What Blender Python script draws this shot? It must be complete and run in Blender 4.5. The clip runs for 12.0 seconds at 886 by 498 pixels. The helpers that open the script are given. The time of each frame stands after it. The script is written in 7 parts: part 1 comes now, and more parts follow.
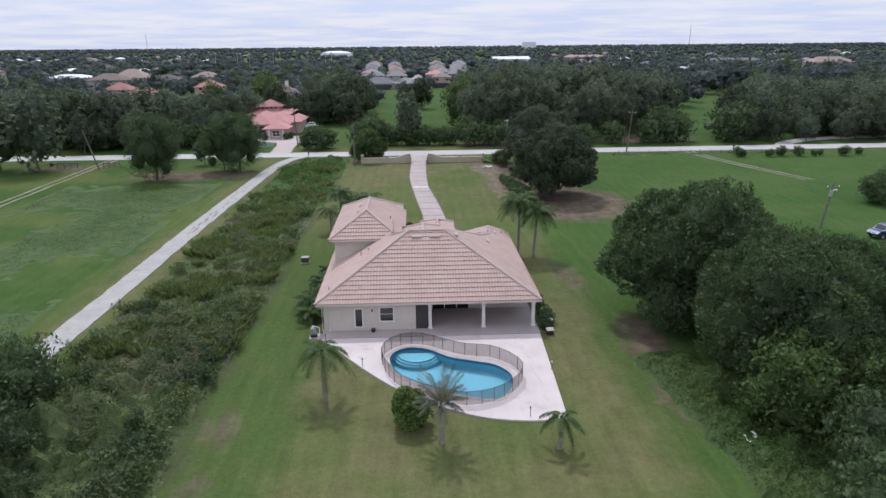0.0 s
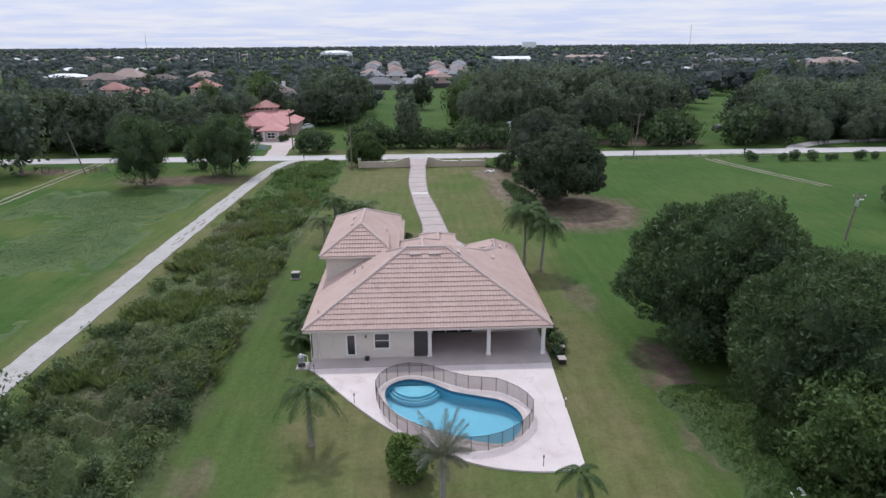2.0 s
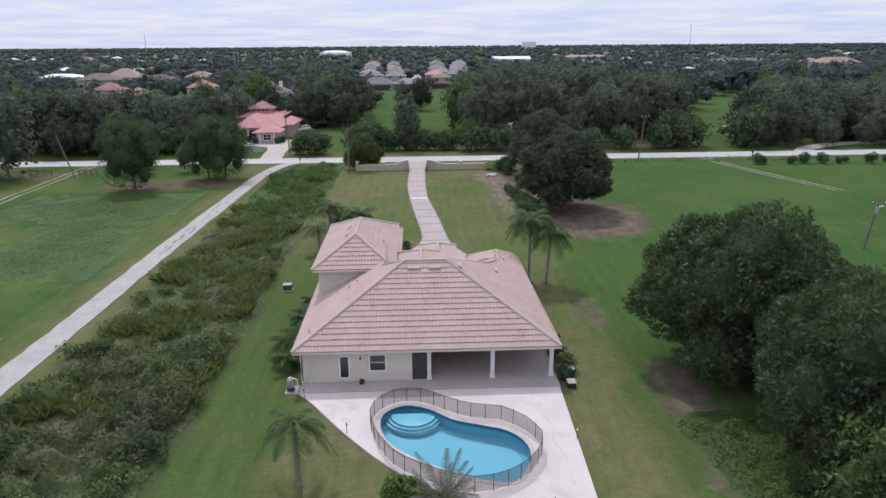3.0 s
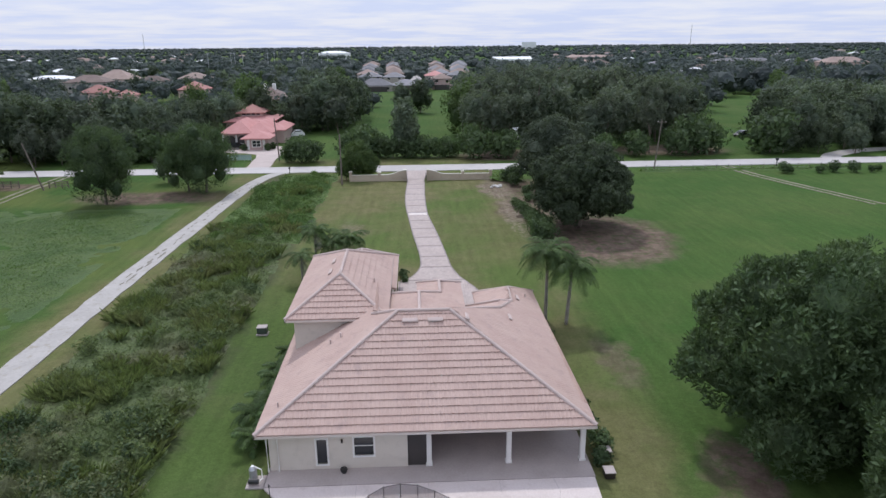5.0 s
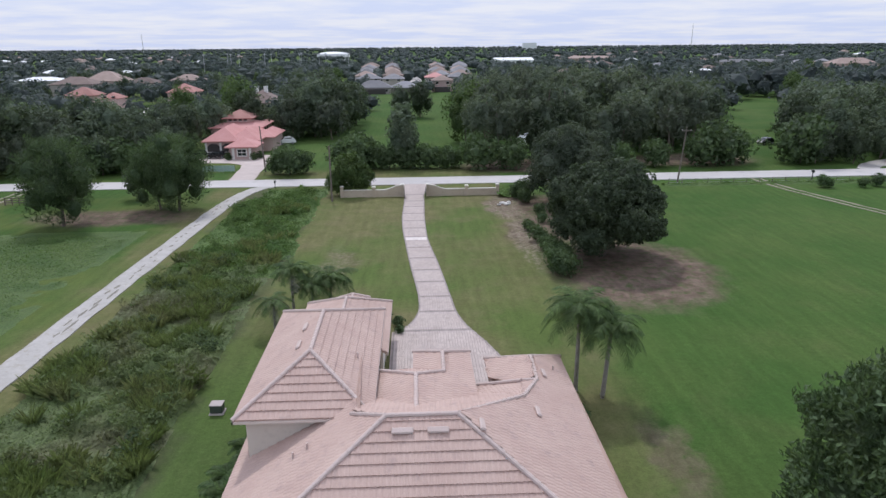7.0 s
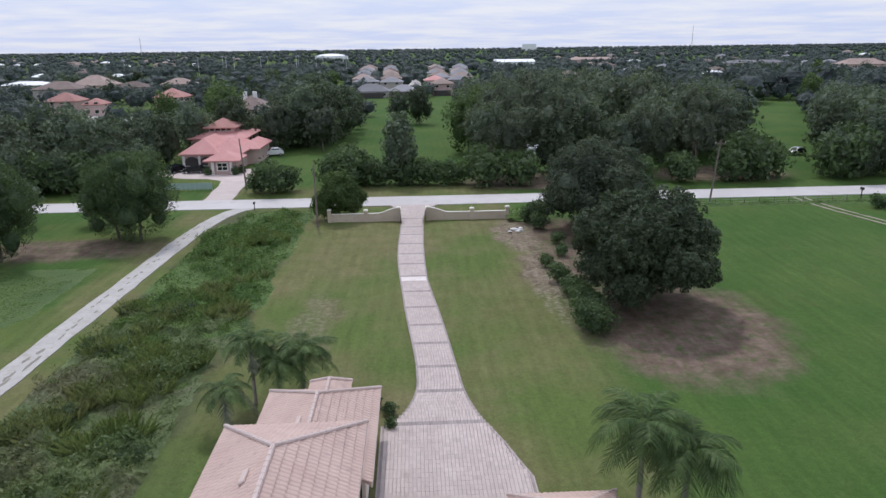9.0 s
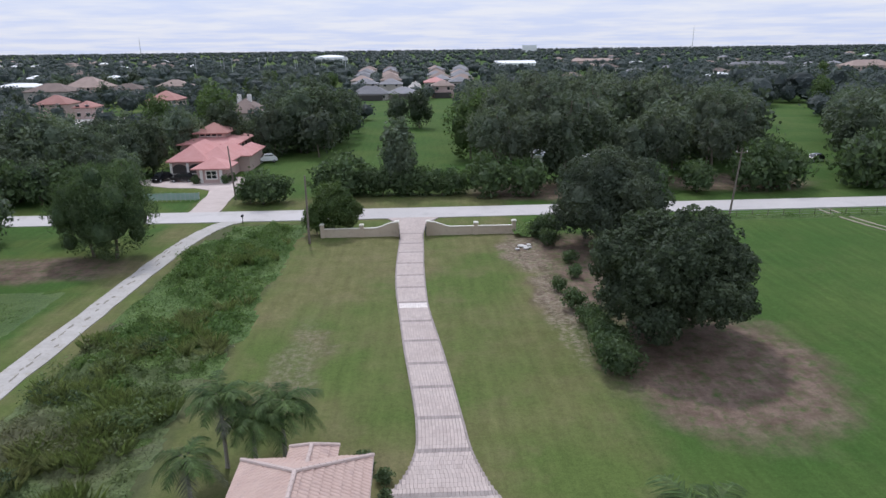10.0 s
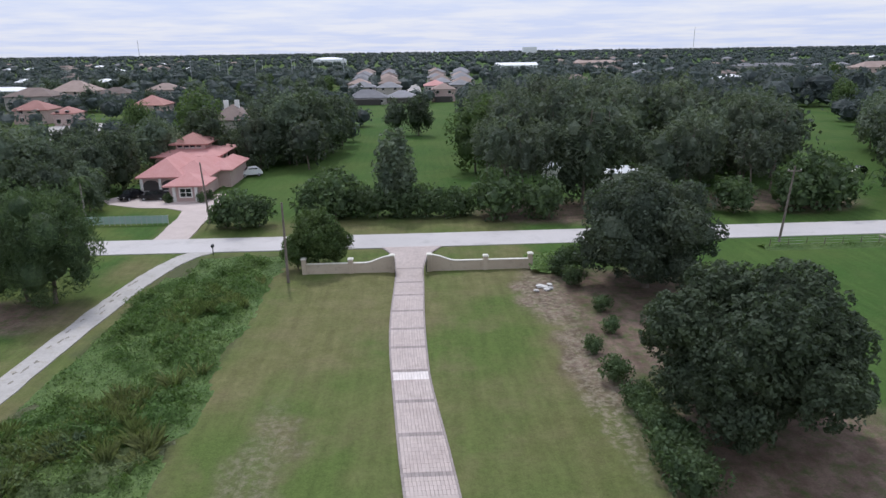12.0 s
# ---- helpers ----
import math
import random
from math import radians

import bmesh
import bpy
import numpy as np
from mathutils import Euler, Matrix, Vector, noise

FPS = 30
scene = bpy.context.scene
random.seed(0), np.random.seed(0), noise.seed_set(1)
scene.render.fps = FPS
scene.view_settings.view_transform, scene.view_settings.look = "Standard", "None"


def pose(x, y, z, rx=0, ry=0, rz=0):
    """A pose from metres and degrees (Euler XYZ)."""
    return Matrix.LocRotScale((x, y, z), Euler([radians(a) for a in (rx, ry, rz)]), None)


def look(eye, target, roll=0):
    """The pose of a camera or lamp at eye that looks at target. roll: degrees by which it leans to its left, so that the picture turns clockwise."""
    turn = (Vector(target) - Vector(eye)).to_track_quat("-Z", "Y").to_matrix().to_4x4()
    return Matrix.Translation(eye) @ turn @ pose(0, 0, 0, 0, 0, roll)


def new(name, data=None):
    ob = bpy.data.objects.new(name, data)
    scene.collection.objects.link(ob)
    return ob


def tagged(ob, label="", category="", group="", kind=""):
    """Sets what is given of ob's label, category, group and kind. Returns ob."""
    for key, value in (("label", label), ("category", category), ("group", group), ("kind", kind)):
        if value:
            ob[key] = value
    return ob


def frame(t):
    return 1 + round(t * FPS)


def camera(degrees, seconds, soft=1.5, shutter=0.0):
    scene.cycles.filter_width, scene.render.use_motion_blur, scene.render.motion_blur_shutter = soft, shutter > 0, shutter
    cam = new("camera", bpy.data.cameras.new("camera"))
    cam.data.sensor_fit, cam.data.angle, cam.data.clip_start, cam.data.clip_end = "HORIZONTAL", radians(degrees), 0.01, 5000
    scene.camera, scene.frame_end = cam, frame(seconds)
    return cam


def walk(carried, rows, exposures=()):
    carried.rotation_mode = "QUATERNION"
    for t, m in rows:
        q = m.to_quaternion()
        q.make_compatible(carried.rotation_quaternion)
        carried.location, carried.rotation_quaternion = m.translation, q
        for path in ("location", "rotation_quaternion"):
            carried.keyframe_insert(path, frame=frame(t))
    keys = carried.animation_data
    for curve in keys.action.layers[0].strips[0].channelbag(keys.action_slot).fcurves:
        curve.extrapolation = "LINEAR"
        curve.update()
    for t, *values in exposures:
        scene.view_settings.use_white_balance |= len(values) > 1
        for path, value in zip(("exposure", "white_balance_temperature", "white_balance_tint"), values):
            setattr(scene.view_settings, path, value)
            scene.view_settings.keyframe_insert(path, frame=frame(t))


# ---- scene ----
cam = camera(68.0, 12.0)
PATH = [
    (0, (-0.702, 6.557, 24.954), (-0.625, 8.464, 24.357), -0.5),
    (0.5, (-0.681, 7.78, 24.928), (-0.604, 9.687, 24.33), -0.4),
    (1, (-0.633, 9.089, 24.932), (-0.556, 10.996, 24.334), -0.4),
    (1.5, (-0.597, 10.609, 24.916), (-0.519, 12.516, 24.318), -0.5),
    (2, (-0.579, 12.3, 24.909), (-0.501, 14.207, 24.311), -0.4),
    (2.5, (-0.532, 14.105, 24.868), (-0.455, 16.012, 24.269), -0.4),
    (3, (-0.459, 16.308, 24.835), (-0.38, 18.215, 24.237), -0.4),
    (5, (-0.178, 27.215, 24.757), (-0.099, 29.122, 24.16), -0.5),
    (5.5, (-0.097, 30.319, 24.728), (-0.018, 32.226, 24.131), -0.5),
    (6, (-0.004, 33.54, 24.713), (0.075, 35.448, 24.117), -0.5),
    (6.5, (0.023, 36.876, 24.685), (0.103, 38.784, 24.089), -0.5),
    (6.8, (0.073, 38.985, 24.689), (0.153, 40.893, 24.094), -0.5),
    (7, (0.12, 40.415, 24.684), (0.199, 42.323, 24.089), -0.5),
    (9, (0.467, 55.143, 24.853), (0.546, 57.052, 24.262), -0.7),
    (9.5, (0.563, 58.87, 24.915), (0.642, 60.78, 24.326), -0.7),
    (10, (0.563, 62.526, 24.946), (0.642, 64.436, 24.358), -0.7),
    (10.5, (0.597, 66.173, 24.96), (0.675, 68.084, 24.373), -0.8),
    (11, (0.679, 69.783, 24.975), (0.757, 71.694, 24.389), -0.8),
    (11.5, (0.764, 73.414, 24.966), (0.842, 75.325, 24.382), -0.8),
    (12, (0.788, 77.09, 24.935), (0.867, 79.002, 24.352), -0.8),
]
walk(cam, [(t, look(eye, target, roll)) for t, eye, target, roll in PATH], exposures=[(0, 0.0, 6200, 10), (12.0, 0.0, 6200, 10)])


# ---- light and sky ----
SUN_EL, SUN_AZ = 56.0, -12.0            # degrees; azimuth from +y towards +x
world = bpy.data.worlds.new("world")
scene.world = world
world.use_nodes = True
wn, wl = world.node_tree.nodes, world.node_tree.links
wn.clear()
w_out = wn.new("ShaderNodeOutputWorld")
w_bg = wn.new("ShaderNodeBackground")
w_sky = wn.new("ShaderNodeTexSky")
w_sky.sky_type, w_sky.sun_disc = "NISHITA", False
w_sky.sun_elevation, w_sky.sun_rotation = radians(SUN_EL), radians(SUN_AZ)
w_sky.dust_density, w_sky.ozone_density = 2.0, 1.5
w_tc = wn.new("ShaderNodeTexCoord")
w_sep = wn.new("ShaderNodeSeparateXYZ")
wl.new(w_tc.outputs["Generated"], w_sep.inputs[0])
w_add = wn.new("ShaderNodeMath"); w_add.operation = "ADD"; w_add.inputs[1].default_value = 0.06
wl.new(w_sep.outputs["Z"], w_add.inputs[0])
w_dx = wn.new("ShaderNodeMath"); w_dx.operation = "DIVIDE"
w_dy = wn.new("ShaderNodeMath"); w_dy.operation = "DIVIDE"
wl.new(w_sep.outputs["X"], w_dx.inputs[0]); wl.new(w_add.outputs[0], w_dx.inputs[1])
wl.new(w_sep.outputs["Y"], w_dy.inputs[0]); wl.new(w_add.outputs[0], w_dy.inputs[1])
w_cmb = wn.new("ShaderNodeCombineXYZ")
wl.new(w_dx.outputs[0], w_cmb.inputs[0]); wl.new(w_dy.outputs[0], w_cmb.inputs[1])
w_noise = wn.new("ShaderNodeTexNoise")
w_noise.inputs["Scale"].default_value, w_noise.inputs["Detail"].default_value = 0.62, 7
w_noise.inputs["Roughness"].default_value = 0.58
wl.new(w_cmb.outputs[0], w_noise.inputs["Vector"])
w_ramp = wn.new("ShaderNodeValToRGB")
w_ramp.color_ramp.elements[0].position, w_ramp.color_ramp.elements[0].color = 0.40, (0.0, 0.0, 0.0, 1)
w_ramp.color_ramp.elements[1].position, w_ramp.color_ramp.elements[1].color = 0.6, (1, 1, 1, 1)
wl.new(w_noise.outputs["Fac"], w_ramp.inputs[0])
w_mix = wn.new("ShaderNodeMixRGB")
w_mix.inputs["Fac"].default_value = 0.9
w_cloud = wn.new("ShaderNodeMixRGB")
w_cloud.inputs["Color1"].default_value, w_cloud.inputs["Color2"].default_value = (7.5, 8.2, 10.6, 1), (9.5, 9.6, 10.5, 1)
wl.new(w_ramp.outputs["Color"], w_cloud.inputs["Fac"])
wl.new(w_cloud.outputs["Color"], w_mix.inputs["Color2"])
wl.new(w_sky.outputs["Color"], w_mix.inputs["Color1"])
w_gain = wn.new("ShaderNodeMapRange")         # thin cloud is brighter overhead than at the horizon
wl.new(w_sep.outputs["Z"], w_gain.inputs["Value"])
w_gain.inputs["From Min"].default_value, w_gain.inputs["From Max"].default_value = 0.0, 1.0
w_gain.inputs["To Min"].default_value, w_gain.inputs["To Max"].default_value = 0.97, 1.25
w_mul = wn.new("ShaderNodeMixRGB"); w_mul.blend_type = "MULTIPLY"; w_mul.inputs["Fac"].default_value = 1.0
wl.new(w_mix.outputs["Color"], w_mul.inputs["Color1"])
wl.new(w_gain.outputs[0], w_mul.inputs["Color2"])
wl.new(w_mul.outputs["Color"], w_bg.inputs["Color"])
w_bg.inputs["Strength"].default_value = 0.09
wl.new(w_bg.outputs[0], w_out.inputs[0])

sun_data = bpy.data.lights.new("sun", "SUN")
sun_data.energy, sun_data.angle, sun_data.color = 1.8, radians(3), (1.0, 0.975, 0.945)
sun = new("sun", sun_data)
az, el = radians(SUN_AZ), radians(SUN_EL)
sun.matrix_basis = look((0, 0, 60), (-math.sin(az) * math.cos(el), -math.cos(az) * math.cos(el), 60 - math.sin(el)))
sun.location = (0, 60, 60)


# ---- materials ----
def nodes_of(name):
    m = bpy.data.materials.new(name)
    m.use_nodes = True
    nt = m.node_tree
    return m, nt, nt.nodes["Principled BSDF"]


def noise_node(nt, scale, detail=4, rough=0.55, vec=None):
    n = nt.nodes.new("ShaderNodeTexNoise")
    n.inputs["Scale"].default_value, n.inputs["Detail"].default_value = scale, detail
    n.inputs["Roughness"].default_value = rough
    if vec is not None:
        nt.links.new(vec, n.inputs["Vector"])
    return n


def ramp_node(nt, src, lo, hi, c0=(0, 0, 0, 1), c1=(1, 1, 1, 1)):
    r = nt.nodes.new("ShaderNodeValToRGB")
    r.color_ramp.elements[0].position, r.color_ramp.elements[1].position = lo, hi
    r.color_ramp.elements[0].color, r.color_ramp.elements[1].color = c0, c1
    nt.links.new(src, r.inputs[0])
    return r.outputs["Color"]


def mix_node(nt, fac, a, b, mode="MIX"):
    m = nt.nodes.new("ShaderNodeMixRGB")
    m.blend_type = mode
    for sock, v in ((m.inputs["Fac"], fac), (m.inputs["Color1"], a), (m.inputs["Color2"], b)):
        if isinstance(v, (int, float)):
            sock.default_value = v
        elif isinstance(v, tuple):
            sock.default_value = (*v[:3], 1)
        else:
            nt.links.new(v, sock)
    return m.outputs["Color"]


def math_node(nt, op, a, b=0.0, clamp=False):
    m = nt.nodes.new("ShaderNodeMath")
    m.operation, m.use_clamp = op, clamp
    for sock, v in ((m.inputs[0], a), (m.inputs[1], b)):
        if isinstance(v, (int, float)):
            sock.default_value = v
        else:
            nt.links.new(v, sock)
    return m.outputs[0]


def bump_node(nt, bsdf, src, strength, distance):
    b = nt.nodes.new("ShaderNodeBump")
    b.inputs["Strength"].default_value, b.inputs["Distance"].default_value = strength, distance
    nt.links.new(src, b.inputs["Height"])
    nt.links.new(b.outputs[0], bsdf.inputs["Normal"])


def surface(name, base, alt, rough=0.7, fine=8.0, coarse=0.6, metal=0.0, bump=0.15, dist=0.01, island=0.0, obj=0.0, dirt=None):
    """Two-scale noise between two colours, with fine relief; optional change from piece to piece."""
    m, nt, b = nodes_of(name)
    geo = nt.nodes.new("ShaderNodeNewGeometry")
    pos = geo.outputs["Position"]
    n1 = noise_node(nt, fine, 5, 0.6, pos)
    n2 = noise_node(nt, coarse, 3, 0.5, pos)
    f = math_node(nt, "ADD", math_node(nt, "MULTIPLY", n1.outputs["Fac"], 0.5), math_node(nt, "MULTIPLY", n2.outputs["Fac"], 0.5))
    col = mix_node(nt, ramp_node(nt, f, 0.36, 0.64), base, alt)
    if dirt:
        n3 = noise_node(nt, coarse * 2.3, 6, 0.65, pos)
        col = mix_node(nt, ramp_node(nt, n3.outputs["Fac"], 0.55, 0.75), col, dirt)
    if island:
        v = math_node(nt, "ADD", math_node(nt, "MULTIPLY", geo.outputs["Random Per Island"], island * 2), 1 - island)
        col = mix_node(nt, 1.0, col, v, "MULTIPLY")
    if obj:
        oi = nt.nodes.new("ShaderNodeObjectInfo")
        v = math_node(nt, "ADD", math_node(nt, "MULTIPLY", oi.outputs["Random"], obj * 2), 1 - obj)
        col = mix_node(nt, 1.0, col, v, "MULTIPLY")
    nt.links.new(col, b.inputs["Base Color"])
    b.inputs["Roughness"].default_value, b.inputs["Metallic"].default_value = rough, metal
    if bump:
        bump_node(nt, b, n1.outputs["Fac"], bump, dist)
    return m


def leaf_material(name, dark, light, island=0.24, hue=0.18, coarse=0.35, warm=None):
    m, nt, b = nodes_of(name)
    geo = nt.nodes.new("ShaderNodeNewGeometry")
    oi = nt.nodes.new("ShaderNodeObjectInfo")
    n2 = noise_node(nt, coarse, 4, 0.6, geo.outputs["Position"])
    col = mix_node(nt, ramp_node(nt, n2.outputs["Fac"], 0.35, 0.65), dark, light)
    if warm:
        n3 = noise_node(nt, coarse * 0.45, 3, 0.5, geo.outputs["Position"])
        col = mix_node(nt, ramp_node(nt, n3.outputs["Fac"], 0.5, 0.66), col, warm)
    n4 = noise_node(nt, 5.0, 4, 0.7, geo.outputs["Position"])
    col = mix_node(nt, 1.0, col, ramp_node(nt, n4.outputs["Fac"], 0.3, 0.7, (0.62, 0.62, 0.62, 1), (1.38, 1.38, 1.38, 1)), "MULTIPLY")
    v = math_node(nt, "ADD", math_node(nt, "MULTIPLY", geo.outputs["Random Per Island"], island * 2), 1 - island)
    col = mix_node(nt, 1.0, col, v, "MULTIPLY")
    v2 = math_node(nt, "ADD", math_node(nt, "MULTIPLY", oi.outputs["Random"], hue * 2), 1 - hue)
    col = mix_node(nt, 1.0, col, v2, "MULTIPLY")
    nt.links.new(col, b.inputs["Base Color"])
    b.inputs["Roughness"].default_value = 0.62
    b.inputs["Specular IOR Level"].default_value = 0.25
    tr = nt.nodes.new("ShaderNodeBsdfTranslucent")
    nt.links.new(mix_node(nt, 1.0, col, (1.25, 1.3, 0.8), "MULTIPLY"), tr.inputs["Color"])
    mx = nt.nodes.new("ShaderNodeMixShader")
    mx.inputs[0].default_value = 0.35
    nt.links.new(b.outputs[0], mx.inputs[1])
    nt.links.new(tr.outputs[0], mx.inputs[2])
    nt.links.new(mx.outputs[0], nt.nodes["Material Output"].inputs["Surface"])
    return m


M = {}
M["tile"] = surface("roof_tile_clay", (0.455, 0.320, 0.275), (0.525, 0.387, 0.335), 0.8, 14, 0.5, bump=0.2, island=0.03, obj=0.02, dirt=(0.38, 0.28, 0.255))
M["ridge"] = surface("ridge_tile_clay", (0.50, 0.40, 0.365), (0.57, 0.465, 0.43), 0.8, 12, 0.7, bump=0.2, island=0.08)
M["stucco"] = surface("cream_stucco", (0.60, 0.54, 0.47), (0.66, 0.60, 0.53), 0.85, 30, 0.5, bump=0.25, dist=0.006, dirt=(0.52, 0.47, 0.41))
M["white"] = surface("white_paint", (0.74, 0.72, 0.69), (0.8, 0.78, 0.75), 0.55, 20, 0.8, bump=0.05)
M["cap"] = surface("white_cap_stone", (0.72, 0.68, 0.6), (0.8, 0.77, 0.7), 0.7, 16, 1, bump=0.1)
M["wallstucco"] = surface("tan_wall_stucco", (0.46, 0.38, 0.29), (0.54, 0.46, 0.36), 0.85, 20, 0.5, bump=0.2, dirt=(0.36, 0.30, 0.24))
M["concrete"] = surface("deck_concrete", (0.57, 0.488, 0.462), (0.69, 0.61, 0.585), 0.75, 9, 0.35, bump=0.1, dirt=(0.48, 0.405, 0.38))
M["coping"] = surface("coping_brick", (0.52, 0.44, 0.41), (0.62, 0.54, 0.5), 0.7, 12, 1, obj=0.1, island=0.1)
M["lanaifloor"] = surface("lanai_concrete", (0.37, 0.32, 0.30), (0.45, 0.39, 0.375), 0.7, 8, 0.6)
M["paver"] = surface("concrete_paver", (0.44, 0.362, 0.335), (0.53, 0.452, 0.42), 0.8, 10, 0.35, bump=0.15, island=0.07, obj=0.07, dirt=(0.40, 0.33, 0.30))
M["paverdark"] = surface("dark_band_paver", (0.26, 0.22, 0.208), (0.33, 0.285, 0.27), 0.8, 10, 0.5, island=0.12)
M["paverlight"] = surface("pale_patch_paver", (0.66, 0.59, 0.56), (0.76, 0.70, 0.67), 0.8, 10, 0.5, island=0.08)
M["asphalt"] = surface("pale_worn_asphalt", (0.44, 0.415, 0.405), (0.53, 0.50, 0.49), 0.85, 6, 0.12, bump=0.1, dirt=(0.36, 0.34, 0.33))
M["pool"] = surface("pool_plaster", (0.10, 0.365, 0.485), (0.13, 0.405, 0.525), 0.6, 5, 0.6)
M["poolstep"] = surface("pool_step_plaster", (0.16, 0.44, 0.55), (0.20, 0.48, 0.59), 0.6, 5, 0.6)
M["tileband"] = surface("pool_waterline_tile", (0.02, 0.10, 0.19), (0.04, 0.15, 0.26), 0.3, 20, 2)
M["dark"] = surface("dark_bronze", (0.03, 0.024, 0.022), (0.05, 0.04, 0.036), 0.45, 20, 2, metal=0.3, bump=0.05)
M["black"] = surface("black_iron", (0.012, 0.012, 0.013), (0.02, 0.02, 0.022), 0.5, 20, 2, bump=0.05)
M["screen"] = surface("screened_opening", (0.045, 0.04, 0.038), (0.06, 0.052, 0.05), 0.6, 30, 1)
M["trunk"] = surface("bark", (0.12, 0.095, 0.075), (0.20, 0.165, 0.135), 0.9, 14, 2, bump=0.6, dist=0.03)
M["palmtrunk"] = surface("palm_bark", (0.22, 0.20, 0.175), (0.33, 0.30, 0.27), 0.9, 12, 2, bump=0.5, dist=0.03)
M["pole"] = surface("weathered_pole_wood", (0.13, 0.105, 0.085), (0.22, 0.185, 0.16), 0.9, 20, 2)
M["metal"] = surface("galvanised_metal", (0.42, 0.43, 0.44), (0.52, 0.53, 0.54), 0.45, 20, 2, metal=0.6, bump=0.05)
M["pinktile"] = surface("salmon_roof_tile", (0.48, 0.215, 0.20), (0.56, 0.29, 0.272), 0.8, 4, 0.3, bump=0.3, dist=0.05, island=0.1)
M["pinkwall"] = surface("pink_stucco", (0.47, 0.34, 0.31), (0.54, 0.41, 0.375), 0.85, 6, 0.4)
M["brownroof"] = surface("brown_shingle", (0.13, 0.095, 0.085), (0.19, 0.145, 0.125), 0.9, 3, 0.3, obj=0.25)
M["greenfence"] = surface("pale_green_fence_paint", (0.30, 0.42, 0.37), (0.38, 0.50, 0.45), 0.6, 12, 1)
M["greyroof"] = surface("grey_shingle", (0.17, 0.17, 0.18), (0.24, 0.235, 0.25), 0.9, 3, 0.3, obj=0.25)
M["redroof"] = surface("red_tile_roof", (0.29, 0.135, 0.115), (0.37, 0.19, 0.165), 0.85, 3, 0.3, obj=0.2)
M["tanroof"] = surface("tan_tile_roof", (0.25, 0.185, 0.16), (0.33, 0.25, 0.215), 0.85, 3, 0.3, obj=0.2)
M["housewall"] = surface("far_house_stucco", (0.34, 0.31, 0.29), (0.44, 0.40, 0.37), 0.85, 2, 0.2, obj=0.2)
M["whiteroof"] = surface("white_metal_roof", (0.74, 0.75, 0.77), (0.82, 0.83, 0.84), 0.5, 1, 0.1)
M["carblue"] = surface("dark_blue_car_paint", (0.02, 0.035, 0.085), (0.025, 0.042, 0.1), 0.25, 5, 1, metal=0.3, bump=0)
M["carblack"] = surface("black_car_paint", (0.012, 0.013, 0.016), (0.018, 0.019, 0.022), 0.22, 5, 1, metal=0.3, bump=0)
M["carwhite"] = surface("white_car_paint", (0.72, 0.73, 0.74), (0.78, 0.79, 0.8), 0.3, 5, 1, bump=0)
M["tyre"] = surface("tyre_rubber", (0.015, 0.015, 0.015), (0.025, 0.025, 0.025), 0.85, 20, 2)
M["debris"] = surface("pale_rubble", (0.6, 0.58, 0.55), (0.75, 0.73, 0.7), 0.9, 6, 1, obj=0.15)
M["oak"] = leaf_material("oak_leaves", (0.046, 0.066, 0.039), (0.074, 0.098, 0.056))
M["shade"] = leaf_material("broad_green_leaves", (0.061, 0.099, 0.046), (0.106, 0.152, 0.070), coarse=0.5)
M["midgreen"] = leaf_material("fresh_green_leaves", (0.062, 0.105, 0.036), (0.105, 0.152, 0.052), coarse=0.5)
M["yellowgreen"] = leaf_material("yellow_green_leaves", (0.095, 0.155, 0.04), (0.155, 0.22, 0.06), coarse=0.5)
# pine and wood: colours lifted and blued to stand in for haze
M["pine"] = leaf_material("pine_needles_hazed", (0.078, 0.103, 0.074), (0.128, 0.153, 0.104), island=0.2, hue=0.3, coarse=0.2)
M["wood"] = leaf_material("mixed_wood_leaves_hazed", (0.072, 0.101, 0.070), (0.128, 0.160, 0.106), island=0.2, hue=0.3, coarse=0.2)
M["palm"] = leaf_material("palm_fronds", (0.052, 0.094, 0.030), (0.100, 0.150, 0.050), coarse=1.0, island=0.3)
M["deadpalm"] = leaf_material("dry_palm_fronds", (0.105, 0.115, 0.085), (0.18, 0.185, 0.145), coarse=1.0, island=0.3)
M["brush"] = leaf_material("tall_weeds", (0.100, 0.146, 0.054), (0.154, 0.196, 0.080), coarse=0.25, island=0.34, warm=(0.165, 0.158, 0.095))
M["weed"] = leaf_material("low_weeds", (0.088, 0.158, 0.042), (0.136, 0.205, 0.061), coarse=0.2)
M["tussock"] = leaf_material("tall_grass_blades", (0.142, 0.190, 0.070), (0.205, 0.242, 0.102), coarse=0.3, island=0.3, warm=(0.205, 0.215, 0.110))
# distance haze is painted in: leaf colour greyed and shifted to blue
M["farwood_hazed"] = leaf_material("distant_woods_hazed", (0.046, 0.064, 0.064), (0.072, 0.090, 0.087), coarse=0.012, island=0.2)

# glass and water
M["glass"], nt_, b_ = nodes_of("window_glass")
b_.inputs["Base Color"].default_value = (0.02, 0.024, 0.028, 1)
b_.inputs["Roughness"].default_value, b_.inputs["Specular IOR Level"].default_value = 0.04, 0.7
M["water"], nt_, b_ = nodes_of("pool_water")
b_.inputs["Base Color"].default_value = (0.72, 0.93, 0.97, 1)
b_.inputs["Roughness"].default_value, b_.inputs["IOR"].default_value = 0.03, 1.33
b_.inputs["Transmission Weight"].default_value = 1.0
g_ = nt_.nodes.new("ShaderNodeNewGeometry")
bump_node(nt_, b_, noise_node(nt_, 2.2, 3, 0.5, g_.outputs["Position"]).outputs["Fac"], 0.12, 0.03)
M["mesh"], nt_, b_ = nodes_of("fence_mesh")
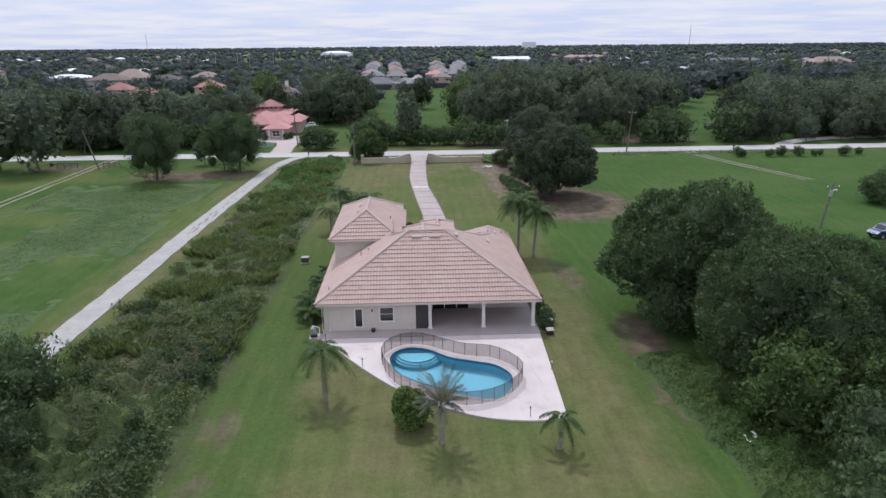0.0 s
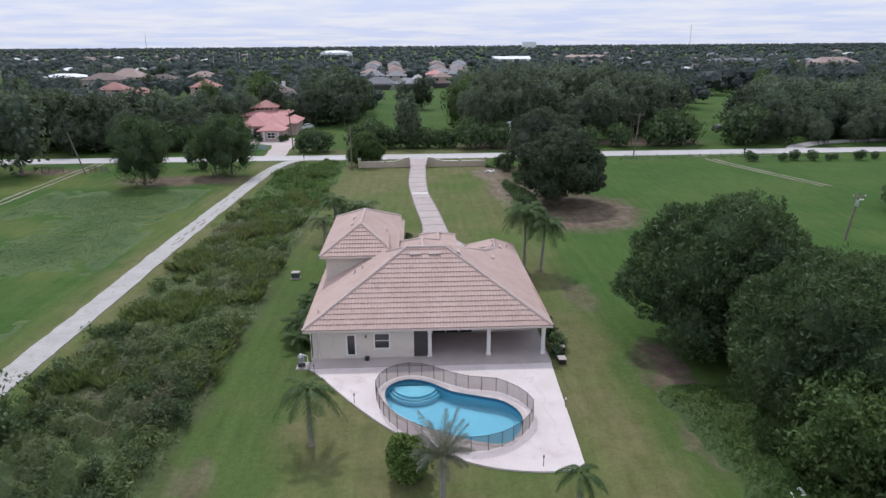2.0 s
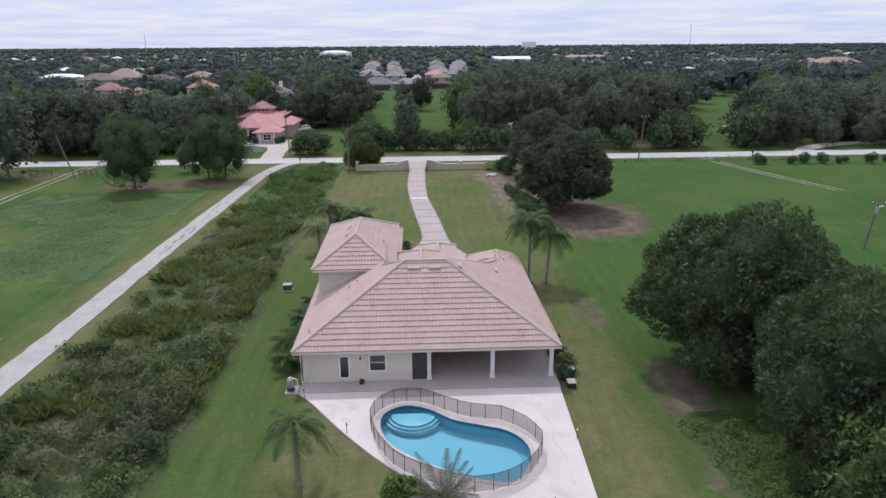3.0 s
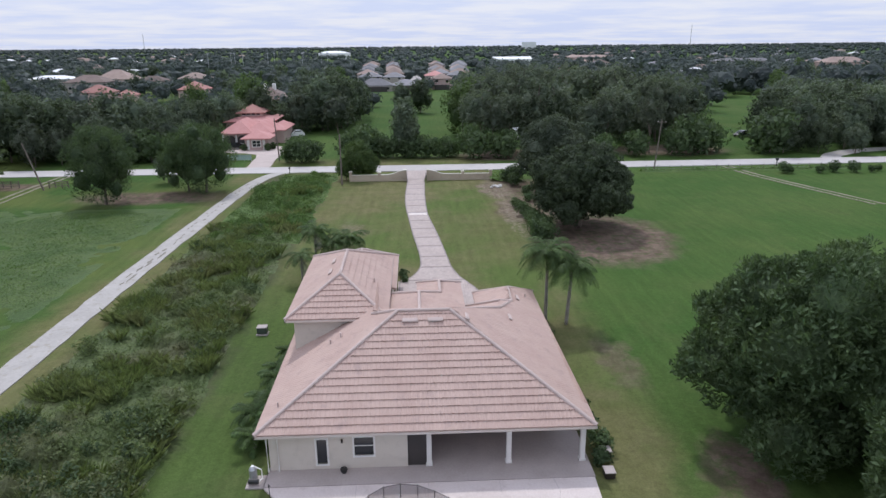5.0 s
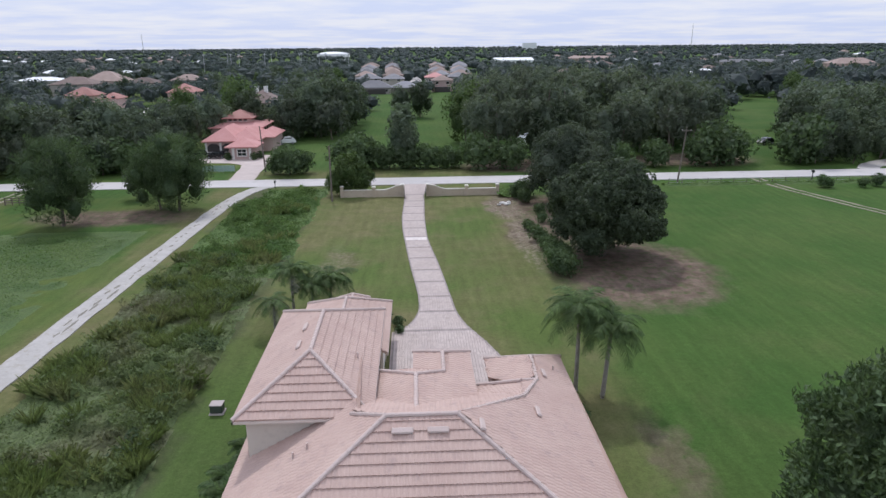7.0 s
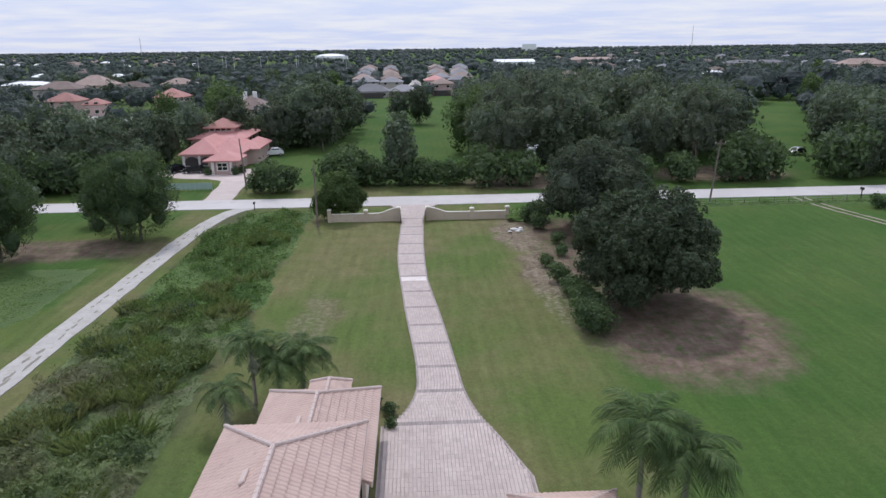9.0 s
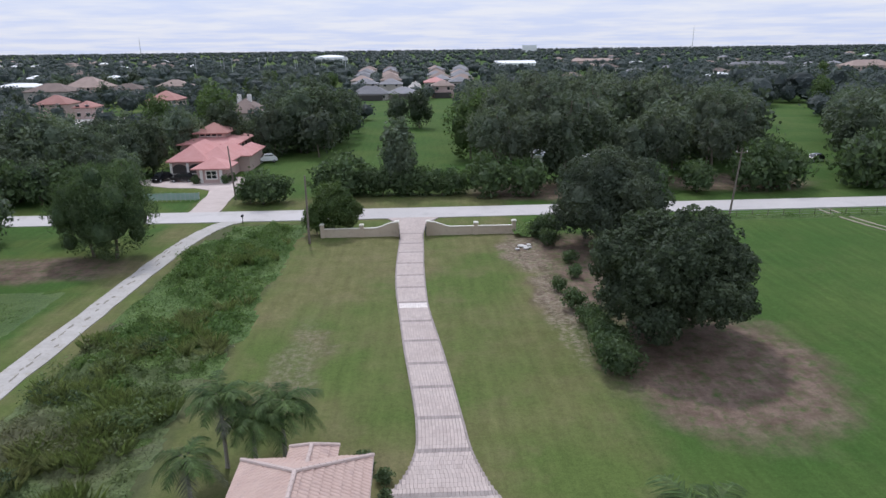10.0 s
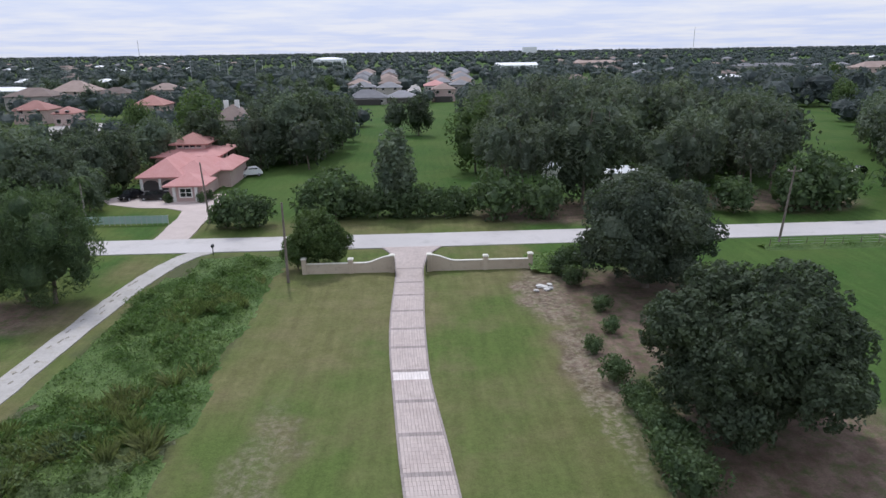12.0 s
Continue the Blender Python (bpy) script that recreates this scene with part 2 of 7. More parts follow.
b_.inputs["Base Color"].default_value = (0.095, 0.058, 0.050, 1)
b_.inputs["Roughness"].default_value = 0.8
g_ = nt_.nodes.new("ShaderNodeNewGeometry")
fine_ = noise_node(nt_, 40, 2, 0.5, g_.outputs["Position"])
t_ = nt_.nodes.new("ShaderNodeBsdfTransparent")
x_ = nt_.nodes.new("ShaderNodeMixShader")
nt_.links.new(ramp_node(nt_, fine_.outputs["Fac"], 0.2, 0.8, (0.42, 0.42, 0.42, 1), (0.66, 0.66, 0.66, 1)), x_.inputs[0])
nt_.links.new(t_.outputs[0], x_.inputs[1]); nt_.links.new(b_.outputs[0], x_.inputs[2])
nt_.links.new(x_.outputs[0], nt_.nodes["Material Output"].inputs["Surface"])


def ground_material():
    m, nt, b = nodes_of("grass_and_soil")
    geo = nt.nodes.new("ShaderNodeNewGeometry")
    pos = geo.outputs["Position"]
    sep = nt.nodes.new("ShaderNodeSeparateXYZ")
    wob = noise_node(nt, 0.22, 4, 0.6, pos)
    wv = nt.nodes.new("ShaderNodeVectorMath"); wv.operation = "MULTIPLY_ADD"
    nt.links.new(wob.outputs["Color"], wv.inputs[0])
    wv.inputs[1].default_value = (6, 6, 0)
    av = nt.nodes.new("ShaderNodeVectorMath"); av.operation = "ADD"
    nt.links.new(pos, av.inputs[0]); av.inputs[1].default_value = (-3, -3, 0)
    nt.links.new(av.outputs[0], wv.inputs[2])
    nt.links.new(wv.outputs[0], sep.inputs[0])
    X, Y = sep.outputs["X"], sep.outputs["Y"]

    def step(v, a, c):                       # 0 at a, 1 at c
        r = nt.nodes.new("ShaderNodeMapRange")
        r.interpolation_type = "SMOOTHSTEP"
        nt.links.new(v, r.inputs["Value"])
        r.inputs["From Min"].default_value, r.inputs["From Max"].default_value = a, c
        return r.outputs[0]

    def both(*v):
        o = v[0]
        for q in v[1:]:
            o = math_node(nt, "MULTIPLY", o, q)
        return o

    def spot(cx, cy, rx, ry, soft=0.5):
        dx = math_node(nt, "DIVIDE", math_node(nt, "SUBTRACT", X, cx), rx)
        dy = math_node(nt, "DIVIDE", math_node(nt, "SUBTRACT", Y, cy), ry)
        d = math_node(nt, "ADD", math_node(nt, "MULTIPLY", dx, dx), math_node(nt, "MULTIPLY", dy, dy))
        return step(d, 1 + soft, 1 - soft)

    fine = noise_node(nt, 9, 6, 0.7, pos)
    mid = noise_node(nt, 0.55, 5, 0.6, pos)
    big = noise_node(nt, 0.06, 4, 0.55, pos)
    lawn = mix_node(nt, ramp_node(nt, mid.outputs["Fac"], 0.35, 0.68), (0.120, 0.123, 0.049), (0.156, 0.151, 0.069))
    lawn = mix_node(nt, ramp_node(nt, big.outputs["Fac"], 0.42, 0.62), lawn, (0.090, 0.126, 0.036))
    lush = mix_node(nt, ramp_node(nt, big.outputs["Fac"], 0.40, 0.66), (0.050, 0.100, 0.023), (0.074, 0.116, 0.031))
    east = both(step(X, 13, 18), step(Y, 26, 36))
    west = both(step(X, -34, -38))
    north = step(Y, 172, 180)
    side = both(step(X, -8, -11), step(X, -19, -16), step(Y, 105, 80))
    wear = noise_node(nt, 0.16, 6, 0.65, pos)
    lawn = mix_node(nt, ramp_node(nt, wear.outputs["Fac"], 0.5, 0.72, (0, 0, 0, 1), (0.7, 0.7, 0.7, 1)), lawn, (0.165, 0.142, 0.078))
    lush = mix_node(nt, ramp_node(nt, wear.outputs["Fac"], 0.52, 0.75, (0, 0, 0, 1), (0.4, 0.4, 0.4, 1)), lush, (0.105, 0.120, 0.045))
    lush = mix_node(nt, both(step(X, -34, -38), ramp_node(nt, big.outputs["Fac"], 0.45, 0.6)), lush, (0.098, 0.128, 0.036))
    any_ = math_node(nt, "MAXIMUM", math_node(nt, "MAXIMUM", east, west), math_node(nt, "MAXIMUM", north, math_node(nt, "MULTIPLY", side, 0.75)))
    col = mix_node(nt, any_, lawn, lush)
    dry = mix_node(nt, ramp_node(nt, mid.outputs["Fac"], 0.3, 0.7), (0.098, 0.068, 0.052), (0.205, 0.152, 0.120))
    brush = both(step(X, -29.5, -27.5), step(X, -15, -17.5), step(Y, 160, 155))
    col = mix_node(nt, math_node(nt, "MULTIPLY", brush, 0.8), col, (0.075, 0.085, 0.045))
    patch = spot(24.6, 110.5, 9.0, 12.0, 0.45)
    for s in (spot(15, 141, 3.5, 9, 0.7), spot(15.5, 126, 3, 8, 0.8), spot(19.3, 58.2, 1.5, 6.0, 0.6), spot(24, 178, 14, 8, 0.5), spot(60, 182, 14, 8, 0.6), spot(-46, 139, 12, 5, 0.7),
              spot(23, 143, 8, 6, 0.5), spot(23, 130, 8, 9, 0.4), spot(-76, 150, 8, 3, 0.7)):
        patch = math_node(nt, "MAXIMUM", patch, s)
    for s in (spot(-14.3, 46, 1.6, 1.9, 0.8), spot(-14.2, 40, 0.9, 1.4, 0.8), spot(18, 54, 1.2, 9, 0.7), spot(16, 75, 1.5, 5, 0.9)):
        patch = math_node(nt, "MAXIMUM", patch, math_node(nt, "MULTIPLY", s, 0.6))
    patch = math_node(nt, "MAXIMUM", patch, math_node(nt, "MULTIPLY", spot(-9.5, 113, 2.2, 8, 0.9), 0.3))
    broken = ramp_node(nt, noise_node(nt, 0.9, 6, 0.7, pos).outputs["Fac"], 0.27, 0.52)
    col = mix_node(nt, both(patch, broken), col, dry)
    straw = math_node(nt, "MAXIMUM", spot(14.2, 141, 2.6, 8, 0.8), math_node(nt, "MAXIMUM", spot(14.6, 122, 1.7, 11, 0.8), math_node(nt, "MULTIPLY", spot(-9.5, 113, 1.8, 7.5, 0.9), 0.45)))
    col = mix_node(nt, both(straw, ramp_node(nt, noise_node(nt, 1.7, 6, 0.75, pos).outputs["Fac"], 0.45, 0.62)), col, (0.27, 0.235, 0.175))
    sv = nt.nodes.new("ShaderNodeVectorMath"); sv.operation = "MULTIPLY"
    nt.links.new(pos, sv.inputs[0]); sv.inputs[1].default_value = (1.3, 0.16, 1.0)
    streak = noise_node(nt, 1.0, 5, 0.65, sv.outputs[0])
    tuft = noise_node(nt, 2.4, 5, 0.7, pos)
    col = mix_node(nt, 1.0, col, math_node(nt, "ADD", math_node(nt, "MULTIPLY", streak.outputs["Fac"], 0.6), 0.7), "MULTIPLY")
    col = mix_node(nt, 1.0, col, math_node(nt, "ADD", math_node(nt, "MULTIPLY", tuft.outputs["Fac"], 0.7), 0.65), "MULTIPLY")
    grain = math_node(nt, "ADD", math_node(nt, "MULTIPLY", fine.outputs["Fac"], 0.9), 0.55)
    col = mix_node(nt, 1.0, col, grain, "MULTIPLY")
    # mowing lanes that run along the plot
    raw = nt.nodes.new("ShaderNodeSeparateXYZ"); nt.links.new(pos, raw.inputs[0])
    stripe = math_node(nt, "SINE", math_node(nt, "MULTIPLY", raw.outputs["X"], 3.6))
    col = mix_node(nt, 1.0, col, math_node(nt, "ADD", math_node(nt, "MULTIPLY", stripe, 0.025), 1.0), "MULTIPLY")
    nt.links.new(col, b.inputs["Base Color"])
    b.inputs["Roughness"].default_value = 0.95
    b.inputs["Specular IOR Level"].default_value = 0.1
    bump_node(nt, b, fine.outputs["Fac"], 0.6, 0.05)
    return m


M["ground"] = ground_material()
M["track"] = surface("worn_track_soil", (0.20, 0.19, 0.125), (0.30, 0.275, 0.2), 0.95, 3, 0.5, bump=0.3)
M["paverbase"] = surface("paver_joint_sand", (0.40, 0.335, 0.31), (0.46, 0.39, 0.365), 0.9, 10, 0.5)
M["fascia"] = surface("cream_fascia_paint", (0.60, 0.52, 0.47), (0.66, 0.58, 0.53), 0.6, 20, 0.8, bump=0.05)
M["lane"] = surface("crushed_shell_lane", (0.361, 0.34, 0.318), (0.464, 0.439, 0.417), 0.95, 3, 0.5, bump=0.3, dirt=(0.30, 0.27, 0.2))


# ---- building helpers ----
def thing(name, loc=(0, 0, 0), label="", category="", group="", kind=""):
    ob = new(name)
    ob.empty_display_size = 0.2
    ob.location = loc
    return tagged(ob, label, category, group, kind)


def part(name, bm, material, parent=None, label="", off=None, smooth=False):
    """Links a bmesh as one mesh object under a thing or a part; off moves world places to the thing's own."""
    if off is not None:
        bmesh.ops.translate(bm, verts=bm.verts, vec=off)
    me = bpy.data.meshes.new(name)
    bm.to_mesh(me)
    bm.free()
    me.materials.append(material)
    if smooth:
        for p in me.polygons:
            p.use_smooth = True
    ob = new(name, me)
    if parent is not None:
        ob.parent = parent
    if label:
        ob["label"] = label
    return ob


def mesh_part(name, verts, faces, material, parent=None, label="", smooth=False):
    me = bpy.data.meshes.new(name)
    me.from_pydata(verts, [], faces)
    me.materials.append(material)
    if smooth:
        me.polygons.foreach_set("use_smooth", [True] * len(me.polygons))
    ob = new(name, me)
    if parent is not None:
        ob.parent = parent
    if label:
        ob["label"] = label
    return ob


def box(x0, y0, z0, x1, y1, z1, bevel=0.0, bm=None):
    bm = bm or bmesh.new()
    r = bmesh.ops.create_cube(bm, size=1)
    vs = r["verts"]
    bmesh.ops.scale(bm, verts=vs, vec=(x1 - x0, y1 - y0, z1 - z0))
    bmesh.ops.translate(bm, verts=vs, vec=((x0 + x1) / 2, (y0 + y1) / 2, (z0 + z1) / 2))
    if bevel:
        es = list({e for v in vs for e in v.link_edges})
        bmesh.ops.bevel(bm, geom=es, offset=bevel, segments=1, affect="EDGES", profile=0.5)
    return bm


def prism(poly, z0, z1, bm=None):
    """An upright slab over a plan polygon (counter-clockwise)."""
    bm = bm or bmesh.new()
    lo = [bm.verts.new((x, y, z0)) for x, y in poly]
    hi = [bm.verts.new((x, y, z1)) for x, y in poly]
    bm.faces.new(hi)
    bm.faces.new(lo[::-1])
    n = len(poly)
    for i in range(n):
        bm.faces.new((lo[i], lo[(i + 1) % n], hi[(i + 1) % n], hi[i]))
    return bm


def tube(points, radii, sides=8, bm=None):
    bm = bm or bmesh.new()
    rings = []
    for i, p in enumerate(points):
        p = Vector(p)
        d = (Vector(points[min(i + 1, len(points) - 1)]) - Vector(points[max(i - 1, 0)])).normalized()
        q = d.to_track_quat("Z", "Y")
        rings.append([bm.verts.new(p + q @ Vector((radii[i] * math.cos(2 * math.pi * k / sides), radii[i] * math.sin(2 * math.pi * k / sides), 0))) for k in range(sides)])
    for a, c in zip(rings, rings[1:]):
        for k in range(sides):
            bm.faces.new((a[k], a[(k + 1) % sides], c[(k + 1) % sides], c[k]))
    bm.faces.new(rings[0][::-1])
    bm.faces.new(rings[-1])
    return bm


def smooth_line(pts, n=8, closed=False):
    """Points along a Catmull-Rom curve."""
    out, k = [], len(pts)
    for i in range(k if closed else k - 1):
        if closed:
            p = [Vector(pts[(i + j - 1) % k]) for j in range(4)]
        else:
            p = [Vector(pts[min(max(i + j - 1, 0), k - 1)]) for j in range(4)]
        for s in range(n):
            t = s / n
            out.append(0.5 * ((2 * p[1]) + (p[2] - p[0]) * t + (2 * p[0] - 5 * p[1] + 4 * p[2] - p[3]) * t * t + (3 * p[1] - p[0] - 3 * p[2] + p[3]) * t ** 3))
    if not closed:
        out.append(Vector(pts[-1]))
    return out


def ribbon(left, right, z0, z1):
    """A slab between two edge lines."""
    return prism([(p[0], p[1]) for p in right] + [(p[0], p[1]) for p in left][::-1], z0, z1)


def strip_mesh(name, left, right, z, thick, material, kind_label, category):
    verts, faces = [], []
    for a, c in zip(left, right):
        verts += [(a[0], a[1], z), (c[0], c[1], z), (c[0], c[1], z - thick), (a[0], a[1], z - thick)]
    for i in range(len(left) - 1):
        k, j = 4 * i, 4 * i + 4
        faces += [(k, k + 1, j + 1, j), (k + 1, k + 2, j + 2, j + 1), (k + 3, k, j, j + 3)]
    ob = mesh_part(name, verts, faces, material)
    return tagged(ob, kind_label, category, kind="structure")


# ---- ground, roads, drive ----
POOL = [(p.x, p.y) for p in smooth_line([(-3.2, 55.7, 0), (-2.75, 57.2, 0), (-1.4, 57.9, 0), (0.2, 57.3, 0), (1.8, 55.9, 0), (3.7, 55.1, 0), (5.4, 54.3, 0), (6.4, 52.7, 0), (6.25, 50.8, 0), (5.1, 49.1, 0), (3.6, 49.15, 0), (1.4, 50.1, 0), (-0.95, 51.7, 0), (-2.6, 53.5, 0)], 4, True)][::-1]
POOL_C = Vector((1.6, 53.7, 0))


def area(poly):
    return sum(a[0] * c[1] - c[0] * a[1] for a, c in zip(poly, poly[1:] + poly[:1])) / 2


if area(POOL) < 0:
    POOL = POOL[::-1]


def grown(poly, d):
    out, n = [], len(poly)
    for i in range(n):
        a, c = Vector((*poly[i - 1], 0)), Vector((*poly[(i + 1) % n], 0))
        t = (c - a).normalized()
        out.append((poly[i][0] + t.y * d, poly[i][1] - t.x * d))
    return out


def grid_ground(hole):
    """One sheet to the horizon, open where the pool lies."""
    xs = [-5000, -2500, -1200, -600, -300] + [x for x in range(-150, 151, 10)] + [300, 600, 1200, 2500, 5000]
    ys = [-900, -400, -150] + [y for y in range(-60, 301, 10)] + [400, 600, 900, 1400, 2200, 3300, 4990]
    bm = bmesh.new()
    grid = {}
    for y in ys:
        for x in xs:
            near = abs(x) < 151 and -61 < y < 301
            z = 0.06 * (noise.noise(Vector((x * 0.03, y * 0.03, 0))) - 0.3) - 0.02 if near else -0.05
            grid[x, y] = bm.verts.new((x, y, z))
    for x0, x1 in zip(xs, xs[1:]):
        for y0, y1 in zip(ys, ys[1:]):
            if not (-10 <= x0 < 10 and 40 <= y0 < 60):
                bm.faces.new((grid[x0, y0], grid[x1, y0], grid[x1, y1], grid[x0, y1]))
    loop = [(-10, 40), (0, 40), (10, 40), (10, 50), (10, 60), (0, 60), (-10, 60), (-10, 50)]
    es = []
    for p, q in zip(loop, loop[1:] + loop[:1]):
        es.append(bm.edges.get((grid[p], grid[q])) or bm.edges.new((grid[p], grid[q])))
    inner = [bm.verts.new((x, y, -0.03)) for x, y in hole]
    es += [bm.edges.new((inner[i], inner[(i + 1) % len(inner)])) for i in range(len(inner))]
    bmesh.ops.triangle_fill(bm, use_beauty=True, use_dissolve=False, edges=es)
    bm.normal_update()
    for f in bm.faces:
        if f.normal.z < 0:
            f.normal_flip()
    return part("ground", bm, M["ground"])


tagged(grid_ground(grown(POOL, 0.15)), "mown lawn and rough pasture with bare sandy patches", "ground", kind="structure")


def lane_edges(pts, width, jag=0.25, seed=1):
    rnd = random.Random(seed)
    line = smooth_line([(x, y, 0) for x, y in pts], 10)
    lf, rt = [], []
    for i, p in enumerate(line):
        d = (line[min(i + 1, len(line) - 1)] - line[max(i - 1, 0)]).normalized()
        s = Vector((-d.y, d.x, 0))
        lf.append(p + s * (width / 2 + rnd.uniform(-jag, jag)))
        rt.append(p - s * (width / 2 + rnd.uniform(-jag, jag)))
    return lf, rt


ROAD_Y0, ROAD_Y1 = 160.0, 166.6
strip_mesh("road", [Vector((x, ROAD_Y1 + 0.012 * x * (x > 0), 0)) for x in range(-400, 401, 20)], [Vector((x, ROAD_Y0 + 0.012 * x * (x > 0), 0)) for x in range(-400, 401, 20)], 0.06, 0.3, M["asphalt"],
           "pale worn two-lane asphalt road without markings", "road")
lf, rt = lane_edges([(-33.6, -10), (-33.3, 40), (-32.9, 60.7), (-32.7, 76), (-32.5, 98), (-31.8, 124), (-31.2, 142), (-30.2, 152), (-28.6, 158), (-26.5, 160.6)], 2.6, 0.11)
strip_mesh("lane", lf, rt, 0.05, 0.2, M["lane"], "pale crushed-shell farm lane with worn ruts", "lane")
for dx in (-0.8, 0.8):
    lf, rt = lane_edges([(-69.5 + dx, 60), (-69.8 + dx, 116), (-70 + dx, 130), (-70.2 + dx, 151), (-70 + dx, 160)], 0.5, 0.12, 5)
    strip_mesh("track", lf, rt, 0.045, 0.2, M["track"], "worn wheel track through grass", "track")
for dx in (-0.8, 0.8):
    lf, rt = lane_edges([(64.3 + dx, 160), (65 + dx, 152), (68.3 + dx, 140), (73 + dx, 125)], 0.5, 0.12, 6)
    strip_mesh("track", lf, rt, 0.045, 0.2, M["track"], "worn wheel track through grass", "track")
lf, rt = lane_edges([(91, 166.5), (95, 172), (108, 178), (140, 182), (190, 184)], 4, 0.2, 8)
strip_mesh("lane", lf, rt, 0.05, 0.2, M["lane"], "pale side lane behind the road", "lane")
lf, rt = lane_edges([(-33.4, 166), (-33.6, 170), (-34.1, 176), (-34.2, 184)], 4.9, 0.05, 8)
strip_mesh("neighbour_drive", lf, rt, 0.055, 0.2, M["paver"], "pale paved drive of the salmon-roofed house", "driveway")
part("neighbour_forecourt", prism([(-36.5, 178), (-31.8, 178), (-31.5, 186), (-34.0, 197), (-52, 197.5), (-55, 194), (-52, 190), (-46, 187), (-41, 186.4), (-37.6, 184)], -0.1, 0.05), M["paver"])
tagged(bpy.data.objects["neighbour_forecourt"], "pale paved forecourt of the salmon-roofed house", "forecourt", kind="structure")

# the drive: edge lines from the road to the house
DRV_L = smooth_line([(-3.9, 160.1, 0), (-2.6, 157, 0), (-1.9, 152, 0), (-1.85, 146, 0), (-2.0, 139, 0), (-2.0, 133.5, 0), (-1.8, 128, 0), (-1.45, 123, 0), (-0.8, 114, 0), (-0.15, 107, 0), (0.15, 102.5, 0), (0.05, 99, 0), (-0.9, 96, 0), (-2.25, 94.6, 0)], 6)
DRV_R = smooth_line([(4.1, 160.1, 0), (2.6, 157, 0), (1.6, 152, 0), (1.5, 146, 0), (1.4, 139, 0), (1.4, 133.5, 0), (1.5, 128, 0), (1.7, 123, 0), (2.6, 114, 0), (3.2, 107, 0), (3.55, 102.5, 0), (3.85, 99, 0), (4.5, 96, 0), (5.0, 94.6, 0)], 6)
BANDS = (151.3, 146.3, 142.1, 137.7, 133.3, 129.4, 125.1, 120.4, 115.8, 111.6, 107.4, 103.1, 99.1, 94.7)
APRON = [(-2.3, 94.7), (-2.3, 83.6), (7.2, 83.6), (7.2, 88.6), (6.5, 90.6), (6.0, 92.2), (5.0, 94.7)]


def drive_edge(edge, y):
    pts = sorted(edge, key=lambda p: p.y)
    for a, c in zip(pts, pts[1:]):
        if a.y <= y <= c.y and c.y > a.y:
            return a.x + (c.x - a.x) * (y - a.y) / (c.y - a.y)
    return pts[0].x if y < pts[0].y else pts[-1].x


drive = strip_mesh("driveway", DRV_L, DRV_R, 0.03, 0.2, M["paverbase"], "winding pinkish paver driveway with darker cross bands", "driveway")
part("apron_base", prism(APRON, -0.1, 0.03), M["paverbase"], drive)


# ---- house ----
HOUSE = (0.2, 61.6, 0.0)
house = thing("house", HOUSE, "cream stucco house with hipped pinkish clay-tile roofs beside a pool", "house")
HO = (-HOUSE[0], -HOUSE[1], -HOUSE[2])
EAVE, SLAB = 2.95, 0.14

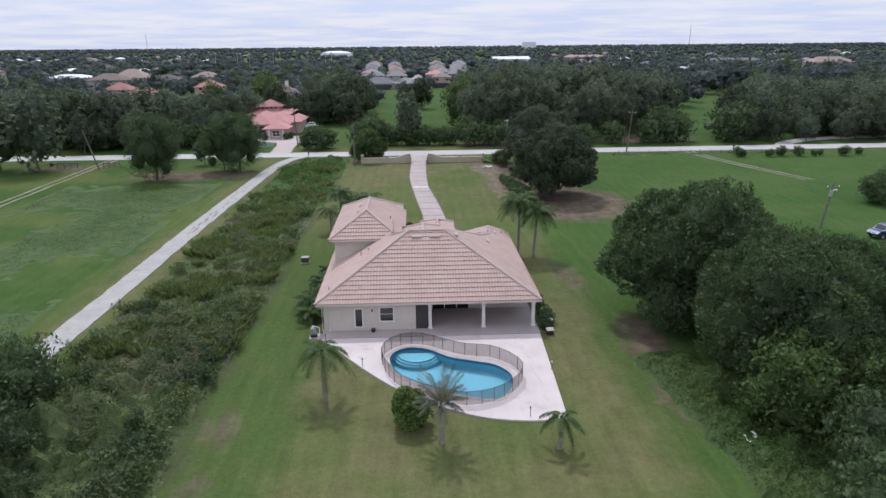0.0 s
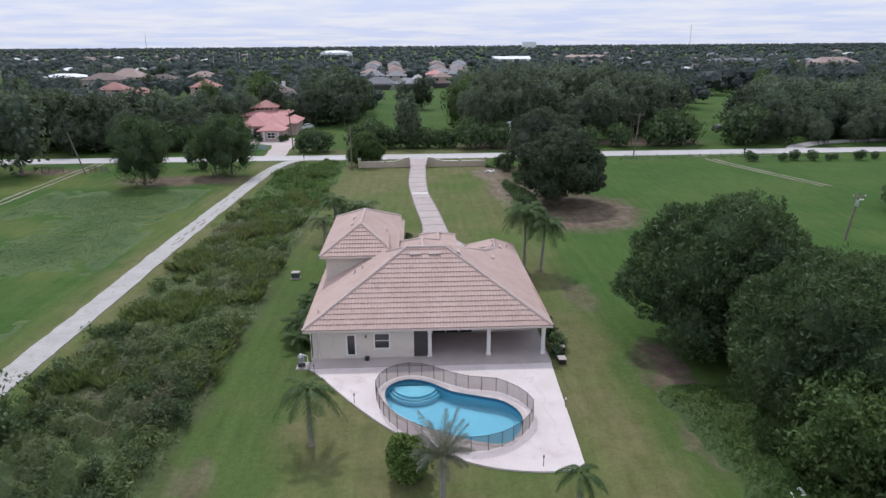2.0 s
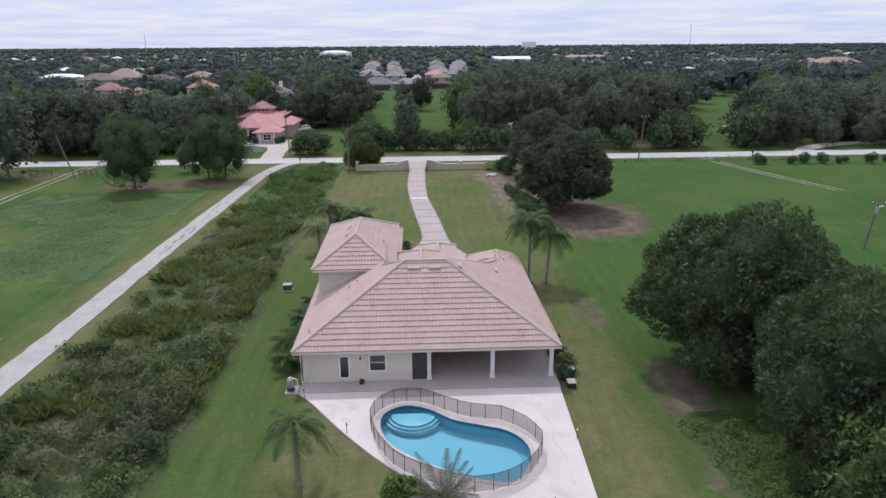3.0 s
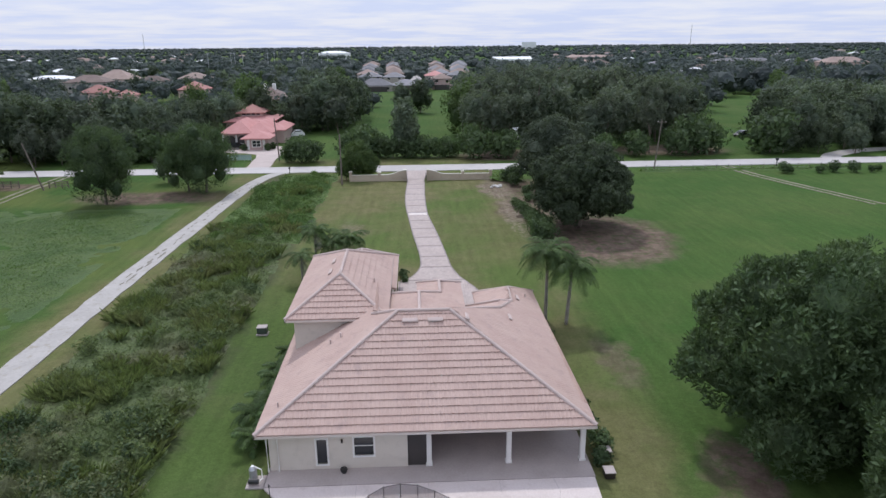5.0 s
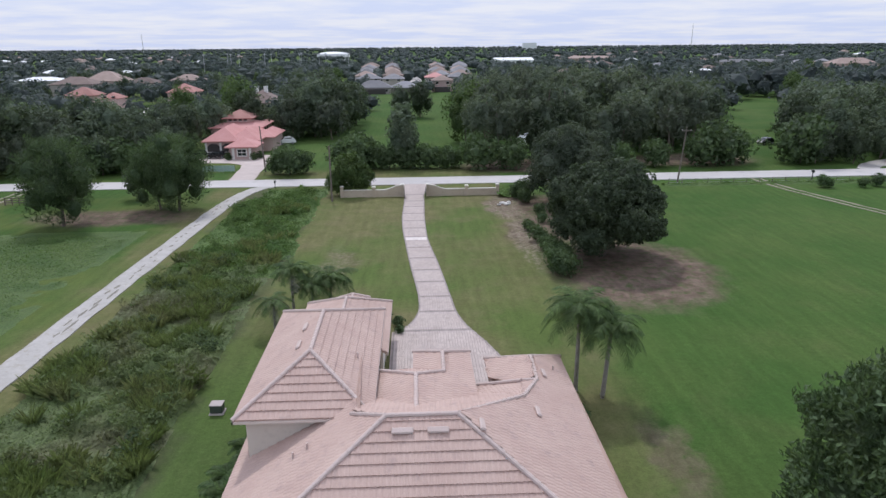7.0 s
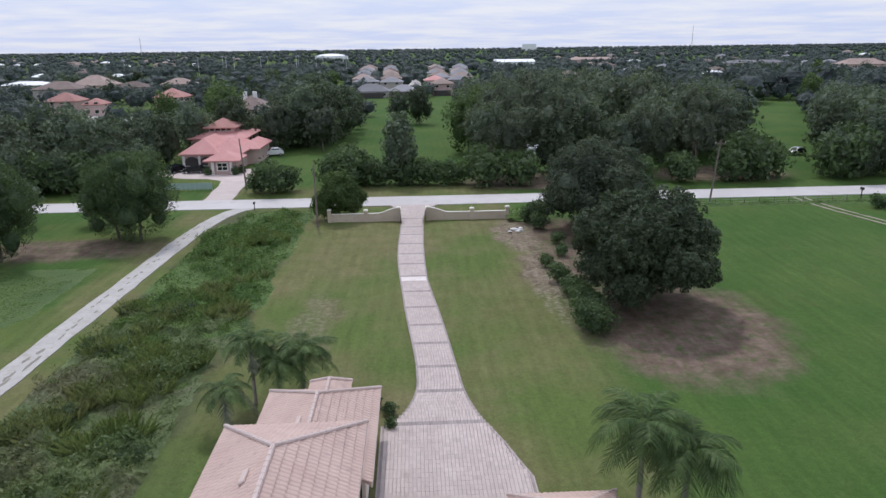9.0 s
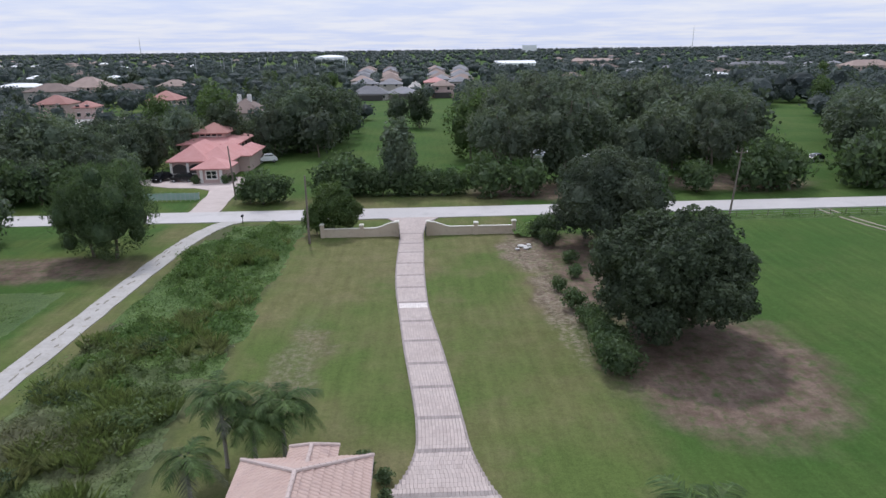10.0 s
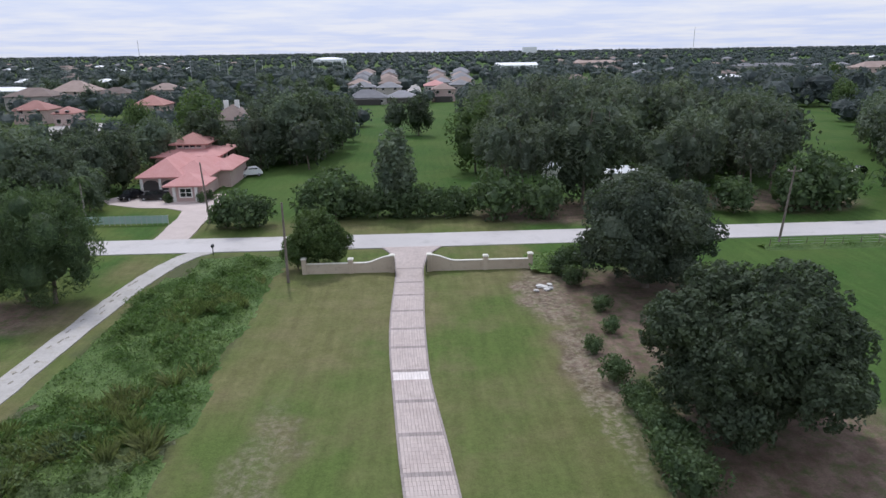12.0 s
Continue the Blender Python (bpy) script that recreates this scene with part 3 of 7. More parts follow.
FACES = {
    "front": [(-9.94, 61.0, 2.95), (10.3, 61.0, 2.95), (1.96, 68.5, 7.49), (-1.56, 68.5, 7.49)],
    "east": [(10.3, 61.0, 2.95), (10.3, 83.2, 2.95), (7.62, 80.3, 4.5), (7.4, 76.8, 4.65), (6.03, 73.5, 5.45), (1.96, 68.5, 7.49)],
    "west": [(-9.94, 79.0, 2.95), (-9.94, 61.0, 2.95), (-1.56, 68.5, 7.49), (-3.4, 70.3, 6.55), (-3.4, 79.0, 6.5)],
    "north": [(-1.56, 68.5, 7.49), (1.96, 68.5, 7.49), (6.03, 73.5, 5.45), (3.5, 75.2, 4.87), (-0.1, 74.0, 5.35), (-2.4, 73.5, 5.54), (-3.4, 70.3, 6.79)],
    "court": [(6.03, 73.5, 5.45), (6.3, 76.2, 4.95), (3.5, 77.6, 3.9), (3.5, 75.2, 4.7)],
    "court_top": [(6.03, 73.5, 5.45), (7.4, 76.8, 4.65), (6.3, 76.2, 4.95)],
    "court_low": [(4.8, 79.6, 2.95), (3.5, 77.6, 3.9), (6.3, 76.2, 4.95)],
    "wing_west": [(4.8, 83.2, 2.95), (4.8, 79.6, 2.95), (6.3, 76.2, 4.95), (7.4, 76.8, 4.65), (7.62, 80.3, 4.5)],
    "wing_north": [(10.3, 83.2, 2.95), (4.8, 83.2, 2.95), (7.62, 80.3, 4.5)],
    "porch_west": [(-2.43, 77.1, 5.4), (-2.43, 73.0, 5.4), (-0.1, 70.5, 6.5), (-0.1, 74.5, 6.5)],
    "porch_back": [(-0.25, 77.3, 5.35), (-2.43, 77.1, 5.4), (-0.1, 74.5, 6.5), (1.57, 75.8, 5.95)],
    "porch_inner": [(-0.25, 79.7, 5.35), (-0.25, 77.3, 5.35), (1.57, 75.8, 5.95), (1.58, 78.4, 5.95)],
    "porch_east": [(3.42, 74.0, 5.3), (3.42, 79.7, 5.3), (1.58, 78.4, 5.93), (1.57, 75.8, 5.93), (-0.1, 74.5, 6.5), (-0.1, 70.5, 6.5)],
    "porch_north": [(3.42, 79.7, 5.3), (-0.25, 79.7, 5.35), (1.58, 78.4, 5.93)],
    "tower_front": [(-9.74, 71.0, 5.95), (-2.4, 71.0, 5.95), (-6.07, 74.7, 8.1)],
    "tower_west": [(-9.74, 85.7, 5.95), (-9.74, 71.0, 5.95), (-6.07, 74.7, 8.1), (-6.07, 80.5, 8.1)],
    "tower_east": [(-2.4, 71.0, 5.95), (-2.4, 85.7, 5.95), (-6.07, 80.5, 8.1), (-6.07, 74.7, 8.1)],
    "tower_north": [(-2.4, 85.7, 5.95), (-9.74, 85.7, 5.95), (-6.07, 80.5, 8.1)],
    "garage_west": [(-9.5, 94.6, 3.0), (-9.5, 84.5, 3.0), (-5.7, 84.5, 5.1), (-5.7, 90.4, 5.1)],
    "garage_east": [(-2.2, 84.5, 3.0), (-2.2, 94.6, 3.0), (-5.7, 90.4, 5.1), (-5.7, 84.5, 5.1)],
    "garage_north": [(-2.2, 94.6, 3.0), (-9.5, 94.6, 3.0), (-5.7, 90.4, 5.1)],
    "bay_west": [(-7.0, 95.7, 3.0), (-7.0, 92.6, 3.0), (-5.6, 92.6, 3.7), (-5.6, 94.8, 3.7)],
    "bay_east": [(-4.2, 92.6, 3.0), (-4.2, 95.7, 3.0), (-5.6, 94.8, 3.7), (-5.6, 92.6, 3.7)],
    "bay_north": [(-4.2, 95.7, 3.0), (-7.0, 95.7, 3.0), (-5.6, 94.8, 3.7)],
}


def face_frame(poly):
    p = [Vector(v) for v in poly]
    n = Vector((0, 0, 0))
    for a, c in zip(p, p[1:] + p[:1]):
        n += Vector(((a.y - c.y) * (a.z + c.z), (a.z - c.z) * (a.x + c.x), (a.x - c.x) * (a.y + c.y)))
    n.normalize()
    if n.z < 0:
        n = -n
    up = (Vector((0, 0, 1)) - n * n.z).normalized()
    across = up.cross(n).normalized()
    return p[0], across, up, n


def row_span(uv, v):
    """Where a level line cuts the outline: its outer ends."""
    us = []
    for (u0, v0), (u1, v1) in zip(uv, uv[1:] + uv[:1]):
        if (v0 <= v < v1) or (v1 <= v < v0):
            us.append(u0 + (u1 - u0) * (v - v0) / (v1 - v0))
    return (min(us), max(us)) if len(us) > 1 else None


TILE_W, TILE_H = 0.27, 0.53
TILE_SHAPE = [(0.0, 0.0, 0.066), (0.2, 0.0, 0.088), (0.55, 0.0, 0.092), (0.78, 0.0, 0.068), (1.0, 0.0, 0.066),
              (0.0, 1.0, 0.0), (0.2, 1.0, 0.020), (0.55, 1.0, 0.024), (0.78, 1.0, 0.002), (1.0, 1.0, 0.0),
              (0.0, 0.0, -0.01), (1.0, 0.0, -0.01)]
TILE_FACES = [(0, 1, 6, 5), (1, 2, 7, 6), (2, 3, 8, 7), (3, 4, 9, 8), (10, 11, 4, 3, 2, 1, 0)]
single_tile = bpy.data.meshes.new("roof_tile")
single_tile.from_pydata([(a * (TILE_W - 0.002), c * (TILE_H + 0.02), h) for a, c, h in TILE_SHAPE], [], TILE_FACES)
single_tile.materials.append(M["tile"])
tiles_apart = []


def roof_face(name, poly, apart=False):
    o, ax, up, n = face_frame(poly)
    pts = [Vector(v) for v in poly]
    mid = sum(pts, Vector()) / len(pts)
    bm = bmesh.new()
    top = [bm.verts.new(p - n * 0.02) for p in pts]
    low = [bm.verts.new(p - Vector((0, 0, 0.16))) for p in pts]
    bm.faces.new(top)
    bm.faces.new(low[::-1])
    for i in range(len(pts)):
        j = (i + 1) % len(pts)
        bm.faces.new((top[i], low[i], low[j], top[j]))
    bmesh.ops.recalc_face_normals(bm, faces=bm.faces)
    part("roof_deck", bm, M["tile"], house, off=HO)
    uv = [((p - o).dot(ax), (p - o).dot(up)) for p in pts]
    vmin, vmax = min(v for _, v in uv), max(v for _, v in uv)
    verts, faces = [], []
    rnd = random.Random(len(name) * 7 + int(mid.x * 10))
    r, v = 0, vmin
    while v < vmax - 0.05:
        a, c = row_span(uv, v + 0.03), row_span(uv, min(v + TILE_H * 0.9, vmax - 0.02))
        if a and c:
            lo, hi = min(a[0], c[0]), max(a[1], c[1])
            u = math.floor(lo / TILE_W) * TILE_W
            while u < hi:
                u0, u1 = max(u, lo), min(u + TILE_W - 0.002, hi)
                if u1 - u0 > 0.05:
                    whole = u0 >= max(a[0], c[0]) and u1 <= min(a[1], c[1]) and u1 - u0 > TILE_W - 0.03
                    lift = rnd.uniform(-0.003, 0.004)
                    if apart and whole and len(tiles_apart) < 290 and v > vmin + 3.6 and v + TILE_H < vmax:
                        tiles_apart.append((o + ax * u0 + up * v + n * lift, ax, up, n))
                    else:
                        k = len(verts)
                        for s, q, h in TILE_SHAPE:
                            e0 = a if q == 0 else c
                            uu = min(max(u0 + (u1 - u0) * s, e0[0]), e0[1])
                            vv = min(v + q * (TILE_H + 0.02), vmax)
                            verts.append(o + ax * uu + up * vv + n * (h + lift) + Vector(HO))
                        faces += [tuple(i + k for i in f) for f in TILE_FACES]
                u += TILE_W
        v += TILE_H
        r += 1
    if verts:
        tagged(mesh_part("roof_tiles", verts, faces, M["tile"], house), "weathered pinkish clay roof tiles in courses", kind="stuff")


ridge_bm = tube([(0, 0, 0.062), (0, 0.445, 0.05)], [0.128, 0.12], 8)
ridge_mesh = bpy.data.meshes.new("ridge_cap")
ridge_bm.to_mesh(ridge_mesh)
ridge_bm.free()
ridge_mesh.materials.append(M["ridge"])
ridge_count = [0]
ridge_rest = bmesh.new()


def ridge_line(a, c):
    """Overlapping half-round caps along a hip or a ridge."""
    a, c = Vector(a), Vector(c)
    d = c - a
    n = max(2, round(d.length / 0.42))
    turn = d.to_track_quat("Y", "Z").to_matrix().to_4x4()
    for i in range(n):
        m = Matrix.Translation(a + d * (i / n) + Vector(HO)) @ turn
        if ridge_count[0] < 290:
            cap = new("ridge_cap", ridge_mesh)
            cap.parent = house
            cap.matrix_basis = m
            ridge_count[0] += 1
        else:
            tube([m @ Vector((0, 0, 0.062)), m @ Vector((0, 0.445, 0.05))], [0.128, 0.12], 8, ridge_rest)


for nm in FACES:
    roof_face(nm, FACES[nm], apart=(nm == "front"))
F = FACES
for a, c in ((F["front"][0], F["front"][3]), (F["front"][1], F["front"][2]), (F["front"][2], F["front"][3]), (F["front"][2], F["east"][4]), (F["front"][3], F["west"][3]),
             (F["east"][4], F["east"][3]), (F["court"][1], F["east"][3]), (F["east"][3], F["east"][2]), (F["east"][2], F["east"][1]), (F["east"][2], F["wing_west"][0]),
             (F["court"][2], F["court"][1]), (F["porch_west"][2], F["porch_west"][3]), (F["porch_west"][3], F["porch_west"][0]), (F["porch_west"][3], F["porch_inner"][2]), (F["porch_inner"][2], F["porch_inner"][3]),
             (F["porch_inner"][3], F["porch_east"][1]), (F["porch_inner"][3], F["porch_inner"][0]),
             (F["tower_front"][0], F["tower_front"][2]), (F["tower_front"][1], F["tower_front"][2]), (F["tower_west"][2], F["tower_west"][3]), (F["tower_west"][3], F["tower_west"][0]), (F["tower_west"][3], F["tower_east"][1]),
             (F["garage_west"][2], F["garage_west"][3]), (F["garage_west"][3], F["garage_west"][0]), (F["garage_west"][3], F["garage_east"][1]),
             (F["bay_west"][2], F["bay_west"][3]), (F["bay_west"][3], F["bay_west"][0]), (F["bay_west"][3], F["bay_east"][1])):
    ridge_line(a, c)
tagged(part("ridge_cap", ridge_rest, M["ridge"], house), "pale half-round ridge caps", kind="stuff")


def wall(name, x0, y0, x1, y1, z0, z1, holes=(), thick=0.22, material=None, inward=1):
    """A straight wall along x or y with openings (from, to, sill, head) along its length; thickness to one side."""
    alongx = abs(x1 - x0) > abs(y1 - y0)
    a, c = (x0, x1) if alongx else (y0, y1)
    bm = bmesh.new()
    cuts = sorted({a, c, *[h[0] for h in holes], *[h[1] for h in holes]})
    for p, q in zip(cuts, cuts[1:]):
        over = [h for h in holes if h[0] <= p + 1e-6 and h[1] >= q - 1e-6]
        zs = [(z0, over[0][2]), (over[0][3], z1)] if over else [(z0, z1)]
        for u, w in zs:
            if w - u > 0.01:
                if alongx:
                    box(p, min(y0, y0 + thick * inward), u, q, max(y0, y0 + thick * inward), w, bm=bm)
                else:
                    box(min(x0, x0 + thick * inward), p, u, max(x0, x0 + thick * inward), q, w, bm=bm)
    bmesh.ops.remove_doubles(bm, verts=bm.verts, dist=0.0005)
    return part(name, bm, material or M["stucco"], house, off=HO)


WX0, WX1, WY = -9.3, 9.7, 61.62
WIN = (-4.2, -3.05, 1.02, 2.28)
SLOT = (-6.45, -5.85, 0.5, 2.2)
SOLID_X = -1.0
wall("wall", WX0, WY, SOLID_X, WY, SLAB, EAVE - 0.16, (SLOT, WIN))
wall("wall", WX0, WY + 0.22, WX0, 78.8, SLAB, EAVE - 0.16)
wall("wall", WX1, 66.4, WX1, 83, SLAB, EAVE - 0.16, ((68.0, 69.4, 0.9, 2.2),), inward=-1)
wall("wall", SOLID_X, 66.2, WX1, 66.2, SLAB, EAVE - 0.16, ((0.6, 4.2, SLAB, 2.35), (6.2, 7.2, 1.3, 2.1)))
wall("wall", SOLID_X - 0.22, WY + 0.22, SOLID_X - 0.22, 66.2, SLAB, EAVE - 0.16)
wall("wall", 5.4, 83, WX1 - 0.22, 83, SLAB, EAVE - 0.16, inward=-1)
wall("wall", 5.4, 78.5, 5.4, 82.78, SLAB, EAVE - 0.16)
wall("wall", -9.2, 71.5, -2.9, 71.5, 2.6, 5.85)
wall("wall", -9.2, 71.72, -9.2, 85.2, SLAB, 5.85)
wall("wall", -2.9, 71.72, -2.9, 85.2, SLAB, 5.85, inward=-1)
wall("wall", -9.2, 85.2, -2.9, 85.2, SLAB, 5.85, inward=-1)
wall("wall", -9.1, 85.2, -9.1, 94.2, SLAB, 2.88)
wall("wall", -2.6, 85.2, -2.6, 94.2, SLAB, 2.88, ((86.2, 88.8, SLAB, 2.3), (90.0, 92.6, SLAB, 2.3)), inward=-1)
wall("wall", -9.1, 94.2, -2.6, 94.2, SLAB, 2.88, inward=-1)
wall("wall", -6.7, 94.2, -6.7, 95.4, SLAB, 2.88)
wall("wall", -4.5, 94.2, -4.5, 95.4, SLAB, 2.88, inward=-1)
wall("wall", -6.7, 95.4, -4.5, 95.4, SLAB, 2.88, inward=-1)
wall("wall", -2.1, 73.2, -2.1, 76.8, SLAB, 5.25)
wall("wall", 3.1, 73.6, 3.1, 79.4, SLAB, 5.15, inward=-1)
wall("wall", -2.1, 76.8, 0.0, 76.8, SLAB, 5.25, inward=-1)
wall("wall", 0.0, 76.8, 0.0, 79.4, SLAB, 5.15)
wall("wall", 0.0, 79.4, 3.1, 79.4, SLAB, 5.15, ((0.9, 2.3, SLAB, 2.9),), inward=-1)
part("court_wall", prism([(3.4, 77.5), (6.3, 76.1), (6.3, 76.4), (3.4, 77.8)], SLAB, 3.85), M["stucco"], house, off=HO)
part("front_door", box(0.9, 79.28, SLAB, 2.3, 79.34, 2.9), M["dark"], house, "dark tall front door", off=HO)
for y0, y1 in ((86.2, 88.8), (90.0, 92.6)):
    gd = part("garage_door", box(-2.72, y0, SLAB, -2.68, y1, 2.3), M["white"], house, "white panelled garage door", off=HO)
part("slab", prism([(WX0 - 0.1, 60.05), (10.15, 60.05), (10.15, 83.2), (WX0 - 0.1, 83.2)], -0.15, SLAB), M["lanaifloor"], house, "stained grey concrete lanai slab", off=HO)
part("lanai_ceiling", box(SOLID_X, 61.55, EAVE - 0.22, 10.0, 66.2, EAVE - 0.17), M["white"], house, off=HO)
# beam, columns, fascia, gutter
part("beam", box(SOLID_X, 61.6, 2.5, 10.0, 61.86, EAVE - 0.22), M["stucco"], house, off=HO)
part("beam", box(9.72, 61.86, 2.5, 10.0, 66.4, EAVE - 0.22), M["stucco"], house, off=HO)
for x in (0.3, 5.17, 9.72):
    bm = box(x - 0.15, 61.58, SLAB, x + 0.15, 61.88, 2.5, 0.015)
    box(x - 0.2, 61.53, SLAB, x + 0.2, 61.93, SLAB + 0.16, 0.015, bm)
    box(x - 0.19, 61.54, 2.38, x + 0.19, 61.92, 2.5, 0.015, bm)
    part("column", bm, M["white"], house, "square white column with base and capital", off=HO)
for x0, y0, x1, y1, z in ((-9.94, 61.0, 10.3, 61.0, 2.95), (10.3, 61.0, 10.3, 83.4, 2.95), (-9.94, 61.0, -9.94, 79, 2.95), (-9.74, 71.0, -2.4, 71.0, 5.95), (-9.74, 71.0, -9.74, 85.7, 5.95), (-2.4, 71.0, -2.4, 85.7, 5.95),
                          (-9.5, 84.5, -9.5, 94.6, 3.0), (-2.2, 84.5, -2.2, 94.6, 3.0)):
    part("fascia", box(min(x0, x1) - 0.05, min(y0, y1) - 0.05, z - 0.2, max(x0, x1) + 0.05, max(y0, y1) + 0.05, z - 0.05, 0.01), M["fascia"], house, off=HO)
part("soffit", box(-9.9, 61.04, EAVE - 0.2, 10.26, 61.62, EAVE - 0.165), M["white"], house, off=HO)
for x, y, top in ((-9.4, 61.5, 2.7), (-8.75, 61.5, 2.75)):
    part("downpipe", tube([(x, y, SLAB), (x, y, top - 0.3), (x, y - 0.3, top)], [0.05, 0.05, 0.05], 8), M["white"], house, off=HO)


def window_unit(x0, x1, z0, z1, y, bars):
    w = part("window", box(x0, y + 0.09, z0, x1, y + 0.11, z1), M["glass"], house, off=HO)
    bm = bmesh.new()
    t = 0.11
    for b in ((x0 - t, z0 - t, x0, z1 + t), (x1, z0 - t, x1 + t, z1 + t), (x0, z0 - t, x1, z0), (x0, z1, x1, z1 + t)):
        box(b[0], y - 0.05, b[1], b[2], y + 0.06, b[3], bm=bm)
    part("window_frame", bm, M["white"], w, off=HO)
    bm = bmesh.new()
    for i in range(1, bars + 1):
        z = z0 + (z1 - z0) * i / (bars + 1)
        box(x0, y + 0.05, z - 0.022, x1, y + 0.10, z + 0.022, bm=bm)
    if bars:
        part("glazing_bar", bm, M["white"], w, off=HO)


window_unit(WIN[0], WIN[1], WIN[2], WIN[3], WY, 1)
window_unit(SLOT[0], SLOT[1], SLOT[2], SLOT[3], WY, 0)
window_unit(6.2, 7.2, 1.3, 2.1, 66.2, 1)
part("glass_door", box(0.6, 66.28, SLAB, 4.2, 66.32, 2.35), M["glass"], house, off=HO)
for i in range(4):
    x = 0.6 + 1.2 * i
    part("door_stile", box(x - 0.04, 66.22, SLAB, x + 0.04, 66.36, 2.35), M["white"], house, off=HO)
part("screen_panel", box(SOLID_X, 61.72, SLAB, 0.15, 61.76, 2.5), M["screen"], house, "dark insect screen between wall and column", off=HO)
part("wall_lamp", box(-4.98, 61.5, 1.95, -4.86, 61.62, 2.2, 0.03), M["dark"], house, off=HO)


def vent_box(x, y, z, lx, ly, slope_x=0, slope_y=0, name="roof_vent"):
    """A low sheet-metal vent lying on a slope."""
    bm = box(-lx / 2, -ly / 2, 0, lx / 2, ly / 2, 0.16, 0.05)
    bmesh.ops.transform(bm, matrix=pose(x, y, z, math.degrees(math.atan(slope_y)), -math.degrees(math.atan(slope_x)), 0), verts=bm.verts)
    part(name, bm, M["ridge"], house, "pale metal roof vent", off=HO)


def on(face, x, y):
    o, ax, up, n = face_frame(FACES[face])
    return o.z - ((x - o.x) * n.x + (y - o.y) * n.y) / n.z + 0.06


for x in (-0.75, 0.95):
    vent_box(x, 67.75, on("front", x, 67.75), 1.05, 0.32, 0, 0.6)
for x, y in ((3.05, 68.0), (6.6, 72.2), (8.05, 78.0)):
    vent_box(x, y, on("east", x, y), 0.3, 0.95, -0.544)
for x, y in ((-7.0, 76.4), (-7.0, 79.0)):
    vent_box(x, y, on("tower_west", x, y), 0.3, 0.95, 0.58)
vent_box(-6.4, 87.8, on("garage_west", -6.4, 87.8), 0.3, 0.9, 0.55)
for x, y, f in ((-5.6, 69.2, "west"), (-6.3, 69.0, "west"), (-8.9, 63.2, "west"), (9.0, 79.5, "east"), (-3.6, 76.5, "tower_east")):
    z = on(f, x, y)
    part("vent_pipe", tube([(x, y, z - 0.1), (x, y, z + 0.32)], [0.06, 0.06], 8), M["ridge"], house, off=HO)
part("wall_fill", box(-9.0, 71.6, 2.5, -3.1, 71.8, 2.7), M["stucco"], house, off=HO)

# ---- pool and deck ----
DECK = [(p.x, p.y) for p in smooth_line([(-9.3, 59.9, 0), (-8.2, 58.5, 0), (-5.3, 54.3, 0), (-2.4, 50.8, 0), (0.3, 48.5, 0), (3.4, 46.7, 0), (6.5, 46.0, 0), (8.6, 46.1, 0), (9.5, 46.7, 0)], 6)] + [(9.75, 52), (10.1, 60.03), (-9.4, 60.03)]


def ring_slab(outer, inner, z0, z1):
    """A slab with a hole, filled between the two outlines."""
    bm = bmesh.new()
    vo = [bm.verts.new((x, y, z1)) for x, y in outer]
    vi = [bm.verts.new((x, y, z1)) for x, y in inner]
    es = [bm.edges.new((v[i], v[(i + 1) % len(v)])) for v in (vo, vi) for i in range(len(v))]
    bmesh.ops.triangle_fill(bm, use_beauty=True, use_dissolve=False, edges=es)
    for f in bm.faces:
        f.normal_update()
        if f.normal.z < 0:
            f.normal_flip()
    for v in (vo, vi[::-1]):
        lo = [bm.verts.new((p.co.x, p.co.y, z0)) for p in v]
        for i in range(len(v)):
            j = (i + 1) % len(v)
            bm.faces.new((lo[i], lo[j], v[j], v[i]))
    return bm


COPE = grown(POOL, 0.32)
deck = tagged(part("pool_deck", ring_slab(DECK, COPE, -0.25, 0.10), M["concrete"]), "pale pinkish concrete pool deck with hairline cracks", "pool deck", kind="structure")
pool = thing("swimming_pool", (POOL_C.x, POOL_C.y, 0), "kidney-shaped blue swimming pool with rounded entry steps", "swimming pool")
PO = (-POOL_C.x, -POOL_C.y, 0)
bm = bmesh.new()
rim = [bm.verts.new((x, y, 0.09)) for x, y in POOL]
mid_ = [bm.verts.new((x, y, -1.1)) for x, y in POOL]
deep = [bm.verts.new((POOL_C.x + (x - POOL_C.x) * 0.9, POOL_C.y + (y - POOL_C.y) * 0.9, -1.35)) for x, y in POOL]
for a, c in ((rim, mid_), (mid_, deep)):
    for i in range(len(POOL)):
        j = (i + 1) % len(POOL)
        bm.faces.new((a[j], a[i], c[i], c[j]))
bm.faces.new(deep)
part("shell", bm, M["pool"], pool, "pale blue plaster pool shell", off=PO)
bm = bmesh.new()
top = [bm.verts.new((x, y, 0.085)) for x, y in grown(POOL, -0.012)]
low = [bm.verts.new((x, y, -0.2)) for x, y in grown(POOL, -0.012)]
for i in range(len(POOL)):
    j = (i + 1) % len(POOL)
    bm.faces.new((top[j], top[i], low[i], low[j]))
part("waterline_tiles", bm, M["tileband"], pool, "dark blue waterline tiles", off=PO)
bm = bmesh.new()
bm.faces.new([bm.verts.new((x, y, -0.06)) for x, y in grown(POOL, -0.015)])
water = part("water", bm, M["water"], pool, "clear blue still water", off=PO)
water.visible_shadow = False
for r, z in ((2.05, -0.80), (1.85, -0.55), (1.62, -0.30)):
    pts = [(-0.95 + r * math.cos(a), 57.3 + r * math.sin(a)) for a in [math.pi * (1.0 + k / 16) for k in range(17)]]
    part("step", prism(pts, -1.3, z), M["poolstep"], pool, "pale curved entry step", off=PO)
n = len(POOL)
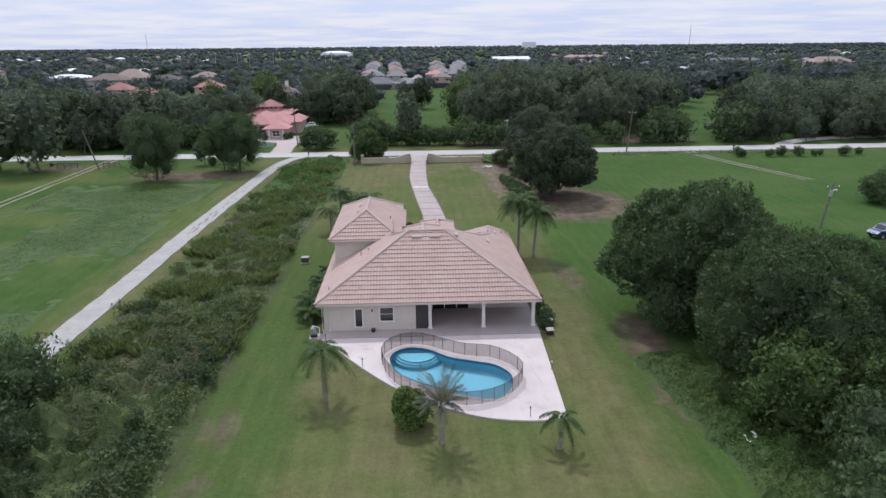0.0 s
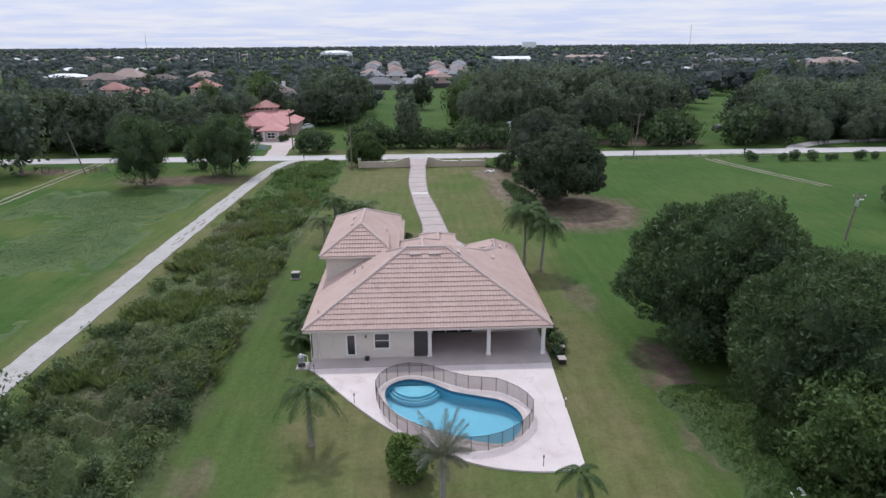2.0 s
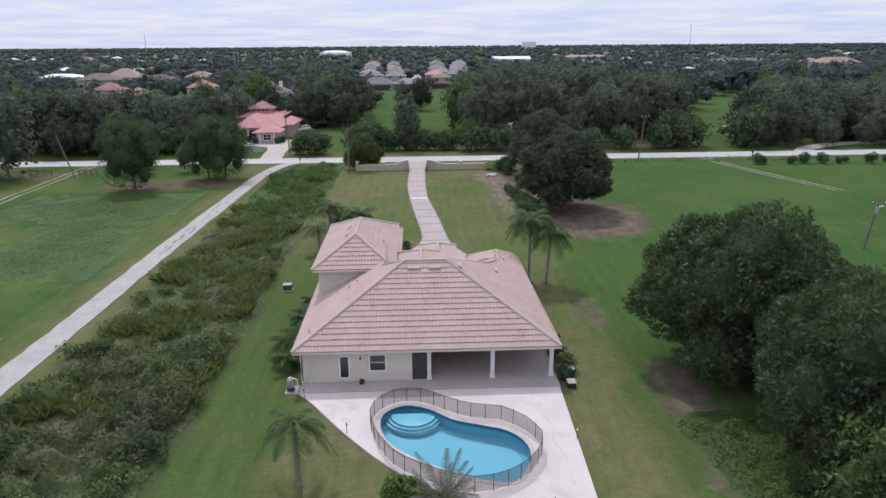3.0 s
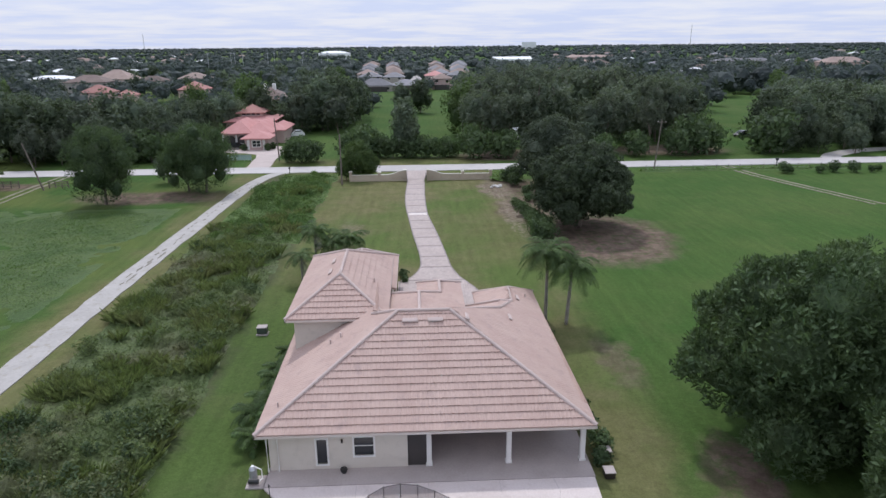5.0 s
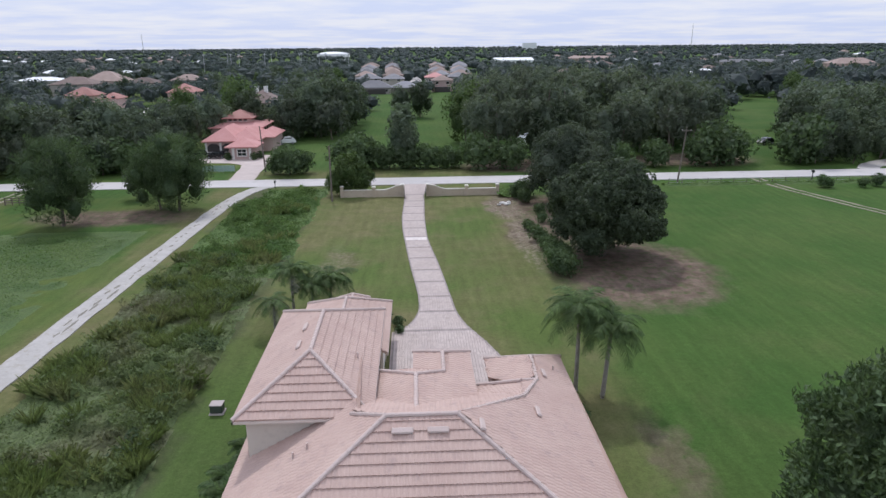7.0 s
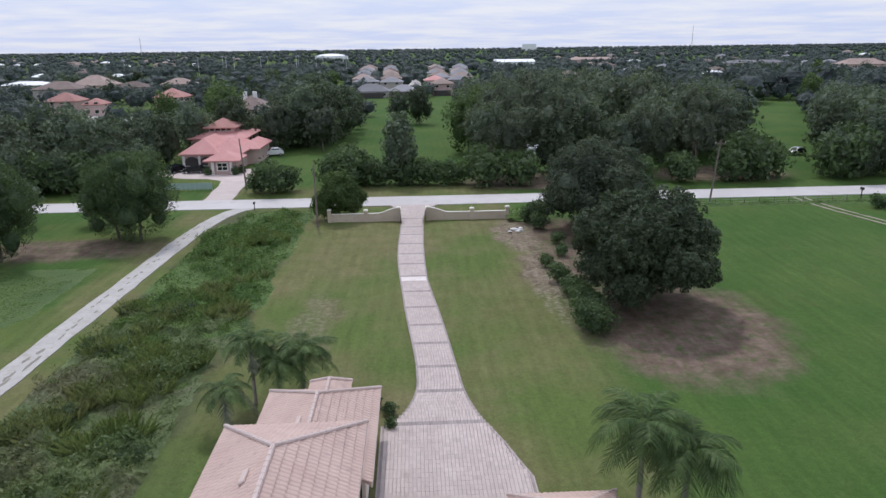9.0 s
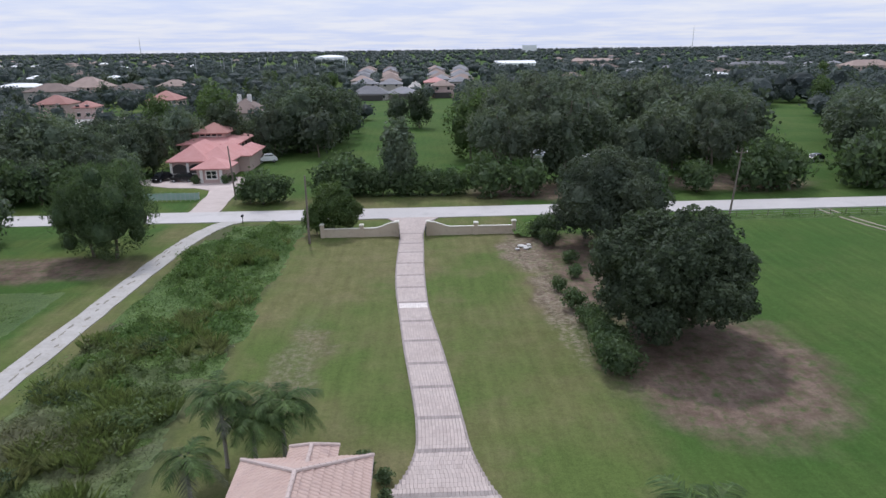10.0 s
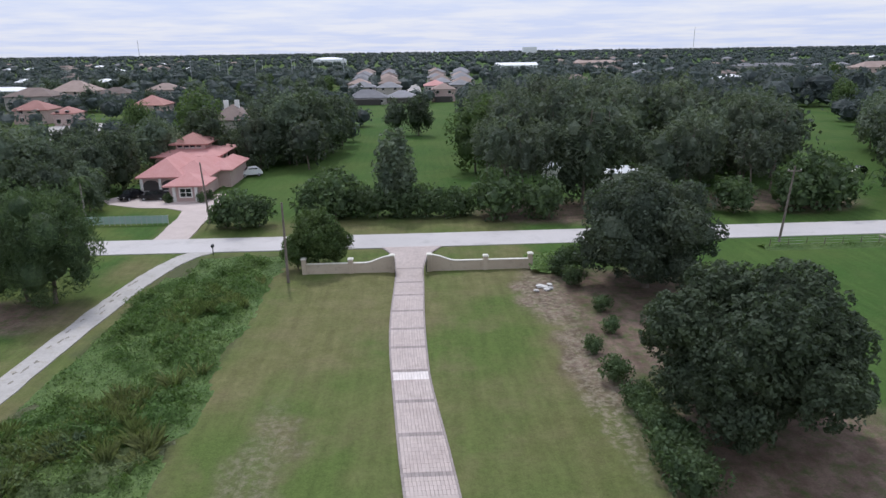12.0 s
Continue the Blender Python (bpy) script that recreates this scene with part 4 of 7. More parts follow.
for i in range(n):
    j = (i + 1) % n
    a, c = Vector((*POOL[i], 0)), Vector((*POOL[j], 0))
    a2, c2 = Vector((*COPE[i], 0)), Vector((*COPE[j], 0))
    q = [a + (c - a) * 0.02, a + (c - a) * 0.98, a2 + (c2 - a2) * 0.98, a2 + (c2 - a2) * 0.02]
    if area([(p.x, p.y) for p in q]) < 0:
        q = q[::-1]
    part("coping_stone", prism([(p.x, p.y) for p in q], -0.15, 0.125), M["coping"], pool, off=PO)

# safety fence round the pool
FENCE = [(p.x, p.y) for p in smooth_line([(-3.85, 55.7, 0), (-3.5, 57.0, 0), (-2.6, 58.1, 0), (-1.4, 58.5, 0), (-0.1, 58.2, 0), (1.1, 57.3, 0), (2.3, 56.5, 0), (3.5, 55.95, 0), (4.9, 55.75, 0), (6.3, 54.6, 0), (7.1, 53.2, 0), (7.3, 52.2, 0), (7.0, 51.2, 0),
                                          (6.28, 50.0, 0), (4.83, 48.73, 0), (3.0, 48.14, 0), (1.3, 48.5, 0), (-1.47, 50.3, 0), (-2.6, 51.74, 0), (-3.4, 53.47, 0)], 8, True)]
marks, run = [FENCE[0]], 0.0
for a, c in zip(FENCE, FENCE[1:] + FENCE[:1]):
    run += math.hypot(c[0] - a[0], c[1] - a[1])
    if run > 0.92:
        marks.append(c)
        run = 0.0
fence = thing("pool_fence", (POOL_C.x, POOL_C.y, 0.1), "brown see-through mesh pool safety fence on thin posts", "fence")
FO = (-POOL_C.x, -POOL_C.y, -0.1)
for i, p in enumerate(marks):
    pale = i in (13, 23)
    part("post", tube([(p[0], p[1], 0.1), (p[0], p[1], 1.28)], [0.022, 0.02], 6), M["white"] if pale else M["dark"], fence, off=FO)
    q = marks[(i + 1) % len(marks)]
    bm = bmesh.new()
    d = Vector((q[1] - p[1], p[0] - q[0], 0)).normalized() * 0.004
    vs = [bm.verts.new(v) for v in ((p[0] + d.x, p[1] + d.y, 0.14), (q[0] + d.x, q[1] + d.y, 0.14), (q[0] + d.x, q[1] + d.y, 1.22), (p[0] + d.x, p[1] + d.y, 1.22))]
    bm.faces.new(vs)
    part("mesh_panel", bm, M["mesh"], fence, off=FO)
    part("top_band", tube([(p[0], p[1], 1.22), (q[0], q[1], 1.22)], [0.018, 0.018], 5), M["dark"], fence, off=FO)

for pts in (((7.6, 60.2), (7.75, 59.0), (7.6, 58.2)), ((8.0, 56.0), (8.5, 54.6), (8.2, 53.2), (8.6, 51.4), (8.35, 50.2)), ((-6.4, 58.8), (-5.2, 58.4), (-4.6, 57.6))):
    rnd = random.Random(int(pts[0][0] * 10))
    line = smooth_line([(x, y, 0) for x, y in pts], 5)
    line = [p + Vector((rnd.uniform(-0.06, 0.06), rnd.uniform(-0.06, 0.06), 0)) for p in line]
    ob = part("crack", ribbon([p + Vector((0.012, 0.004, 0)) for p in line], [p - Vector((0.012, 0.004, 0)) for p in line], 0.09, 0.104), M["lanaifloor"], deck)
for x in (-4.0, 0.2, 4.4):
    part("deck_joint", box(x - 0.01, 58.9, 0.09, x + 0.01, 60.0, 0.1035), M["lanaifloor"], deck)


# ---- plants ----
def leaf_quads(rng, p, out, size, aspect, spray=0.0):
    """Diamond leaves at the places p; out: the way outwards at each. spray turns them from flat leaves to shoots that point outwards."""
    n = len(p)
    nrm = out + 0.55 * rng.normal(size=(n, 3))
    nrm[:, 2] += 0.25
    nrm /= np.linalg.norm(nrm, axis=1)[:, None]
    t = np.cross(nrm, rng.normal(size=(n, 3)))
    t /= np.linalg.norm(t, axis=1)[:, None] + 1e-9
    shoot = rng.random(n) < spray
    w = out + np.array([0, 0, 0.55]) + 0.4 * rng.normal(size=(n, 3))
    w /= np.linalg.norm(w, axis=1)[:, None]
    t[shoot] = w[shoot]
    b = np.cross(nrm, t)
    b /= np.linalg.norm(b, axis=1)[:, None] + 1e-9
    s = size * (0.55 + 0.9 * rng.random(n))[:, None]
    asp = np.where(shoot, aspect * 0.55, aspect)[:, None]
    v = np.empty((n, 4, 3))
    v[:, 0] = p - t * s
    v[:, 1] = p + b * s * asp + nrm * s * 0.1
    v[:, 2] = p + t * s
    v[:, 3] = p - b * s * asp + nrm * s * 0.1
    v = v[v[:, :, 2].min(axis=1) > 0.02]
    return v.reshape(-1, 3), np.arange(len(v) * 4).reshape(-1, 4)


def clump_leaves(rng, cs, rs, clumps, per, size, aspect, spray=0.0, puff=0.75):
    """Rounded leaf clumps sitting side by side on the outside of a bundle of lobes."""
    cs, rs = np.array(cs, float), np.array(rs, float)
    wgt = rs[:, 0] * rs[:, 1] + 2 * rs[:, 0] * rs[:, 2]
    n = clumps * 5
    pick = rng.choice(len(cs), n, p=wgt / wgt.sum())
    d = rng.normal(size=(n, 3))
    d[:, 2] += 0.2
    d /= np.linalg.norm(d, axis=1)[:, None]
    p = cs[pick] + d * rs[pick] * (0.93 + 0.16 * rng.random(n))[:, None]
    hidden = np.zeros(n, bool)
    for c, r in zip(cs, rs):
        hidden |= (((p - c) / r) ** 2).sum(axis=1) < 0.78
    base_d = d
    sel = np.flatnonzero(~hidden)[:clumps]
    p, d, r = p[sel], d[sel] / rs[pick[sel]], rs[pick[sel]]
    d /= np.linalg.norm(d, axis=1)[:, None]
    lo, hi = (cs - rs).min(axis=0), (cs + rs).max(axis=0)
    a, b, c = (hi - lo) / 2
    area_ = 4 * math.pi * (((a * b) ** 1.6 + (a * c) ** 1.6 + (b * c) ** 1.6) / 3) ** 0.625
    rc = puff * math.sqrt(area_ / max(1, len(sel))) * (0.7 + 0.6 * rng.random(len(sel)))
    k = np.repeat(np.arange(len(sel)), max(2, int(per * 0.62)))
    e = d[k] * 0.6 + 0.7 * rng.normal(size=(len(k), 3))
    e[:, 2] += 0.15
    e /= np.linalg.norm(e, axis=1)[:, None]
    q = p[k] + e * (rc[k] * (0.45 + 0.6 * np.sqrt(rng.random(len(k)))))[:, None]
    under = np.flatnonzero(~hidden)                       # a closed layer of leaves beneath the clumps
    under = under[rng.integers(0, len(under), int(len(sel) * per * 0.42))]
    g = rng.normal(size=(len(under), 3))
    w = base_d[under] + 0.28 * g
    w /= np.linalg.norm(w, axis=1)[:, None]
    low = cs[pick[under]] + w * rs[pick[under]] * (0.84 + 0.12 * rng.random(len(under)))[:, None]
    return leaf_quads(rng, np.concatenate([q, low]), np.concatenate([e, w]), size, aspect, spray)


def leaf_cloud(rng, centres, radii, count, size, aspect=0.55, up_bias=0.25, shell=0.42):
    """Leaves scattered over a few lumps: vertices and quads."""
    centres, radii = np.array(centres, float), np.array(radii, float)
    wgt = radii[:, 0] * radii[:, 1] + radii[:, 0] * radii[:, 2]
    pick = rng.choice(len(centres), count, p=wgt / wgt.sum())
    d = rng.normal(size=(count, 3))
    d[:, 2] = d[:, 2] * 0.9 + up_bias
    d /= np.linalg.norm(d, axis=1)[:, None]
    rad = 1 - shell * rng.random(count) ** 2.2 + 0.10 * rng.normal(size=count)
    return leaf_quads(rng, centres[pick] + d * radii[pick] * rad[:, None], d, size, aspect)


def lobes(rng, rx, ry, z0, z1, n, small):
    """Lobe centres and radii that fill an uneven dome between two heights."""
    h_all = z1 - z0
    cs, rs = [(0, 0, z0 + h_all * 0.47)], [(rx * 0.7, ry * 0.7, h_all * 0.45)]
    for i in range(n):
        a = 2 * math.pi * (i * 0.618 + 0.06 * rng.random())
        h = (i + 0.5) / n
        k = small[0] + (small[1] - small[0]) * rng.random()
        prof = math.sqrt(max(0.08, 1 - (2 * h - 0.8) ** 2 / 1.6)) * (0.88 + 0.24 * rng.random())
        cs.append((rx * (1 - k) * prof * math.cos(a), ry * (1 - k) * prof * math.sin(a), z0 + h_all * (0.5 * k + (1 - 0.95 * k) * h)))
        rs.append((rx * k, ry * k, h_all * k * 0.55))
    return cs, rs


def core_mesh(rng, cs, rs, k=0.9, fine=2):
    """Rough inner masses behind the leaves."""
    verts, faces = [], []
    bm = bmesh.new()
    bmesh.ops.create_icosphere(bm, subdivisions=fine, radius=1)
    base = [v.co.copy() for v in bm.verts]
    fs = [tuple(v.index for v in f.verts) for f in bm.faces]
    bm.free()
    for c, r in zip(cs, rs):
        o = len(verts)
        for v in base:
            w = k * (0.85 + 0.25 * rng.random())
            verts.append((c[0] + v.x * r[0] * w, c[1] + v.y * r[1] * w, max(0.05, c[2] + v.z * r[2] * w)))
        faces += [tuple(i + o for i in f) for f in fs]
    return verts, faces


def trunk_data(name, rng, height, radius, rx, ry, z0, z1, limbs=5, lean=0.1):
    bm = bmesh.new()
    a0 = rng.random() * 6.3
    top = (lean * height * math.cos(a0), lean * height * math.sin(a0), height)
    tube([(0, 0, -0.3), (0, 0, 0.3), (top[0] * 0.4, top[1] * 0.4, height * 0.5), top], [radius * 1.35, radius, radius * 0.75, radius * 0.45], 8, bm)
    for i in range(limbs):
        a = 6.283 * i / limbs + rng.random()
        s = height * (0.45 + 0.5 * rng.random())
        b = (top[0] * s / height, top[1] * s / height, s)
        e = (rx * 0.62 * math.cos(a), ry * 0.62 * math.sin(a), z0 + (z1 - z0) * (0.4 + 0.3 * rng.random()))
        m = ((b[0] + e[0]) / 2, (b[1] + e[1]) / 2, (b[2] + e[2]) / 2 + 0.4)
        tube([b, m, e], [radius * 0.5, radius * 0.32, radius * 0.12], 6, bm)
    me = bpy.data.meshes.new(name)
    bm.to_mesh(me)
    bm.free()
    me.materials.append(M["trunk"])
    return me


def tree_kind(seed, rx, ry, z0, z1, n, clumps, per, size, material, trunk_h=None, trunk_r=0.3, limbs=5, core=0.7, aspect=0.55, small=(0.36, 0.52), fine=2, spray=0.0, puff=0.75):
    """Crown and trunk meshes of one kind of tree: n lobes, clumps on them, so many leaves in each clump."""
    rng = np.random.default_rng(seed)
    cs, rs = lobes(rng, rx, ry, z0, z1, n, small)
    v, f = clump_leaves(rng, cs, rs, clumps, per, size, aspect, spray, puff)
    v, f = v.tolist(), [tuple(q) for q in f.tolist()]
    cv, cf = core_mesh(rng, cs, rs, core, fine)
    o = len(v)
    me = bpy.data.meshes.new("crown")
    me.from_pydata(v + cv, [], f + [tuple(i + o for i in q) for q in cf])
    me.materials.append(M[material])
    return me, trunk_data("trunk", rng, trunk_h or (z0 + (z1 - z0) * 0.6), trunk_r, rx, ry, z0, z1, limbs)


def plant(name, kind, x, y, scale=1.0, turn=0.0, label="", category="tree", group="", tall=1.0):
    ob = thing(name, (x, y, 0), label, category, group)
    ob.rotation_euler = (0, 0, turn)
    ob.scale = (scale, scale, scale * tall)
    for nm, me in zip(("crown", "trunk"), kind):
        p = new(nm, me)
        p.parent = ob
    return ob


OAK = tree_kind(11, 8.0, 7.6, 1.7, 12.1, 17, 760, 76, 0.165, "oak", 6, 0.5, 7, small=(0.25, 0.42), puff=0.66)
OAK_B = tree_kind(12, 8.0, 7.0, 1.2, 12.0, 14, 560, 56, 0.185, "wood", 6, 0.45, 7, small=(0.24, 0.42), puff=0.7)
BIG = tree_kind(13, 8.0, 7.6, 0.3, 12.6, 15, 780, 72, 0.2, "shade", 6, 0.4, 7, spray=0.7, aspect=0.42, small=(0.27, 0.45), puff=0.7)
BIG_B = tree_kind(14, 6.4, 6.2, 0.2, 11.2, 11, 620, 58, 0.19, "shade", 5, 0.35, 6, spray=0.75, aspect=0.4)
BUSHY = tree_kind(15, 3.0, 2.8, 0.1, 5.2, 9, 170, 62, 0.125, "midgreen", 2, 0.12, 5, spray=0.4)
BUSHY_D = tree_kind(16, 3.2, 3.0, 0.05, 5.0, 9, 130, 42, 0.15, "shade", 2, 0.12, 5, spray=0.6)
MID = [tree_kind(20 + i, 5.5, 5.2, 1.0 + i % 2, 14, 7, 60, 10, 0.55, k, 9, 0.24, 4, core=0.78, fine=1) for i, k in enumerate(("wood", "wood", "oak", "pine"))]
FINE = [tree_kind(20 + i, 5.5, 5.2, 1.0 + i % 2, 14, 8, 110, 18, 0.36, k, 9, 0.24, 4, core=0.78, fine=1) for i, k in enumerate(("wood", "wood", "oak", "pine"))]
MID_Y = tree_kind(27, 5.5, 5.2, 0.6, 14, 9, 110, 20, 0.36, "midgreen", 9, 0.24, 5, fine=1)
PINE = [tree_kind(30 + i, 4.2, 4.0, 6.2, 16.5, 9, 70, 16, 0.42, "pine", 15, 0.2, 7, 0.74, 0.35, (0.24, 0.40), fine=1, puff=0.8) for i in range(3)]
FEATHERY = tree_kind(43, 5.4, 5.2, 0.8, 13.0, 10, 240, 34, 0.27, "shade", 7, 0.25, 6, 0.7, 0.3, (0.26, 0.42), spray=0.8, puff=0.85)
ROUND_LIGHT = tree_kind(45, 5.2, 5.0, 1.6, 12.2, 9, 240, 30, 0.28, "midgreen", 7, 0.25, 6, spray=0.3)
SHRUB = tree_kind(41, 2.6, 2.4, 0.0, 4.2, 6, 50, 22, 0.26, "shade", 1.5, 0.08, 4, fine=1, spray=0.4)
TALL = tree_kind(42, 3.1, 3.0, 0.6, 13, 9, 120, 22, 0.34, "wood", 9, 0.2, 5, fine=1)

plant("oak_tree", OAK, 22.6, 115.4, 0.92, 0.3, "broad dark live oak with a low wide crown over bare soil", "tree")
plant("oak_tree", OAK_B, 25.3, 143.0, 1.0, 1.2, "dark live oak beside the garden wall", "tree")
plant("shade_tree", BIG, 25.0, 63.2, 1.0, 0.0, "large dense dark-green rounded tree beside the lawn", "tree")
plant("shade_tree", BIG_B, 26.1, 49.8, 1.0, 0.0, "dense dark-green bushy tree at the plot edge", "tree")
plant("shade_tree", BIG_B, 34.5, 56.0, 0.85, 2.0, "dense dark-green bushy tree behind others", "tree")
plant("shade_tree", BIG_B, 36.5, 44.0, 0.8, 4.0, "dense dark-green bushy tree behind others", "tree")
for x, y, s, k in ((24.4, 44.6, 1.25, BUSHY), (28.4, 44.2, 1.15, BUSHY), (31.8, 43.6, 1.1, BUSHY), (30.0, 37.5, 1.3, BUSHY_D), (26.0, 37.0, 1.2, BUSHY_D), (33.0, 38.5, 1.2, BUSHY_D), (23.6, 33.6, 1.0, BUSHY_D),
                   (27.5, 33.0, 1.1, BUSHY_D), (21.8, 46.6, 0.5, BUSHY), (36.0, 62.0, 1.0, BUSHY_D), (38.0, 66.5, 0.95, BUSHY_D), (34.0, 69.5, 0.85, BUSHY_D), (41.5, 70.0, 0.8, BUSHY_D), (43.0, 62.0, 1.0, BUSHY_D), (46.0, 55.0, 1.1, BUSHY_D),
                   (-29.0, 48.2, 1.15, BUSHY_D), (-30.0, 42.6, 1.25, BUSHY_D), (-26.4, 42.0, 0.8, BUSHY_D), (-24.5, 35.5, 0.85, BUSHY_D), (-29.5, 36.0, 1.2, BUSHY_D), (73.0, 106.0, 0.95, BUSHY_D), (77.5, 108.0, 1.1, BUSHY_D)):
    plant("bush", k, x, y, s, x * 1.7, "large leafy dark-green bush at the plot edge" if k is BUSHY_D else "fresh-green leafy bush at the plot edge", "bush", "bushes at the plot edge")


# ---- palms ----
def frond(bm, rng, base, az, length, rise, droop, width=0.42, pairs=16, thin=0.034):
    """One feather frond: a bent rib with leaflets on both sides."""
    pts = []
    for i in range(9):
        s = i / 8
        r = length * (s - 0.10 * s * s)
        z = rise * s - droop * s * s
        pts.append(Vector((base[0] + r * math.cos(az), base[1] + r * math.sin(az), base[2] + z)))
    side = Vector((-math.sin(az), math.cos(az), 0))
    for a, c in zip(pts, pts[1:]):
        w = side * 0.02
        bm.faces.new([bm.verts.new(v) for v in (a - w, a + w, c + w, c - w)])
    for i in range(pairs):
        s = 0.12 + 0.86 * i / pairs
        k = min(7, int(s * 8))
        p = pts[k].lerp(pts[k + 1], s * 8 - k)
        d = (pts[k + 1] - pts[k]).normalized()
        ln = width * length * (0.35 + 0.65 * math.sin(math.pi * min(1, 0.15 + 0.85 * s))) * 0.6
        for sg in (-1, 1):
            tip = p + side * sg * ln * (0.8 + 0.3 * rng.random()) + d * ln * 0.75 - Vector((0, 0, ln * (0.25 + 0.5 * rng.random())))
            q = d * thin
            mid = p.lerp(tip, 0.5) + Vector((0, 0, 0.05))
            bm.faces.new([bm.verts.new(v) for v in (p - q, mid - q * 0.9, tip, mid + q * 0.9, p + q)])


def palm_tree(x, y, trunk_h, length, fronds, label, seed, material="palm", rise=1.0, droop=1.6, radius=0.16, lean=(0, 0), dead=0, leafy=0.5, thin=0.034):
    rng = np.random.default_rng(seed)
    ob = thing("palm_tree", (x, y, 0), label, "palm tree")
    bm = tube([(0, 0, -0.2), (0, 0, 0.2), (lean[0] * 0.5, lean[1] * 0.5, trunk_h * 0.5), (lean[0], lean[1], trunk_h)], [radius * 1.5, radius * 1.15, radius, radius * 0.85], 10)
    part("trunk", bm, M["palmtrunk"], ob)
    top = (lean[0], lean[1], trunk_h)
    bm = tube([top, (top[0], top[1], trunk_h + 0.5)], [radius * 0.95, radius * 0.5], 8)
    part("crownshaft", bm, M[material], ob)
    for i in range(fronds):
        az = i * 2.399 + 0.3 * rng.random()
        h = i / fronds
        bm = bmesh.new()
        frond(bm, rng, (top[0], top[1], trunk_h + 0.35), az, length * (0.85 + 0.25 * rng.random()), length * rise * (0.15 + 0.75 * h), length * droop * (0.55 + 0.3 * (1 - h)), leafy, 32, thin)
        part("frond", bm, M["deadpalm"] if i < dead else M[material], ob)
    return ob


palm_tree(-7.7, 49.6, 3.7, 2.5, 15, "green feather palm with drooping fronds on the lawn", 1, rise=0.95, droop=1.4, leafy=0.36, thin=0.03)
palm_tree(0.6, 43.8, 2.5, 1.9, 40, "half-dead grey feather palm with thin upright fronds", 2, "deadpalm", rise=2.1, droop=0.85, radius=0.15, leafy=0.30, thin=0.015)
palm_tree(8.2, 42.8, 1.9, 1.7, 11, "small green feather palm beside the pool deck", 3, rise=1.0, droop=1.35, radius=0.13, leafy=0.34, thin=0.026)
palm_tree(11.7, 83.6, 6.3, 3.0, 30, "tall green feather palm beside the house", 4, rise=1.15, droop=1.3, radius=0.15)
palm_tree(13.4, 82.4, 5.4, 2.7, 26, "tall green feather palm beside the house", 5, rise=1.15, droop=1.3, radius=0.15, lean=(0.3, 0))
palm_tree(-11.6, 98.4, 4.6, 2.3, 20, "slender feather palm near the garage", 6, rise=1.1, droop=1.15, radius=0.12, dead=3)
palm_tree(-8.2, 99.4, 3.4, 2.8, 24, "feather palm near the garage", 7, rise=1.1, droop=1.15, radius=0.13)
palm_tree(-9.7, 98.0, 3.2, 2.4, 18, "feather palm near the garage", 17, rise=1.1, droop=1.15, radius=0.13)
palm_tree(-12.6, 94.6, 3.0, 2.2, 12, "slender feather palm near the garage", 8, rise=0.9, droop=1.3, radius=0.1, dead=4)
for i, (x, y, s) in enumerate(((-10.9, 64.4, 1.6), (-11.2, 66.6, 1.9), (-11.0, 69.0, 1.8), (-10.8, 71.6, 1.6), (-11.1, 73.6, 1.5), (-10.7, 76.0, 1.2))):
    palm_tree(x, y, 0.5 + 0.3 * (i % 2), s, 13, "low bushy palm against the house wall", 50 + i, rise=1.3, droop=1.1, radius=0.1)

ROUND_SHRUB = tree_kind(60, 1.3, 1.3, 0.02, 2.6, 5, 110, 40, 0.12, "yellowgreen", 1, 0.08, 4, small=(0.5, 0.62))
plant("clipped_shrub", ROUND_SHRUB, -1.35, 46.0, 1.0, 0, "dense rounded bright-green shrub on the lawn", "shrub")
LOW = tree_kind(61, 0.8, 0.8, 0.0, 1.3, 5, 30, 18, 0.15, "shade", 0.5, 0.05, 3, fine=1)
for i, (x, y, s) in enumerate(((10.9, 61.5, 0.7), (11.2, 63.0, 0.9), (10.9, 65.2, 0.8), (11.1, 67.5, 0.7), (-1.6, 94.5, 0.5), (-1.7, 96.2, 0.6), (-3.0, 97.6, 0.8), (-6.4, 98.2, 0.8), (10.8, 79.5, 0.8))):
    plant("low_shrub", LOW, x, y, s, i, "low green shrub beside the house", "shrub", "shrubs round the house")

# hedge shrubs along the boundary beside the oak
rnd = random.Random(9)
for x, y, s in ((17.2, 147.5, 0.9), (18.6, 149.2, 1.0), (17.6, 144.0, 0.75), (15.5, 127.5, 0.5), (15.9, 122.4, 0.7), (16.4, 118.6, 0.68), (16.6, 116.2, 0.75), (16.6, 114.2, 0.8), (16.5, 112.3, 0.85), (16.4, 110.4, 0.9), (16.3, 108.7, 0.95), (17.3, 113.0, 0.7), (18.2, 131.5, 0.5), (18.8, 136.5, 0.55)):
    plant("hedge_shrub", SHRUB, x, y, s * 0.68, rnd.random() * 6, "unclipped green hedge shrub along the plot edge", "shrub", "hedge shrubs", 1.0)

